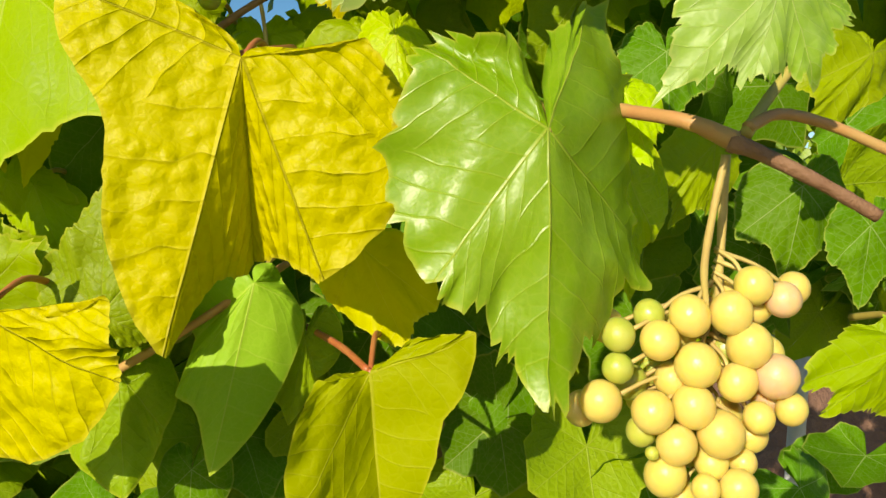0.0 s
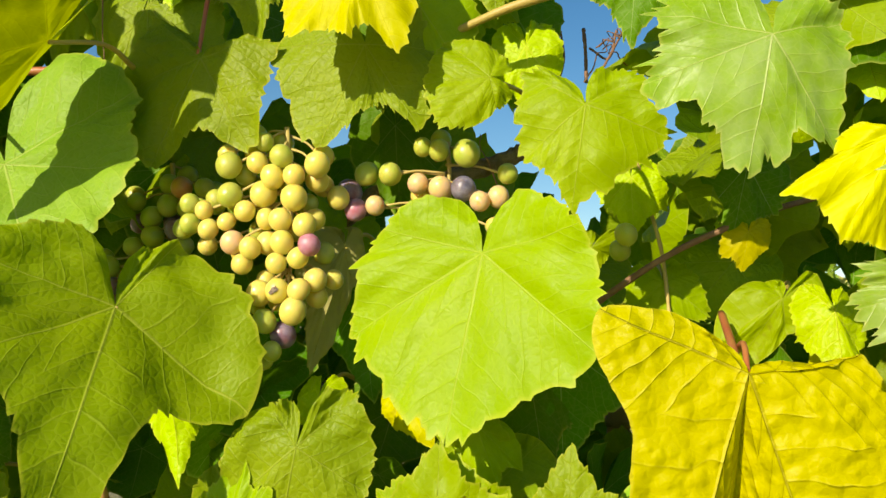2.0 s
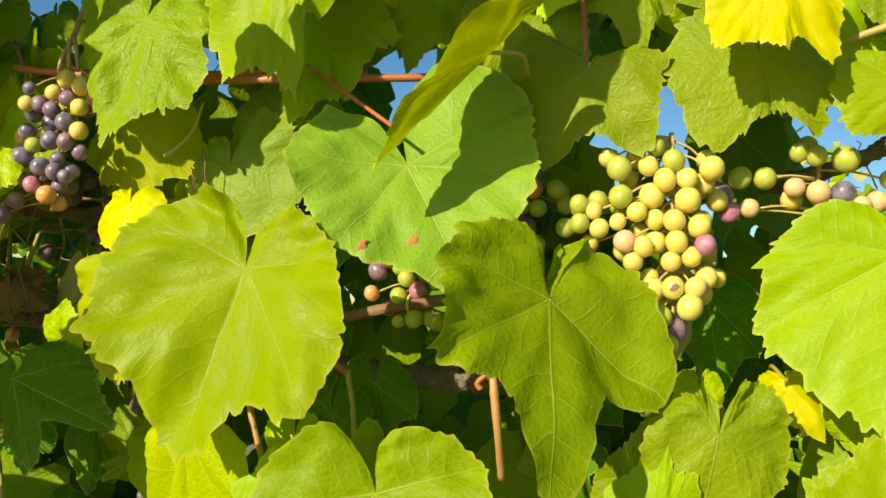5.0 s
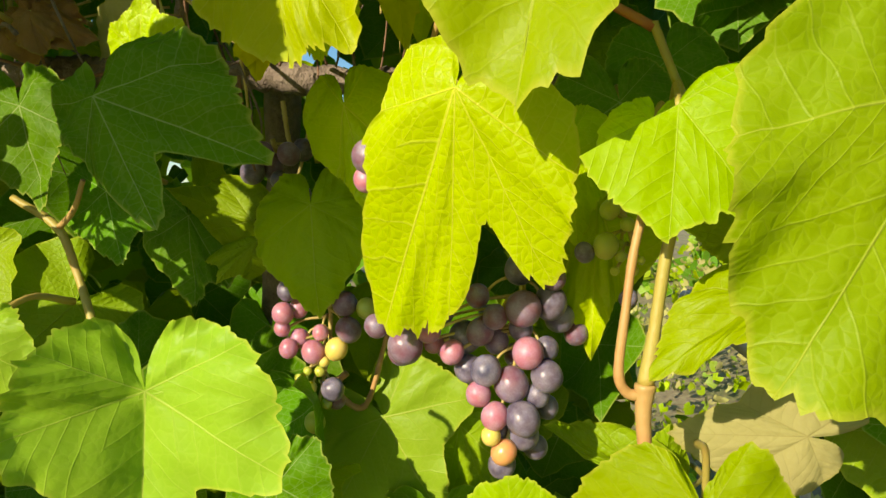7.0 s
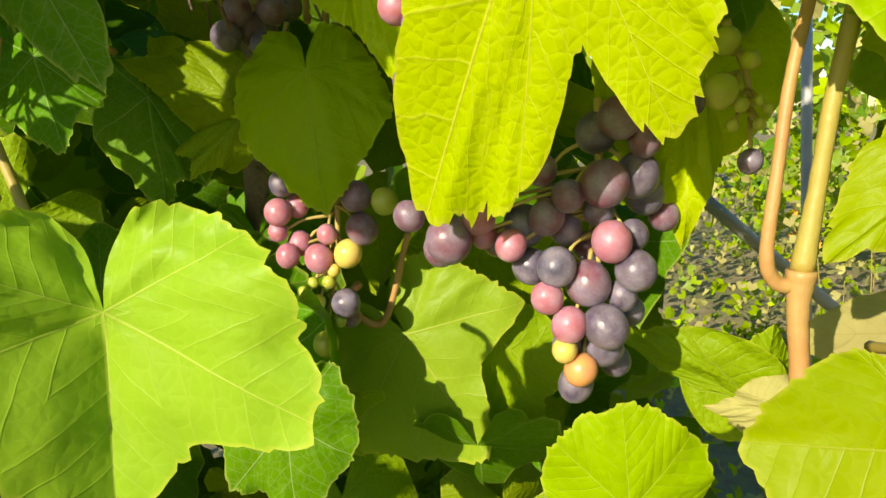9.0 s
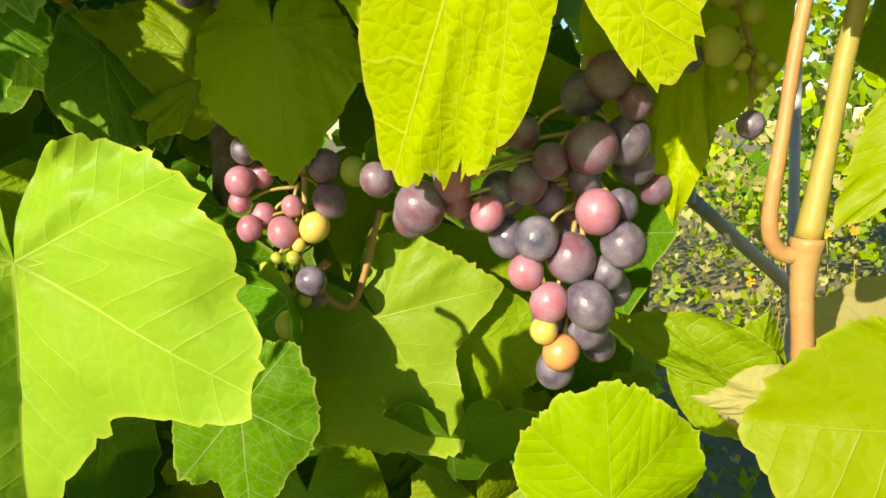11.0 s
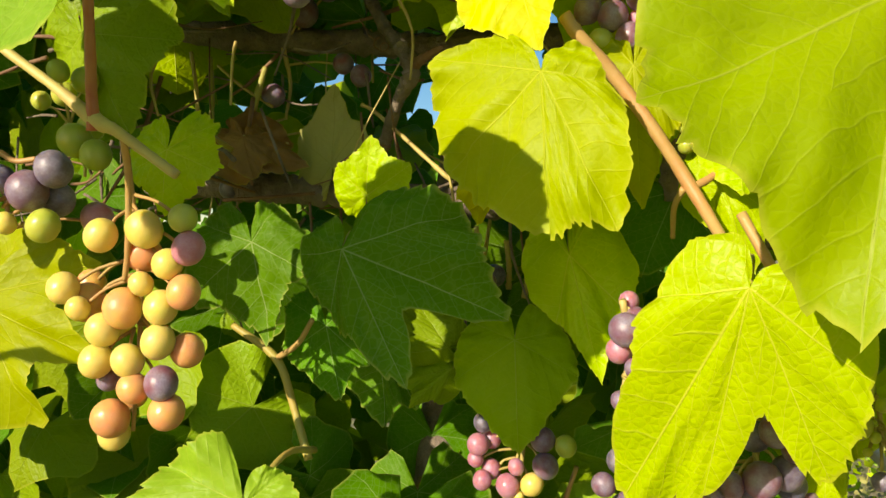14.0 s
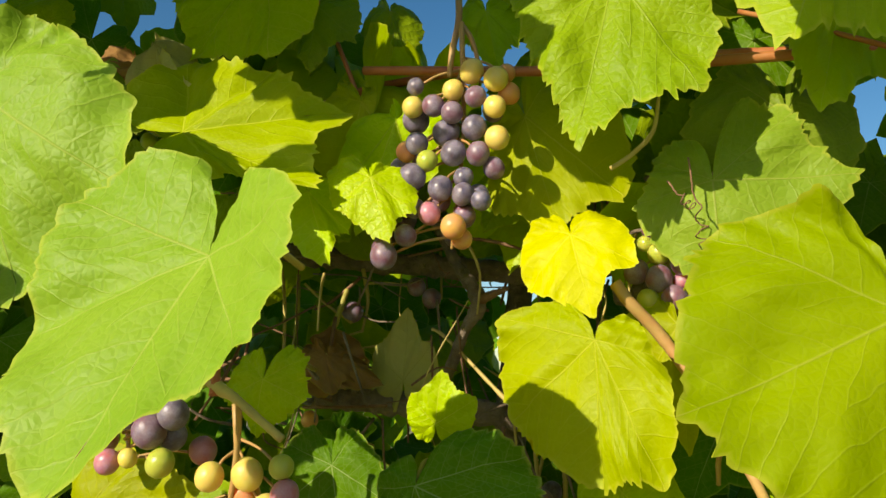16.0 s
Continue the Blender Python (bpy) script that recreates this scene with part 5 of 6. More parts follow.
bunch_b.berry(-0.279, 0.412, 1.601, 0.0083, "lemon")
bunch_b.berry(-0.303, 0.415, 1.611, 0.0081, "lemon")
bunch_b.berry(-0.297, 0.412, 1.594, 0.0073, "green")
bunch_b.berry(-0.291, 0.412, 1.576, 0.0061, "green")
bunch_b.berry(-0.288, 0.421, 1.586, 0.0081, "purple")
bunch_b.berry(-0.353, 0.412, 1.666, 0.0065, "green")
bunch_b.berry(-0.352, 0.412, 1.653, 0.0065, "green")
bunch_b.berry(-0.316, 0.415, 1.629, 0.0067, "lemon")
bunch_b.berry(-0.305, 0.412, 1.706, 0.0060, "green")
bunch_b.berry(-0.309, 0.424, 1.604, 0.0060, "green")
bunch_b.behind(26, 0.03, ['green', 'lemon'], 0.0071).stalk()
bunch_bb = Bunch((-0.409, 0.480, 1.706), (-0.409, 0.482, 1.621), "shaded green grapes behind the sunlit bunch", "pale")
bunch_bb.berry(-0.416, 0.470, 1.664, 0.0078, "green")
bunch_bb.berry(-0.403, 0.470, 1.673, 0.0082, "green")
bunch_bb.berry(-0.389, 0.470, 1.671, 0.0069, "green")
bunch_bb.berry(-0.414, 0.470, 1.650, 0.0082, "green")
bunch_bb.berry(-0.397, 0.470, 1.656, 0.0077, "purple")
bunch_bb.berry(-0.429, 0.470, 1.675, 0.0066, "green")
bunch_bb.berry(-0.412, 0.470, 1.634, 0.0078, "green")
bunch_bb.berry(-0.394, 0.470, 1.686, 0.0078, "amber")
bunch_bb.berry(-0.407, 0.476, 1.689, 0.0075, "green")
bunch_bb.berry(-0.428, 0.476, 1.660, 0.0075, "purple")
bunch_bb.berry(-0.376, 0.470, 1.686, 0.0073, "green")
bunch_bb.berry(-0.389, 0.470, 1.643, 0.0073, "green")
bunch_bb.berry(-0.429, 0.470, 1.642, 0.0070, "green")
bunch_bb.behind(6, 0.03, ['purple', 'green'], 0.0075).stalk()
bunch_bc = Bunch((-0.197, 0.457, 1.717), (-0.200, 0.459, 1.667), "mixed pink, green and dark grapes half hidden by a leaf", "pale")
bunch_bc.berry(-0.213, 0.447, 1.687, 0.0068, "blush")
bunch_bc.berry(-0.213, 0.459, 1.681, 0.0073, "gold")
bunch_bc.berry(-0.198, 0.447, 1.684, 0.0078, "blush")
bunch_bc.berry(-0.183, 0.447, 1.684, 0.0081, "blue")
bunch_bc.berry(-0.172, 0.447, 1.676, 0.0066, "blush")
bunch_bc.berry(-0.161, 0.453, 1.680, 0.0070, "blush")
bunch_bc.berry(-0.254, 0.447, 1.669, 0.0073, "rose")
bunch_bc.berry(-0.241, 0.447, 1.672, 0.0065, "blush")
bunch_bc.berry(-0.260, 0.450, 1.681, 0.0086, "purple")
bunch_bc.berry(-0.248, 0.447, 1.693, 0.0077, "green")
bunch_bc.berry(-0.232, 0.447, 1.693, 0.0076, "green")
bunch_bc.berry(-0.200, 0.447, 1.709, 0.0068, "green")
bunch_bc.berry(-0.182, 0.447, 1.707, 0.0089, "green")
bunch_bc.berry(-0.155, 0.447, 1.694, 0.0066, "green")
bunch_bc.berry(-0.162, 0.447, 1.660, 0.0058, "gold")
bunch_bc.berry(-0.081, 0.447, 1.657, 0.0069, "green")
bunch_bc.berry(-0.211, 0.447, 1.711, 0.0061, "green")
bunch_bc.behind(2, 0.03, ['amber', 'green'], 0.0070).stalk()
bunch_c = Bunch((-0.773, 0.405, 1.789), (-0.773, 0.407, 1.647), "dark blue grapes with some still green", "orange")
bunch_c.berry(-0.762, 0.395, 1.752, 0.0071, "gold")
bunch_c.berry(-0.747, 0.395, 1.746, 0.0073, "gold")
bunch_c.berry(-0.773, 0.395, 1.741, 0.0064, "gold")
bunch_c.berry(-0.759, 0.395, 1.736, 0.0063, "purple")
bunch_c.berry(-0.747, 0.395, 1.729, 0.0066, "gold")
bunch_c.berry(-0.745, 0.395, 1.710, 0.0072, "gold")
bunch_c.berry(-0.785, 0.395, 1.732, 0.0068, "purple")
bunch_c.berry(-0.773, 0.395, 1.727, 0.0067, "purple")
bunch_c.berry(-0.798, 0.395, 1.732, 0.0065, "gold")
bunch_c.berry(-0.797, 0.395, 1.745, 0.0051, "blue")
bunch_c.berry(-0.800, 0.407, 1.728, 0.0084, "blue")
bunch_c.berry(-0.779, 0.404, 1.718, 0.0082, "blue")
bunch_c.berry(-0.759, 0.395, 1.717, 0.0073, "blue")
bunch_c.berry(-0.794, 0.395, 1.709, 0.0068, "blue")
bunch_c.berry(-0.771, 0.395, 1.702, 0.0076, "blue")
bunch_c.berry(-0.756, 0.395, 1.701, 0.0069, "purple")
bunch_c.berry(-0.803, 0.401, 1.706, 0.0062, "amber")
bunch_c.berry(-0.787, 0.395, 1.698, 0.0064, "green")
bunch_c.berry(-0.796, 0.395, 1.688, 0.0084, "blue")
bunch_c.berry(-0.778, 0.395, 1.681, 0.0073, "blue")
bunch_c.berry(-0.764, 0.395, 1.677, 0.0065, "blue")
bunch_c.berry(-0.784, 0.395, 1.666, 0.0066, "rose")
bunch_c.berry(-0.769, 0.395, 1.658, 0.0075, "amber")
bunch_c.berry(-0.767, 0.407, 1.653, 0.0063, "amber")
bunch_c.berry(-0.765, 0.404, 1.667, 0.0063, "purple")
bunch_c.berry(-0.794, 0.398, 1.670, 0.0060, "purple")
bunch_c.berry(-0.765, 0.398, 1.688, 0.0059, "blue")
bunch_c.berry(-0.753, 0.395, 1.673, 0.0058, "blue")
bunch_c.berry(-0.743, 0.404, 1.753, 0.0054, "amber")
bunch_c.berry(-0.741, 0.404, 1.740, 0.0067, "amber")
bunch_c.berry(-0.811, 0.395, 1.641, 0.0080, "purple")
bunch_c.berry(-0.798, 0.395, 1.653, 0.0066, "purple")
bunch_c.behind(10, 0.03, ['purple', 'blue'], 0.0067).stalk()
bunch_d = Bunch((-0.662, 0.458, 1.673), (-0.649, 0.460, 1.622), "small purple and green bunch below a leaf", "pale")
bunch_d.berry(-0.657, 0.448, 1.651, 0.0067, "green")
bunch_d.berry(-0.670, 0.448, 1.640, 0.0074, "purple")
bunch_d.berry(-0.657, 0.448, 1.636, 0.0080, "purple")
bunch_d.berry(-0.644, 0.448, 1.645, 0.0066, "purple")
bunch_d.berry(-0.648, 0.448, 1.624, 0.0079, "purple")
bunch_d.berry(-0.635, 0.448, 1.623, 0.0059, "blue")
bunch_d.berry(-0.663, 0.448, 1.623, 0.0067, "green")
bunch_d.berry(-0.662, 0.448, 1.665, 0.0051, "purple")
bunch_d.berry(-0.665, 0.448, 1.657, 0.0047, "green")
bunch_d.berry(-0.644, 0.454, 1.635, 0.0054, "rose")
bunch_d.berry(-0.632, 0.448, 1.606, 0.0032, "rose")
bunch_d.behind(2, 0.03, ['green', 'purple'], 0.0066).stalk()
bunch_e = Bunch((-0.870, 0.345, 1.553), (-0.865, 0.347, 1.427), "yellow and rose grapes ripening on one bunch", "orange")
bunch_e.berry(-0.875, 0.335, 1.516, 0.0073, "gold")
bunch_e.berry(-0.853, 0.335, 1.519, 0.0080, "gold")
bunch_e.berry(-0.834, 0.335, 1.524, 0.0063, "green")
bunch_e.berry(-0.859, 0.344, 1.508, 0.0082, "amber")
bunch_e.berry(-0.831, 0.335, 1.511, 0.0071, "rose")
bunch_e.berry(-0.841, 0.335, 1.504, 0.0068, "gold")
bunch_e.berry(-0.894, 0.335, 1.492, 0.0071, "gold")
bunch_e.berry(-0.891, 0.347, 1.485, 0.0090, "amber")
bunch_e.berry(-0.863, 0.335, 1.484, 0.0085, "amber")
bunch_e.berry(-0.844, 0.335, 1.485, 0.0074, "gold")
bunch_e.berry(-0.833, 0.335, 1.492, 0.0073, "amber")
bunch_e.berry(-0.873, 0.335, 1.474, 0.0075, "gold")
bunch_e.berry(-0.845, 0.335, 1.470, 0.0074, "gold")
bunch_e.berry(-0.876, 0.335, 1.460, 0.0075, "gold")
bunch_e.berry(-0.860, 0.335, 1.461, 0.0072, "gold")
bunch_e.berry(-0.857, 0.335, 1.449, 0.0069, "amber")
bunch_e.berry(-0.843, 0.335, 1.452, 0.0073, "purple")
bunch_e.berry(-0.876, 0.344, 1.451, 0.0055, "purple")
bunch_e.berry(-0.868, 0.335, 1.435, 0.0085, "amber")
bunch_e.berry(-0.842, 0.338, 1.439, 0.0079, "amber")
bunch_e.berry(-0.875, 0.347, 1.425, 0.0072, "gold")
bunch_e.berry(-0.886, 0.335, 1.483, 0.0054, "gold")
bunch_e.berry(-0.854, 0.335, 1.495, 0.0053, "gold")
bunch_e.behind(4, 0.03, ['amber', 'gold'], 0.0073).stalk()
bunch_f = Bunch((-0.954, 0.348, 1.553), (-0.939, 0.350, 1.518), "rose and dark purple grapes", "orange")
bunch_f.berry(-0.966, 0.338, 1.557, 0.0064, "amber")
bunch_f.berry(-0.952, 0.338, 1.536, 0.0075, "amber")
bunch_f.berry(-0.962, 0.338, 1.526, 0.0081, "rose")
bunch_f.berry(-0.960, 0.353, 1.529, 0.0090, "rose")
bunch_f.berry(-0.932, 0.338, 1.542, 0.0063, "blue")
bunch_f.berry(-0.917, 0.338, 1.536, 0.0093, "purple")
bunch_f.berry(-0.903, 0.338, 1.546, 0.0084, "blue")
bunch_f.berry(-0.913, 0.353, 1.533, 0.0081, "blue")
bunch_f.berry(-0.942, 0.338, 1.518, 0.0068, "rose")
bunch_f.berry(-0.908, 0.338, 1.520, 0.0075, "green")
bunch_f.berry(-0.929, 0.338, 1.521, 0.0051, "gold")
bunch_f.berry(-0.969, 0.344, 1.565, 0.0053, "purple")
bunch_f.behind(2, 0.03, ['rose', 'blue'], 0.0075).stalk()
bunch_g = Bunch((-0.583, 0.448, 1.436), (-0.591, 0.450, 1.317), "dark grapes with a grey wax bloom in a long bunch", "pale")
bunch_g.berry(-0.582, 0.438, 1.404, 0.0091, "purple")
bunch_g.berry(-0.569, 0.447, 1.406, 0.0085, "blue")
bunch_g.berry(-0.565, 0.459, 1.397, 0.0079, "blue")
bunch_g.berry(-0.576, 0.438, 1.428, 0.0081, "purple")
bunch_g.berry(-0.584, 0.450, 1.423, 0.0081, "blue")
bunch_g.berry(-0.567, 0.441, 1.419, 0.0062, "purple")
bunch_g.berry(-0.596, 0.438, 1.400, 0.0063, "purple")
bunch_g.berry(-0.604, 0.441, 1.392, 0.0070, "purple")
bunch_g.berry(-0.613, 0.450, 1.388, 0.0084, "blue")
bunch_g.berry(-0.597, 0.450, 1.386, 0.0066, "purple")
bunch_g.berry(-0.580, 0.438, 1.382, 0.0078, "rose")
bunch_g.berry(-0.571, 0.447, 1.383, 0.0060, "blue")
bunch_g.berry(-0.601, 0.438, 1.373, 0.0077, "blue")
bunch_g.berry(-0.589, 0.444, 1.365, 0.0090, "purple")
bunch_g.berry(-0.571, 0.441, 1.370, 0.0081, "blue")
bunch_g.berry(-0.611, 0.447, 1.372, 0.0074, "blue")
bunch_g.berry(-0.618, 0.438, 1.382, 0.0060, "rose")
bunch_g.berry(-0.605, 0.438, 1.361, 0.0064, "rose")
bunch_g.berry(-0.597, 0.438, 1.350, 0.0070, "rose")
bunch_g.berry(-0.583, 0.438, 1.349, 0.0085, "blue")
bunch_g.berry(-0.576, 0.447, 1.359, 0.0061, "blue")
bunch_g.berry(-0.583, 0.447, 1.338, 0.0075, "blue")
bunch_g.berry(-0.599, 0.438, 1.340, 0.0050, "gold")
bunch_g.berry(-0.593, 0.441, 1.331, 0.0065, "amber")
bunch_g.berry(-0.595, 0.450, 1.322, 0.0072, "blue")
bunch_g.berry(-0.584, 0.447, 1.393, 0.0061, "blue")
bunch_g.berry(-0.630, 0.438, 1.393, 0.0064, "rose")
bunch_g.berry(-0.629, 0.447, 1.385, 0.0053, "rose")
bunch_g.berry(-0.642, 0.438, 1.385, 0.0091, "purple")
bunch_g.berry(-0.647, 0.450, 1.380, 0.0072, "purple")
bunch_g.berry(-0.657, 0.438, 1.395, 0.0061, "purple")
bunch_g.behind(12, 0.03, ['purple', 'blue'], 0.0068).stalk()
bunch_h = Bunch((-0.708, 0.520, 1.417), (-0.721, 0.522, 1.324), "small rose and green grapes on a sparse bunch", "pale")
bunch_h.berry(-0.736, 0.510, 1.392, 0.0070, "rose")
bunch_h.berry(-0.729, 0.519, 1.394, 0.0060, "rose")
bunch_h.berry(-0.733, 0.510, 1.406, 0.0061, "blue")
bunch_h.berry(-0.733, 0.510, 1.370, 0.0059, "rose")
bunch_h.berry(-0.729, 0.519, 1.375, 0.0063, "rose")
bunch_h.berry(-0.717, 0.510, 1.368, 0.0073, "rose")
bunch_h.berry(-0.712, 0.510, 1.380, 0.0050, "rose")
bunch_h.berry(-0.702, 0.510, 1.370, 0.0070, "gold")
bunch_h.berry(-0.694, 0.510, 1.382, 0.0078, "purple")
bunch_h.berry(-0.696, 0.510, 1.398, 0.0077, "purple")
bunch_h.berry(-0.682, 0.510, 1.395, 0.0066, "green")
bunch_h.berry(-0.705, 0.510, 1.345, 0.0073, "blue")
bunch_h.berry(-0.719, 0.510, 1.346, 0.0037, "green")
bunch_h.berry(-0.713, 0.510, 1.356, 0.0034, "green")
bunch_h.berry(-0.709, 0.510, 1.336, 0.0034, "green")
bunch_h.berry(-0.726, 0.510, 1.351, 0.0037, "green")
bunch_h.berry(-0.717, 0.510, 1.324, 0.0066, "green")
bunch_h.berry(-0.721, 0.510, 1.356, 0.0028, "green")
bunch_h.berry(-0.710, 0.510, 1.362, 0.0034, "gold")
bunch_h.berry(-0.738, 0.513, 1.382, 0.0051, "rose")
bunch_h.berry(-0.706, 0.519, 1.336, 0.0058, "purple")
bunch_h.behind(0, 0.03, ['rose', 'green'], 0.0060).stalk()
bunch_i = Bunch((-0.649, 0.405, 1.491), (-0.648, 0.407, 1.449), "rose grapes at the edge of a lit leaf", "pale")
bunch_i.berry(-0.647, 0.395, 1.478, 0.0079, "purple")
bunch_i.berry(-0.650, 0.401, 1.468, 0.0061, "rose")
bunch_i.berry(-0.643, 0.395, 1.461, 0.0047, "purple")
bunch_i.berry(-0.645, 0.395, 1.450, 0.0043, "purple")
bunch_i.berry(-0.643, 0.404, 1.483, 0.0048, "purple")
bunch_i.behind(3, 0.03, ['rose', 'purple'], 0.0048).stalk()
bunch_j = Bunch((-0.480, 0.460, 1.632), (-0.471, 0.462, 1.577), "small green and pink grapes by a tied cane", "pale")
bunch_j.berry(-0.500, 0.450, 1.626, 0.0080, "rose")
bunch_j.berry(-0.508, 0.456, 1.616, 0.0081, "purple")
bunch_j.berry(-0.483, 0.450, 1.611, 0.0067, "green")
bunch_j.berry(-0.475, 0.450, 1.628, 0.0062, "green")
bunch_j.berry(-0.468, 0.450, 1.616, 0.0070, "green")
bunch_j.berry(-0.490, 0.453, 1.619, 0.0059, "green")
bunch_j.berry(-0.473, 0.450, 1.602, 0.0070, "rose")
bunch_j.berry(-0.488, 0.450, 1.597, 0.0067, "green")
bunch_j.berry(-0.460, 0.450, 1.608, 0.0049, "green")
bunch_j.berry(-0.475, 0.450, 1.581, 0.0070, "green")
bunch_j.berry(-0.465, 0.459, 1.583, 0.0071, "green")
bunch_j.berry(-0.510, 0.450, 1.598, 0.0059, "amber")
bunch_j.berry(-0.460, 0.471, 1.580, 0.0077, "green")
bunch_j.berry(-0.487, 0.450, 1.578, 0.0050, "green")
bunch_j.behind(2, 0.03, ['rose', 'green'], 0.0068).stalk()
bunch_k = Bunch((-0.394, 0.470, 1.635), (-0.396, 0.472, 1.579), "shaded green grapes deep in the vine", "pale")
bunch_k.berry(-0.402, 0.460, 1.576, 0.0069, "gold")
bunch_k.berry(-0.409, 0.460, 1.611, 0.0088, "green")
bunch_k.berry(-0.396, 0.469, 1.610, 0.0089, "green")
bunch_k.berry(-0.383, 0.460, 1.604, 0.0079, "green")
bunch_k.berry(-0.401, 0.460, 1.593, 0.0091, "green")
bunch_k.berry(-0.386, 0.460, 1.589, 0.0087, "green")
bunch_k.berry(-0.423, 0.460, 1.618, 0.0081, "green")
bunch_k.berry(-0.435, 0.460, 1.611, 0.0074, "purple")
bunch_k.berry(-0.441, 0.460, 1.626, 0.0081, "green")
bunch_k.berry(-0.418, 0.469, 1.603, 0.0075, "green")
bunch_k.berry(-0.451, 0.469, 1.632, 0.0076, "green")
bunch_k.berry(-0.443, 0.460, 1.585, 0.0081, "green")
bunch_k.berry(-0.461, 0.460, 1.581, 0.0075, "green")
bunch_k.berry(-0.337, 0.460, 1.577, 0.0078, "amber")
bunch_k.berry(-0.377, 0.460, 1.575, 0.0072, "green")
bunch_k.behind(8, 0.03, ['amber', 'green'], 0.0079).stalk()
bunch_l = Bunch((-0.895, 0.555, 1.658), (-0.893, 0.557, 1.606), "few dark grapes deep inside the vine", "pale")
bunch_l.berry(-0.897, 0.545, 1.621, 0.0085, "purple")
bunch_l.berry(-0.844, 0.545, 1.642, 0.0075, "purple")
bunch_l.berry(-0.831, 0.545, 1.633, 0.0075, "purple")
bunch_l.berry(-0.875, 0.545, 1.680, 0.0106, "purple")
bunch_l.berry(-0.856, 0.545, 1.695, 0.0084, "purple")
bunch_l.berry(-0.944, 0.545, 1.585, 0.0078, "green")
bunch_l.berry(-0.928, 0.545, 1.535, 0.0069, "amber")
bunch_l.berry(-0.930, 0.545, 1.554, 0.0078, "blue")
bunch_l.behind(0, 0.03, ['blue', 'purple'], 0.0078).stalk()
bunch_m = Bunch((-0.752, 0.540, 1.503), (-0.755, 0.542, 1.475), "shaded purple grapes under a leaf", "pale")
bunch_m.berry(-0.762, 0.530, 1.481, 0.0080, "blue")
bunch_m.berry(-0.754, 0.542, 1.486, 0.0083, "purple")
bunch_m.berry(-0.737, 0.530, 1.492, 0.0074, "purple")
bunch_m.berry(-0.755, 0.530, 1.493, 0.0074, "purple")
bunch_m.berry(-0.744, 0.530, 1.476, 0.0057, "blue")
bunch_m.behind(2, 0.03, ['blue', 'purple'], 0.0074).stalk()
bunch_n = Bunch((-0.610, 0.460, 1.590), (-0.609, 0.462, 1.559), "unripe green grapes in shade", "pale")
bunch_n.berry(-0.619, 0.450, 1.579, 0.0049, "green")
bunch_n.berry(-0.609, 0.450, 1.580, 0.0045, "green")
bunch_n.berry(-0.612, 0.450, 1.570, 0.0055, "green")
bunch_n.berry(-0.602, 0.450, 1.559, 0.0054, "purple")
bunch_n.berry(-0.619, 0.456, 1.569, 0.0043, "green")
bunch_n.berry(-0.625, 0.456, 1.583, 0.0043, "green")
bunch_n.behind(2, 0.03, ['purple', 'green'], 0.0047).stalk()
bunch_o = Bunch((-0.991, 0.450, 1.588), (-0.978, 0.452, 1.554), "green grapes in the shade of a cane", "pale")
bunch_o.berry(-0.976, 0.440, 1.575, 0.0103, "green")
bunch_o.berry(-0.961, 0.440, 1.566, 0.0094, "green")
bunch_o.berry(-0.989, 0.440, 1.618, 0.0067, "green")
bunch_o.berry(-1.001, 0.440, 1.600, 0.0059, "green")
bunch_o.berry(-0.977, 0.455, 1.585, 0.0083, "green")
bunch_o.behind(2, 0.03, ['green'], 0.0083).stalk()
bunch_p = Bunch((0.028, 0.300, 1.672), (0.033, 0.302, 1.627), "amber grapes behind mottled leaves", "pale")
bunch_p.berry(0.027, 0.290, 1.656, 0.0043, "gold")
bunch_p.berry(0.024, 0.290, 1.645, 0.0043, "gold")
bunch_p.berry(0.023, 0.290, 1.634, 0.0064, "amber")
bunch_p.berry(0.035, 0.290, 1.637, 0.0064, "amber")
bunch_p.berry(0.036, 0.299, 1.630, 0.0066, "amber")
bunch_p.berry(0.022, 0.299, 1.645, 0.0036, "gold")
bunch_p.berry(0.031, 0.290, 1.663, 0.0030, "green")
bunch_p.behind(2, 0.03, ['gold', 'amber'], 0.0043).stalk()
bunch_q = Bunch((-0.538, 0.440, 1.460), (-0.528, 0.442, 1.424), "unripe green grapes on a bare bunch", "pale")
bunch_q.berry(-0.540, 0.430, 1.452, 0.0048, "green")
bunch_q.berry(-0.532, 0.430, 1.445, 0.0035, "green")
bunch_q.berry(-0.542, 0.430, 1.435, 0.0061, "green")
bunch_q.berry(-0.535, 0.430, 1.430, 0.0026, "green")
bunch_q.berry(-0.529, 0.430, 1.431, 0.0020, "green")
bunch_q.berry(-0.526, 0.430, 1.428, 0.0020, "green")
bunch_q.berry(-0.538, 0.430, 1.423, 0.0022, "green")
bunch_q.berry(-0.532, 0.430, 1.410, 0.0044, "blue")
bunch_q.berry(-0.552, 0.430, 1.432, 0.0048, "blue")
bunch_q.berry(-0.529, 0.430, 1.423, 0.0022, "green")
bunch_q.berry(-0.535, 0.433, 1.436, 0.0018, "green")
bunch_q.behind(0, 0.03, ['blue', 'green'], 0.0026).stalk()


bunch_r = Bunch((-0.987, 0.410, 1.747), (-0.987, 0.408, 1.720), "two pale green grapes under a curled leaf", "pale")
bunch_r.berry(-0.991, 0.400, 1.722, 0.0060, "green")
bunch_r.berry(-0.979, 0.403, 1.720, 0.0054, "gold")
bunch_r.stalk()


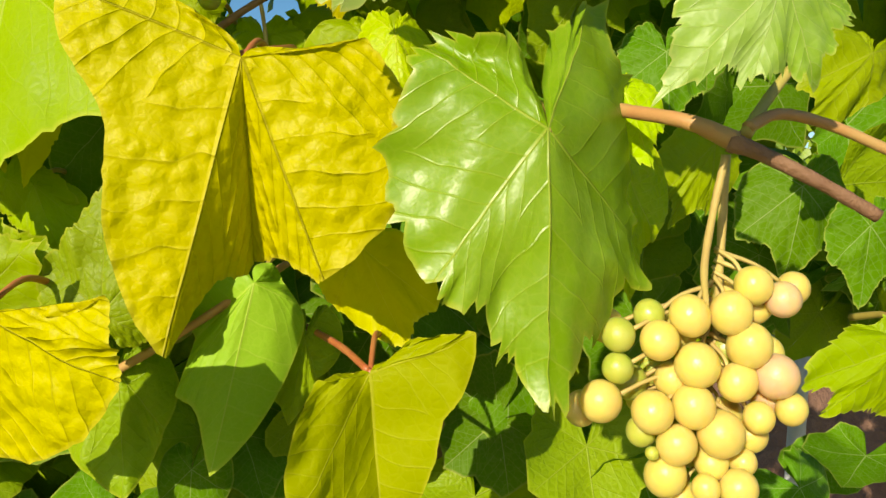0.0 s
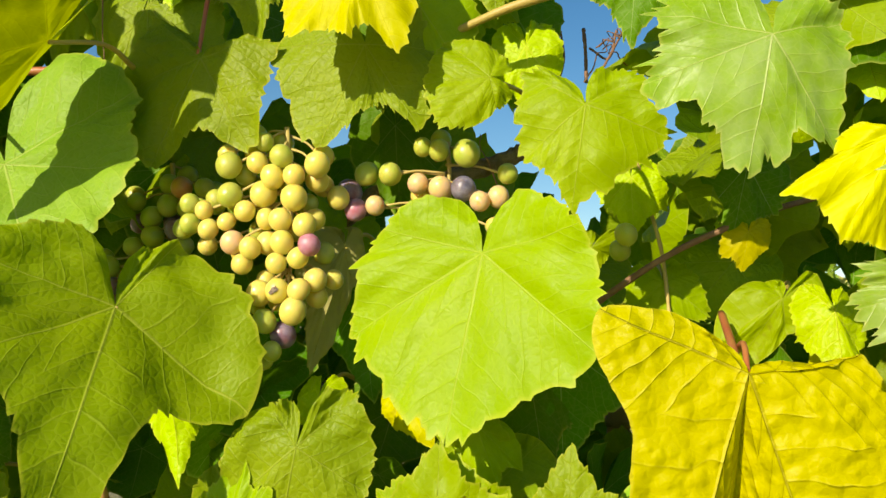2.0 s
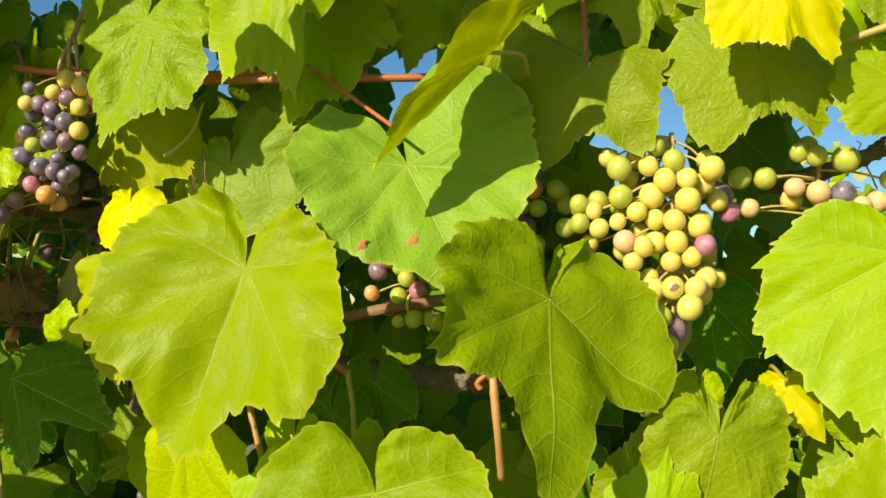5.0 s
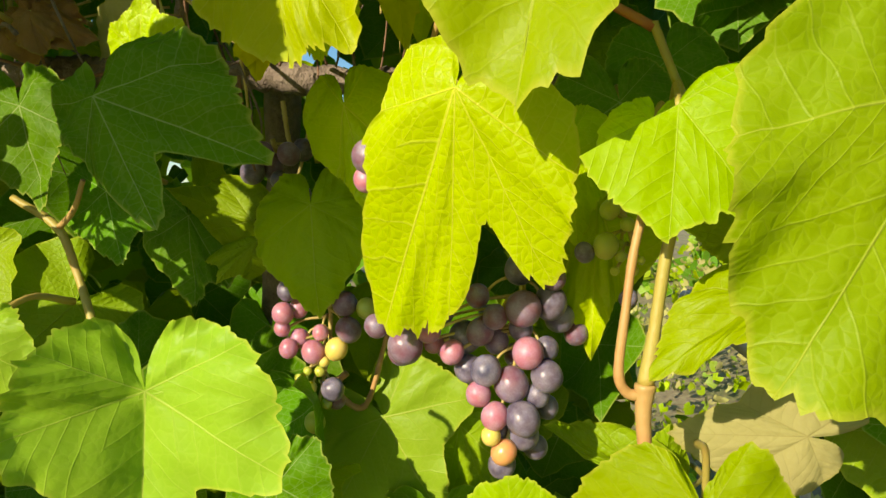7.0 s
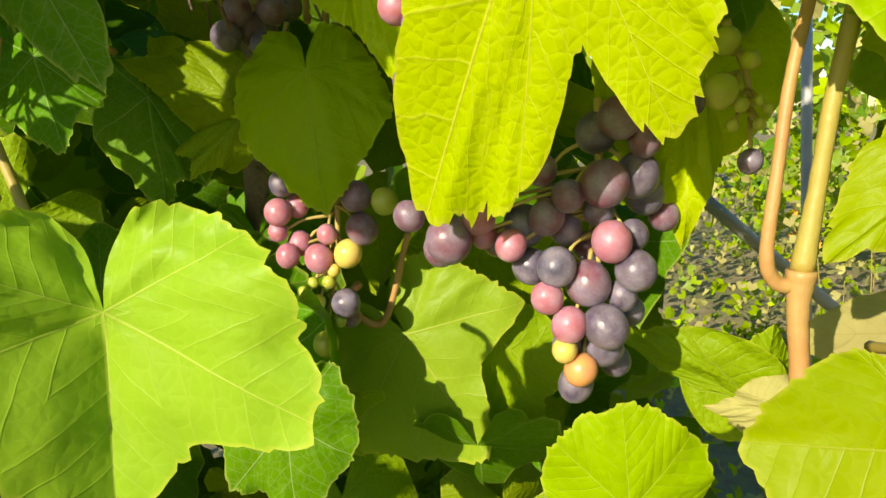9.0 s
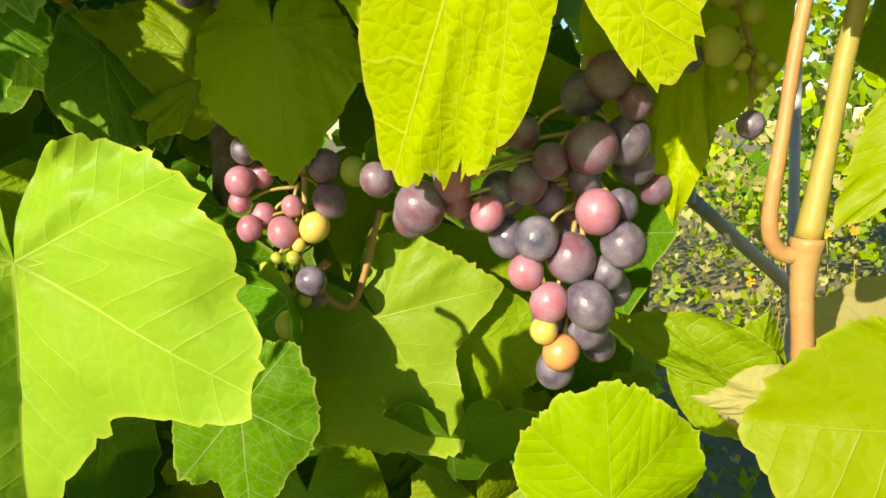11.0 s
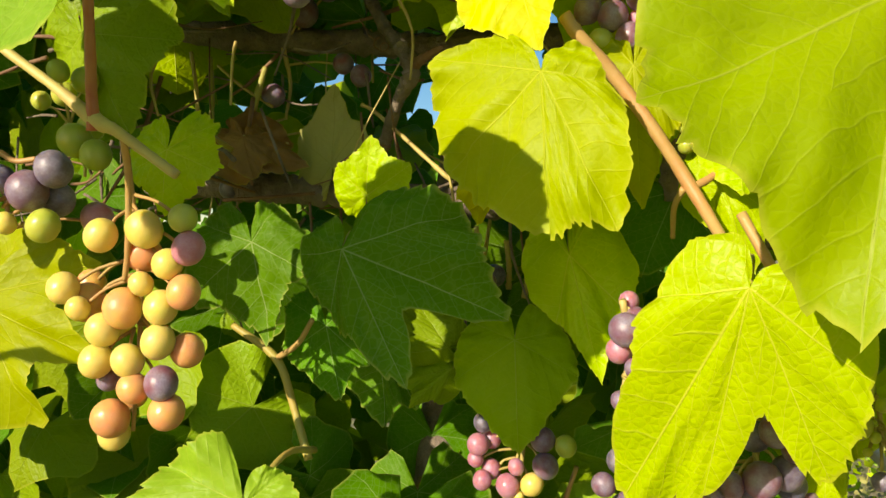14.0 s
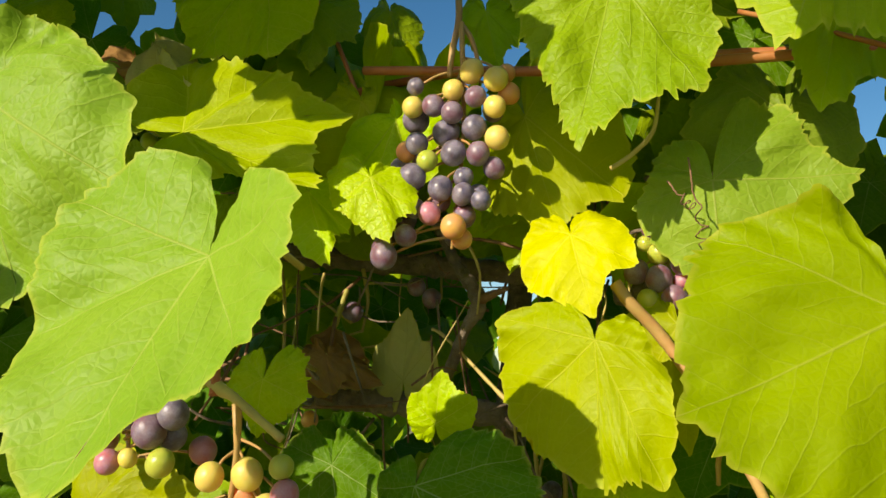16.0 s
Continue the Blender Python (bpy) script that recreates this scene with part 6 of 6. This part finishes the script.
# ---------------------------------------------------------------- the mass of foliage behind
def foliage(name, label, kinds, count, spot, size, lean, seed, rays=40, rings=3):
    """Many leaves joined into one: spot(rng) gives a place or None; lean is the spread of their tilt."""
    rng = random.Random(seed)
    verts, faces, uv, slots, rims = [], [], [], [], []
    made = 0
    while made < count:
        p = spot(rng)
        if p is None:
            continue
        made += 1
        p = Vector(p)
        turn = Euler((rng.gauss(0.15, lean), rng.gauss(0, lean), rng.gauss(0.25, lean))).to_matrix()
        n = rng.uniform(*size)
        side = n * rng.uniform(0.75, 1.0)
        tip = p + turn @ Vector((rng.uniform(-0.3, 0.3) * n, 0, -n))
        a = p + turn @ Vector((-side, rng.uniform(-0.2, 0.3) * n, -0.35 * n))
        b = p + turn @ Vector((side, rng.uniform(-0.2, 0.3) * n, -0.35 * n))
        s1, s2 = rng.uniform(0.62, 0.84), rng.uniform(0.62, 0.84)
        v, f, u, rim = blade(p, tip, a, b, sinus=(s1, s2), base=(rng.uniform(0.6, 0.8), rng.uniform(0.6, 0.8)), gap=8, teeth=0.06, cup=rng.uniform(-0.02, 0.02), wave=0.016, seed=made + seed, rays=rays, rings=rings)
        k = len(verts)
        verts += [tuple(q + p) for q in v]
        faces += [tuple(i + k for i in one) for one in f]
        uv += u
        rims += rim
        slots += [rng.randrange(len(kinds))] * len(f)
    me = bpy.data.meshes.new(name)
    me.from_pydata(verts, [], faces)
    for kind in kinds:
        me.materials.append(LEAF[kind])
    me.polygons.foreach_set("material_index", slots)
    me.polygons.foreach_set("use_smooth", [True] * len(faces))
    layer = me.uv_layers.new(name="vein")
    layer.data.foreach_set("uv", uv)
    me.attributes.new("rim", "FLOAT", "POINT").data.foreach_set("value", rims)
    ob = new(name, me)
    return tagged(ob, label, "foliage", kind="stuff")


def top_of_row(x):
    """How high the dense part of the row reaches: lower where sky shows over the pale grapes."""
    dips = 0.085 * math.exp(-(((x + 0.28) / 0.045) ** 2)) + 0.06 * math.exp(-(((x + 0.13) / 0.06) ** 2))
    return 1.765 - dips + 0.07 / (1 + math.exp((x + 0.60) * 18)) + 0.015 * math.sin(x * 17)


def inner(rng):
    x, y, z = rng.uniform(-2.0, 0.95), rng.uniform(0.50, 0.95), rng.uniform(0.70, 1.90)
    far = y - 0.14
    if -0.64 + 0.18 * far < x < -0.57 + 0.56 * far and 1.02 < z < 1.44 + 0.18 * far:
        return None  # the gap beside the forked cane
    if x > 0.10 + 0.25 * far and z < 1.50 - 0.1 * far and rng.random() < 0.92:
        return None
    if -1.10 < x < -0.68 and 1.50 < z < 1.72 and y < 0.70:
        return None  # the hollow round the old trunk
    if z > top_of_row(x):
        return None
    return x, y, z


SKY_GAPS = ((-0.20, -0.09, 1.66, 1.95), (-0.33, -0.25, 1.66, 1.78), (-0.87, -0.80, 1.80, 1.90), (-0.60, -0.52, 1.73, 1.80))


def crown(rng):
    x, y, z = rng.uniform(-1.9, 0.8), rng.uniform(0.46, 0.66), rng.uniform(1.68, 1.90)
    for x0, x1, z0, z1 in SKY_GAPS:
        if x0 - 0.03 < x < x1 + 0.03 and z0 < z < z1 + 0.05:
            return None
    if noise.noise(Vector((x * 5.0, z * 6.0, 3.3))) < (-0.5 if x < -0.3 else -0.15):
        return None
    return x, y, z


def below(rng):
    x, y, z = rng.uniform(-1.4, 0.3), rng.uniform(0.36, 0.50), rng.uniform(0.85, 1.24)
    return (x, y, z) if not -0.58 < x < -0.33 else None


def skirt(rng):
    x, y, z = rng.uniform(-0.40, 0.20), rng.uniform(0.47, 0.62), rng.uniform(1.10, 1.50)
    return (x, y, z) if not (0.02 < x < 0.09 and z < 1.44) else None


def far_row(rng):
    x = rng.uniform(-22, 22)
    z = 4.2 * rng.random() ** 1.2
    return (x, rng.uniform(13, 17), z) if z < 3.0 + 1.2 * noise.noise(Vector((x * 0.4, 0, 0))) else None


def unseen_left(rng):
    """Unseen leaves on the near side, beyond the bunches, added to shade the row."""
    y, z = rng.uniform(0.14, 0.48), rng.uniform(1.20, 1.95)
    near = -0.76 - (y + 0.02) * 1.13
    if y < 0.36 and -0.46 * (0.36 - y) + z > 1.34 and rng.random() < 0.8:
        return None  # sunlight reaches the ripening bunches here
    return near - 1.0 * rng.random() ** 1.8, y, z


def unseen_top(rng):
    """Unseen leaves above the row, leaning out over the path side, added for shade."""
    x, y = rng.uniform(-1.5, -0.42), rng.uniform(0.18, 0.52)
    if -0.80 < x < -0.62 and y < 0.36:
        return None  # open above the blue-black bunch
    return x, y, 1.705 + y * 0.42 + 0.30 * rng.random()


foliage("vine_foliage", "unseen near leaves added to shade the vine row", ("light", "green", "lime", "blue"), 170, unseen_left, (0.045, 0.075), 0.45, 4100)
foliage("vine_foliage", "unseen high leaves added to shade the vine row", ("light", "green", "green", "dark"), 195, unseen_top, (0.045, 0.07), 0.5, 4700)
# mostly the darkened green, so leaf colour carries part of the row's shade
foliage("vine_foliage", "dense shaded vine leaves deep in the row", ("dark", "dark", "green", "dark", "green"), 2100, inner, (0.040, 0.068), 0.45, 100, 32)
foliage("vine_foliage", "vine leaves at the top of the row against the sky", ("green", "light", "green", "dark", "lime", "green"), 560, crown, (0.035, 0.06), 0.6, 900)
foliage("vine_foliage", "low vine leaves under the grapes", ("light", "green", "lime"), 110, below, (0.045, 0.065), 0.4, 2300)
foliage("vine_foliage", "smooth shaded leaves of the climber under the yellow leaves", ("dark", "green", "dark"), 170, skirt, (0.04, 0.07), 0.4, 3300)


def next_row(rng):
    x, y, z = rng.uniform(-3.2, 0.2), rng.uniform(1.05, 1.45), rng.uniform(0.2, 1.74)
    return (x, y, z) if x < -0.68 + 0.18 * (y - 0.14) or z < 0.5 else None


foliage("vine_foliage", "the next row of vines behind", ("green", "dark", "light"), 900, next_row, (0.06, 0.10), 0.5, 6100, 16, 2)
foliage("distant_trees", "far row of green garden trees", ("dark", "green", "dark"), 900, far_row, (0.25, 0.55), 0.9, 5000, 12, 1)

# ---------------------------------------------------------------- garden behind
def mound(name, x0, x1, y0, y1, height, material, label, category, seed, step=0.06):
    """A heap or sheet of earth or cloth lying on the ground, uneven, falling to the ground at its rim."""
    nx, ny = int((x1 - x0) / step), int((y1 - y0) / step)
    verts, faces = [], []
    for j in range(ny + 1):
        for i in range(nx + 1):
            u, v = i / nx, j / ny
            rim = min(1.0, 5 * min(u, 1 - u, v, 1 - v))
            x, y = x0 + (x1 - x0) * u, y0 + (y1 - y0) * v
            z = height * rim * (0.8 + 0.35 * noise.noise(Vector((x * 2.5, y * 2.5, seed))) + 0.12 * noise.noise(Vector((x * 11, y * 11, seed))))
            verts.append(Vector((x - x0, y - y0, max(0.0, z))))
    for j in range(ny):
        for i in range(nx):
            a = j * (nx + 1) + i
            faces.append((a, a + 1, a + nx + 2, a + nx + 1))
    ob = mesh_part(name, verts, faces, material)
    ob.location = (x0, y0, 0.004)
    return tagged(ob, label, category)


EARTH = plain_material("red_brown_earth", (0.17, 0.085, 0.055), (0.24, 0.14, 0.09), 6, 0.95, 30, 1.0, 0.03)
NET = plain_material("dark_ground_cloth", (0.016, 0.032, 0.036), (0.035, 0.055, 0.060), 9, 0.7, 60, 0.6, 0.01)
STEEL = plain_material("painted_steel", (0.62, 0.62, 0.60), (0.48, 0.47, 0.44), 7, 0.45, 40, 0.1, 0.002)
WOOD = plain_material("weathered_wood", (0.40, 0.24, 0.12), (0.30, 0.19, 0.11), 14, 0.8, 90, 0.6, 0.004)
PETAL = plain_material("orange_petal", (0.75, 0.26, 0.01), (0.80, 0.40, 0.02), 20, 0.6, 60, 0.2, 0.002)

mound("earth_bank", 0.75, 4.2, 2.6, 3.8, 1.25, EARTH, "red-brown bank of bare garden earth", "earth bank", 1.5)
mound("ground_cloth", -1.8, 0.1, 1.5, 2.3, 0.05, NET, "dark blue-green cloth spread on the soil", "ground cloth", 4.2)


def post(name, foot, top, radius, material, label, category, sides=14):
    """A round post with a cap, standing on the ground."""
    ob = thing(name, foot, label, category)
    f, t = Vector(foot), Vector(top)
    v, q = tube([f, f.lerp(t, 0.5) + Vector((0.003, 0, 0)), t], [radius, radius * 0.97, radius * 0.94], sides, 6, 0.015, 5)
    mesh_part("shaft", [p - f for p in v], q, material, ob)
    v, q = tube([t - Vector((0, 0, 0.01)), t + Vector((0, 0, 0.006)), t + Vector((0, 0, 0.014))], [radius * 1.08, radius * 1.08, radius * 0.6], sides, 3)
    mesh_part("cap", [p - f for p in v], q, material, ob)
    return ob


post("garden_pole", (0.06, 1.75, 0), (0.10, 1.75, 1.66), 0.011, STEEL, "thin pale grey steel pole in the garden", "pole")
post("garden_rail", (0.30, 1.70, 0.70), (-0.40, 1.22, 1.32), 0.010, STEEL, "leaning pale grey rail between the garden plants", "rail")
post("garden_pole", (-0.09, 1.75, 0), (-0.10, 1.75, 1.62), 0.011, STEEL, "slim white pole behind the forked cane", "pole")
post("garden_pole", (0.34, 1.95, 0), (0.36, 1.95, 1.32), 0.012, STEEL, "short grey steel pole beside the bank", "pole")
post("garden_pole", (0.66, 1.35, 0), (0.72, 1.35, 1.33), 0.016, STEEL, "white painted pole behind the grapes", "pole")
post("wooden_post", (0.045, 0.66, 0), (0.055, 0.66, 1.40), 0.020, WOOD, "round weathered wooden vine post", "post")
post("wooden_post", (-0.075, 0.70, 0), (-0.075, 0.70, 1.52), 0.011, WOOD, "slim pale wooden stake", "stake")


def blooms(x0, x1, y0, y1, count, seed):
    """Low flowers: five-petalled heads on thin stems."""
    rng = random.Random(seed)
    pieces, stems = [], []
    for _ in range(count):
        c = Vector((rng.uniform(x0, x1), rng.uniform(y0, y1), rng.uniform(0.25, 0.75)))
        foot = Vector((c.x, c.y, 0))
        stems.append(tube([foot, foot.lerp(c, 0.5) + Vector((0.02, 0, 0)), c], [0.004, 0.003], 5, 3))
        v, f = [c], []
        n = 15
        for k in range(n):
            a = 2 * math.pi * k / n
            r = rng.uniform(0.025, 0.04) * (1.0 if k % 3 else 0.55)
            v.append(c + Vector((math.cos(a) * r, -0.01, math.sin(a) * r)))
        for k in range(n):
            f.append((0, 1 + k, 1 + (k + 1) % n))
        pieces.append((v, f))
    v, f = joined(pieces)
    mesh_part("marigold_flowers", v, f, PETAL, smooth=False)["kind"] = "stuff"
    tagged(bpy.context.scene.objects["marigold_flowers"], "orange flower heads scattered in the garden bed", "flowers")
    v, f = joined(stems)
    ob = mesh_part("marigold_stems", v, f, CANE["green"])
    tagged(ob, "thin green stems under the orange flowers", "stems", kind="stuff")


blooms(0.5, 2.6, 4.4, 6.2, 22, 11)


def herbs(rng):
    return rng.uniform(-0.6, 3.2), rng.uniform(2.6, 5.4), rng.uniform(0.08, 0.55) * rng.random()


def shrubs(rng):
    x, y = rng.uniform(-0.6, 5.0), rng.uniform(4.8, 8.0)
    top = 1.30 + 0.7 * noise.noise(Vector((x * 1.3, y, 0.5)))
    return x, y, top * rng.random() ** 0.7


def fruit_trees(rng):
    x, y = rng.uniform(1.0, 8.5), rng.uniform(6.5, 9.5)
    top = 3.3 + 1.1 * noise.noise(Vector((x * 0.9, y * 0.5, 2.5)))
    return x, y, 0.3 + (top - 0.3) * rng.random() ** 0.8


foliage("garden_shrubs", "sunlit yellow-green shrubs across the garden", ("cream", "light", "cream", "light", "sheeny"), 3600, shrubs, (0.025, 0.055), 1.0, 8800, 10, 1)
foliage("garden_trees", "sunlit yellow-green trees beyond the garden bed", ("lime", "cream", "light", "sheeny", "blue"), 3200, fruit_trees, (0.07, 0.14), 1.0, 9900, 10, 1)
foliage("garden_plants", "low green plants in the garden bed", ("cream", "light", "cream", "green", "lime"), 1900, herbs, (0.02, 0.05), 1.0, 7000, 10, 1)

# ---------------------------------------------------------------- old wood of the vine
old_vine = thing("grapevine_trunk", (-0.85, 0.60, 0.0), "old grapevine trunk with shaggy dark bark", "vine trunk")


def old_wood(points, radii, kind, name, seed):
    v, f = tube(points, radii, 14, 12, 0.22, seed)
    o = Vector((-0.85, 0.60, 0.0))
    return mesh_part(name, [q - o for q in v], f, CANE[kind], old_vine)


old_wood([(-1.098, 0.570, 1.684), (-0.990, 0.560, 1.676), (-0.909, 0.560, 1.666), (-0.841, 0.565, 1.662), (-0.776, 0.570, 1.658), (-0.689, 0.580, 1.665)], [.010,.0095,.009,.0085,.009,.008], "bark", "arm", 3)
old_wood([(-1.006, 0.560, 1.559), (-0.926, 0.550, 1.556), (-0.884, 0.545, 1.554), (-0.830, 0.550, 1.550), (-0.769, 0.555, 1.547), (-0.688, 0.570, 1.542), (-0.610, 0.580, 1.546)], [.009,.010,.010,.009,.009,.009,.008], "bark", "arm", 4)
old_wood([(-0.597, 0.570, 1.531), (-0.526, 0.560, 1.528), (-0.461, 0.560, 1.530), (-0.399, 0.560, 1.531), (-0.302, 0.580, 1.534)], [.010,.011,.011,.010,.010], "bark", "arm", 5)
old_wood([(-0.827, 0.530, 1.695), (-0.806, 0.520, 1.659), (-0.781, 0.500, 1.627), (-0.793, 0.510, 1.606), (-0.810, 0.530, 1.575)], [.004,.004,.0055,.004,.004], "bark", "spur", 6)
old_wood([(-0.781, 0.500, 1.627), (-0.769, 0.490, 1.630), (-0.756, 0.480, 1.633)], [.004,.0025,.0015], "brown", "spur", 7)
old_wood([(-0.961, 0.540, 1.654), (-0.956, 0.540, 1.626), (-0.953, 0.540, 1.586)], [.0014,.0014,.0012], "pale", "dry_stem", 8)
old_wood([(-0.951, 0.550, 1.652), (-0.949, 0.550, 1.618), (-0.950, 0.550, 1.592)], [.0018,.0018,.0015], "green", "dry_stem", 9)
old_wood([(-0.909, 0.530, 1.594), (-0.903, 0.530, 1.615), (-0.896, 0.530, 1.638)], [.0022,.0022,.002], "green", "dry_stem", 10)
old_wood([(-0.939, 0.540, 1.643), (-0.919, 0.540, 1.627), (-0.895, 0.540, 1.612)], [.001,.001,.001], "pale", "dry_stem", 11)
old_wood([(-0.821, 0.520, 1.608), (-0.808, 0.520, 1.600), (-0.755, 0.500, 1.556)], [.0012,.0012,.0014], "pale", "dry_stem", 12)
old_wood([(-0.927, 0.530, 1.545), (-0.892, 0.530, 1.547), (-0.857, 0.530, 1.550)], [.0012,.0012,.0012], "brown", "dry_stem", 13)
old_wood([(-0.075, 0.470, 1.708), (-0.067, 0.480, 1.684), (-0.057, 0.478, 1.648), (-0.051, 0.475, 1.601)], [.0012,.0012,.0012,.001], "pale", "dry_stem", 14)
old_wood([(-0.129, 0.520, 1.814), (-0.126, 0.520, 1.793), (-0.131, 0.530, 1.775)], [.0008,.0008,.0008], "brown", "dry_stem", 15)
old_wood([(-0.108, 0.520, 1.801), (-0.094, 0.520, 1.793), (-0.089, 0.520, 1.814)], [.0008,.0008,.0008], "brown", "dry_stem", 16)
old_wood([(-0.112, 0.500, 1.808), (-0.110, 0.500, 1.790), (-0.109, 0.500, 1.769)], [.0012,.0012,.0012], "brown", "dry_stem", 17)
old_wood([(-0.101, 0.500, 1.773), (-0.087, 0.500, 1.801), (-0.080, 0.500, 1.817)], [.0008,.0008,.0008], "brown", "dry_stem", 18)
old_wood([(-0.154, 0.490, 1.760), (-0.137, 0.480, 1.758), (-0.122, 0.470, 1.757)], [.003,.003,.003], "pale", "dry_stem", 19)
old_wood([(-0.310, 0.600, 1.656), (-0.272, 0.540, 1.693), (-0.209, 0.530, 1.706), (-0.160, 0.520, 1.721), (-0.133, 0.510, 1.737)], [.008,.007,.007,.006,.006], "bark", "arm", 20)
old_wood([(-0.690, 0.550, 1.641), (-0.637, 0.540, 1.637), (-0.623, 0.540, 1.595), (-0.617, 0.550, 1.548)], [.012,.011,.011,.010], "bark", "arm", 21)
old_wood([(-0.607, 0.500, 1.590), (-0.576, 0.490, 1.582), (-0.536, 0.480, 1.577)], [.006,.0055,.005], "brown", "arm", 22)
old_wood([(-0.677, 0.540, 1.375), (-0.695, 0.545, 1.326), (-0.714, 0.540, 1.339), (-0.705, 0.540, 1.349)], [.0015,.0018,.002,.002], "orange", "dry_stem", 23)
old_wood([(-0.748, 0.550, 1.529), (-0.745, 0.550, 1.506), (-0.741, 0.550, 1.487)], [.0015,.0015,.0015], "pale", "dry_stem", 24)
old_wood([(-0.727, 0.550, 1.520), (-0.725, 0.550, 1.502), (-0.725, 0.550, 1.487)], [.0018,.0018,.0018], "green", "dry_stem", 25)
old_wood([(-0.710, 0.540, 1.518), (-0.711, 0.540, 1.500), (-0.713, 0.540, 1.482)], [.0018,.0018,.0018], "green", "dry_stem", 26)
old_wood([(-0.78, 0.64, 1.70), (-0.80, 0.66, 1.35), (-0.84, 0.64, 0.8), (-0.85, 0.60, 0.0)], [0.011, 0.015, 0.018, 0.024], "bark", "trunk", 40)


def dry_twigs(count, x0, x1, y0, y1, z0, z1, seed):
    """A tangle of thin dead stems and bark strips among the old arms."""
    rng = random.Random(seed)
    pieces = []
    for _ in range(count):
        a = Vector((rng.uniform(x0, x1), rng.uniform(y0, y1), rng.uniform(z0, z1)))
        steep = rng.random() < 0.45
        way = Vector((rng.uniform(-1, 1), rng.uniform(-0.3, 0.3), rng.uniform(-0.25, 0.25)))
        if steep:
            way = Vector((rng.uniform(-0.35, 0.35), rng.uniform(-0.3, 0.3), -1))
        way = way.normalized() * rng.uniform(0.03, 0.10)
        bow = Vector((rng.uniform(-1, 1), rng.uniform(-1, 1), rng.uniform(-1, 1))) * 0.008
        r = rng.uniform(0.0005, 0.0016)
        pieces.append(tube([a, a + way * 0.5 + bow, a + way], [r, r * 0.9, r * 0.6], 5, 3, 0.2, rng.randrange(999)))
    return joined(pieces)


for kind, count, seed in (("brown", 70, 5), ("bark", 70, 6), ("pale", 26, 7)):
    v, f = dry_twigs(count, -1.08, -0.66, 0.47, 0.62, 1.53, 1.72, seed)
    tagged(mesh_part("dry_twigs", v, f, CANE[kind]), "tangle of thin dead stems round the old vine arms", "twigs", kind="stuff")


# ---------------------------------------------------------------- tendrils, a tie, a blemish
def tendril(shoot, start, end, turns, radius, seed, kind="brown"):
    """A thin tendril that winds up towards its end."""
    a, c = Vector(start), Vector(end)
    rng = random.Random(seed)
    way = c - a
    side = way.orthogonal().normalized()
    up = way.normalized().cross(side)
    line = []
    n = 10 * turns + 6
    for i in range(n):
        t = i / (n - 1)
        w = 2 * math.pi * turns * t * t
        r = radius * 0.7 * t * rng.uniform(0.6, 1.4)
        line.append(a + way * (t ** 0.7) + side * (r * math.cos(w)) + up * (r * math.sin(w)))
    v, f = tube(line, [0.0006, 0.0004, 0.0003], 5, 2)
    return mesh_part("tendril", [q - a for q in v], f, CANE[kind], shoot, at=a)


tendril(right_shoot, (-0.640, 0.410, 1.698), (-0.631, 0.405, 1.643), 4, .006, 0)
tendril(right_shoot, (-0.651, 0.410, 1.685), (-0.638, 0.400, 1.667), 3, .005, 1)
tendril(middle_shoot, (-0.110, 0.480, 1.763), (-0.091, 0.470, 1.794), 3, .008, 2)
tendril(middle_shoot, (-0.082, 0.480, 1.774), (-0.099, 0.470, 1.787), 3, .006, 3)
tendril(right_shoot, (-0.823, 0.520, 1.664), (-0.799, 0.500, 1.637), 2, .006, 4)
tendril(middle_shoot, (-0.103, 0.500, 1.794), (-0.085, 0.500, 1.804), 3, .006, 5)
tendril(middle_shoot, (-0.422, 0.400, 1.824), (-0.428, 0.420, 1.744), 1, .002, 6)
tendril(middle_shoot, (-0.162, 0.450, 1.688), (-0.176, 0.450, 1.720), 1, .004, 7)
TIE = (-0.480, 0.450, 1.592)
BLEMISH = Vector((-0.2895, 0.4048, 1.6130))
ring = []
for i in range(13):
    w = 2 * math.pi * i / 12
    ring.append((TIE[0] + 0.001, TIE[1] + 0.0062 * math.cos(w), TIE[2] + 0.0062 * math.sin(w)))
tv, tf = tube(ring, [0.0012, 0.0012], 6, 2)
knot = mesh_part("vine_tie", [q - Vector(TIE) for q in tv], tf, CANE["tie"])
knot.location = TIE
tagged(knot, "pale yellow tie round a brown cane", "tie")
patch("rot_spot", BLEMISH, (0.1, -1, 0), 0.0022, CANE["bark"], bunch_b.ob, bunch_b.top, 5)
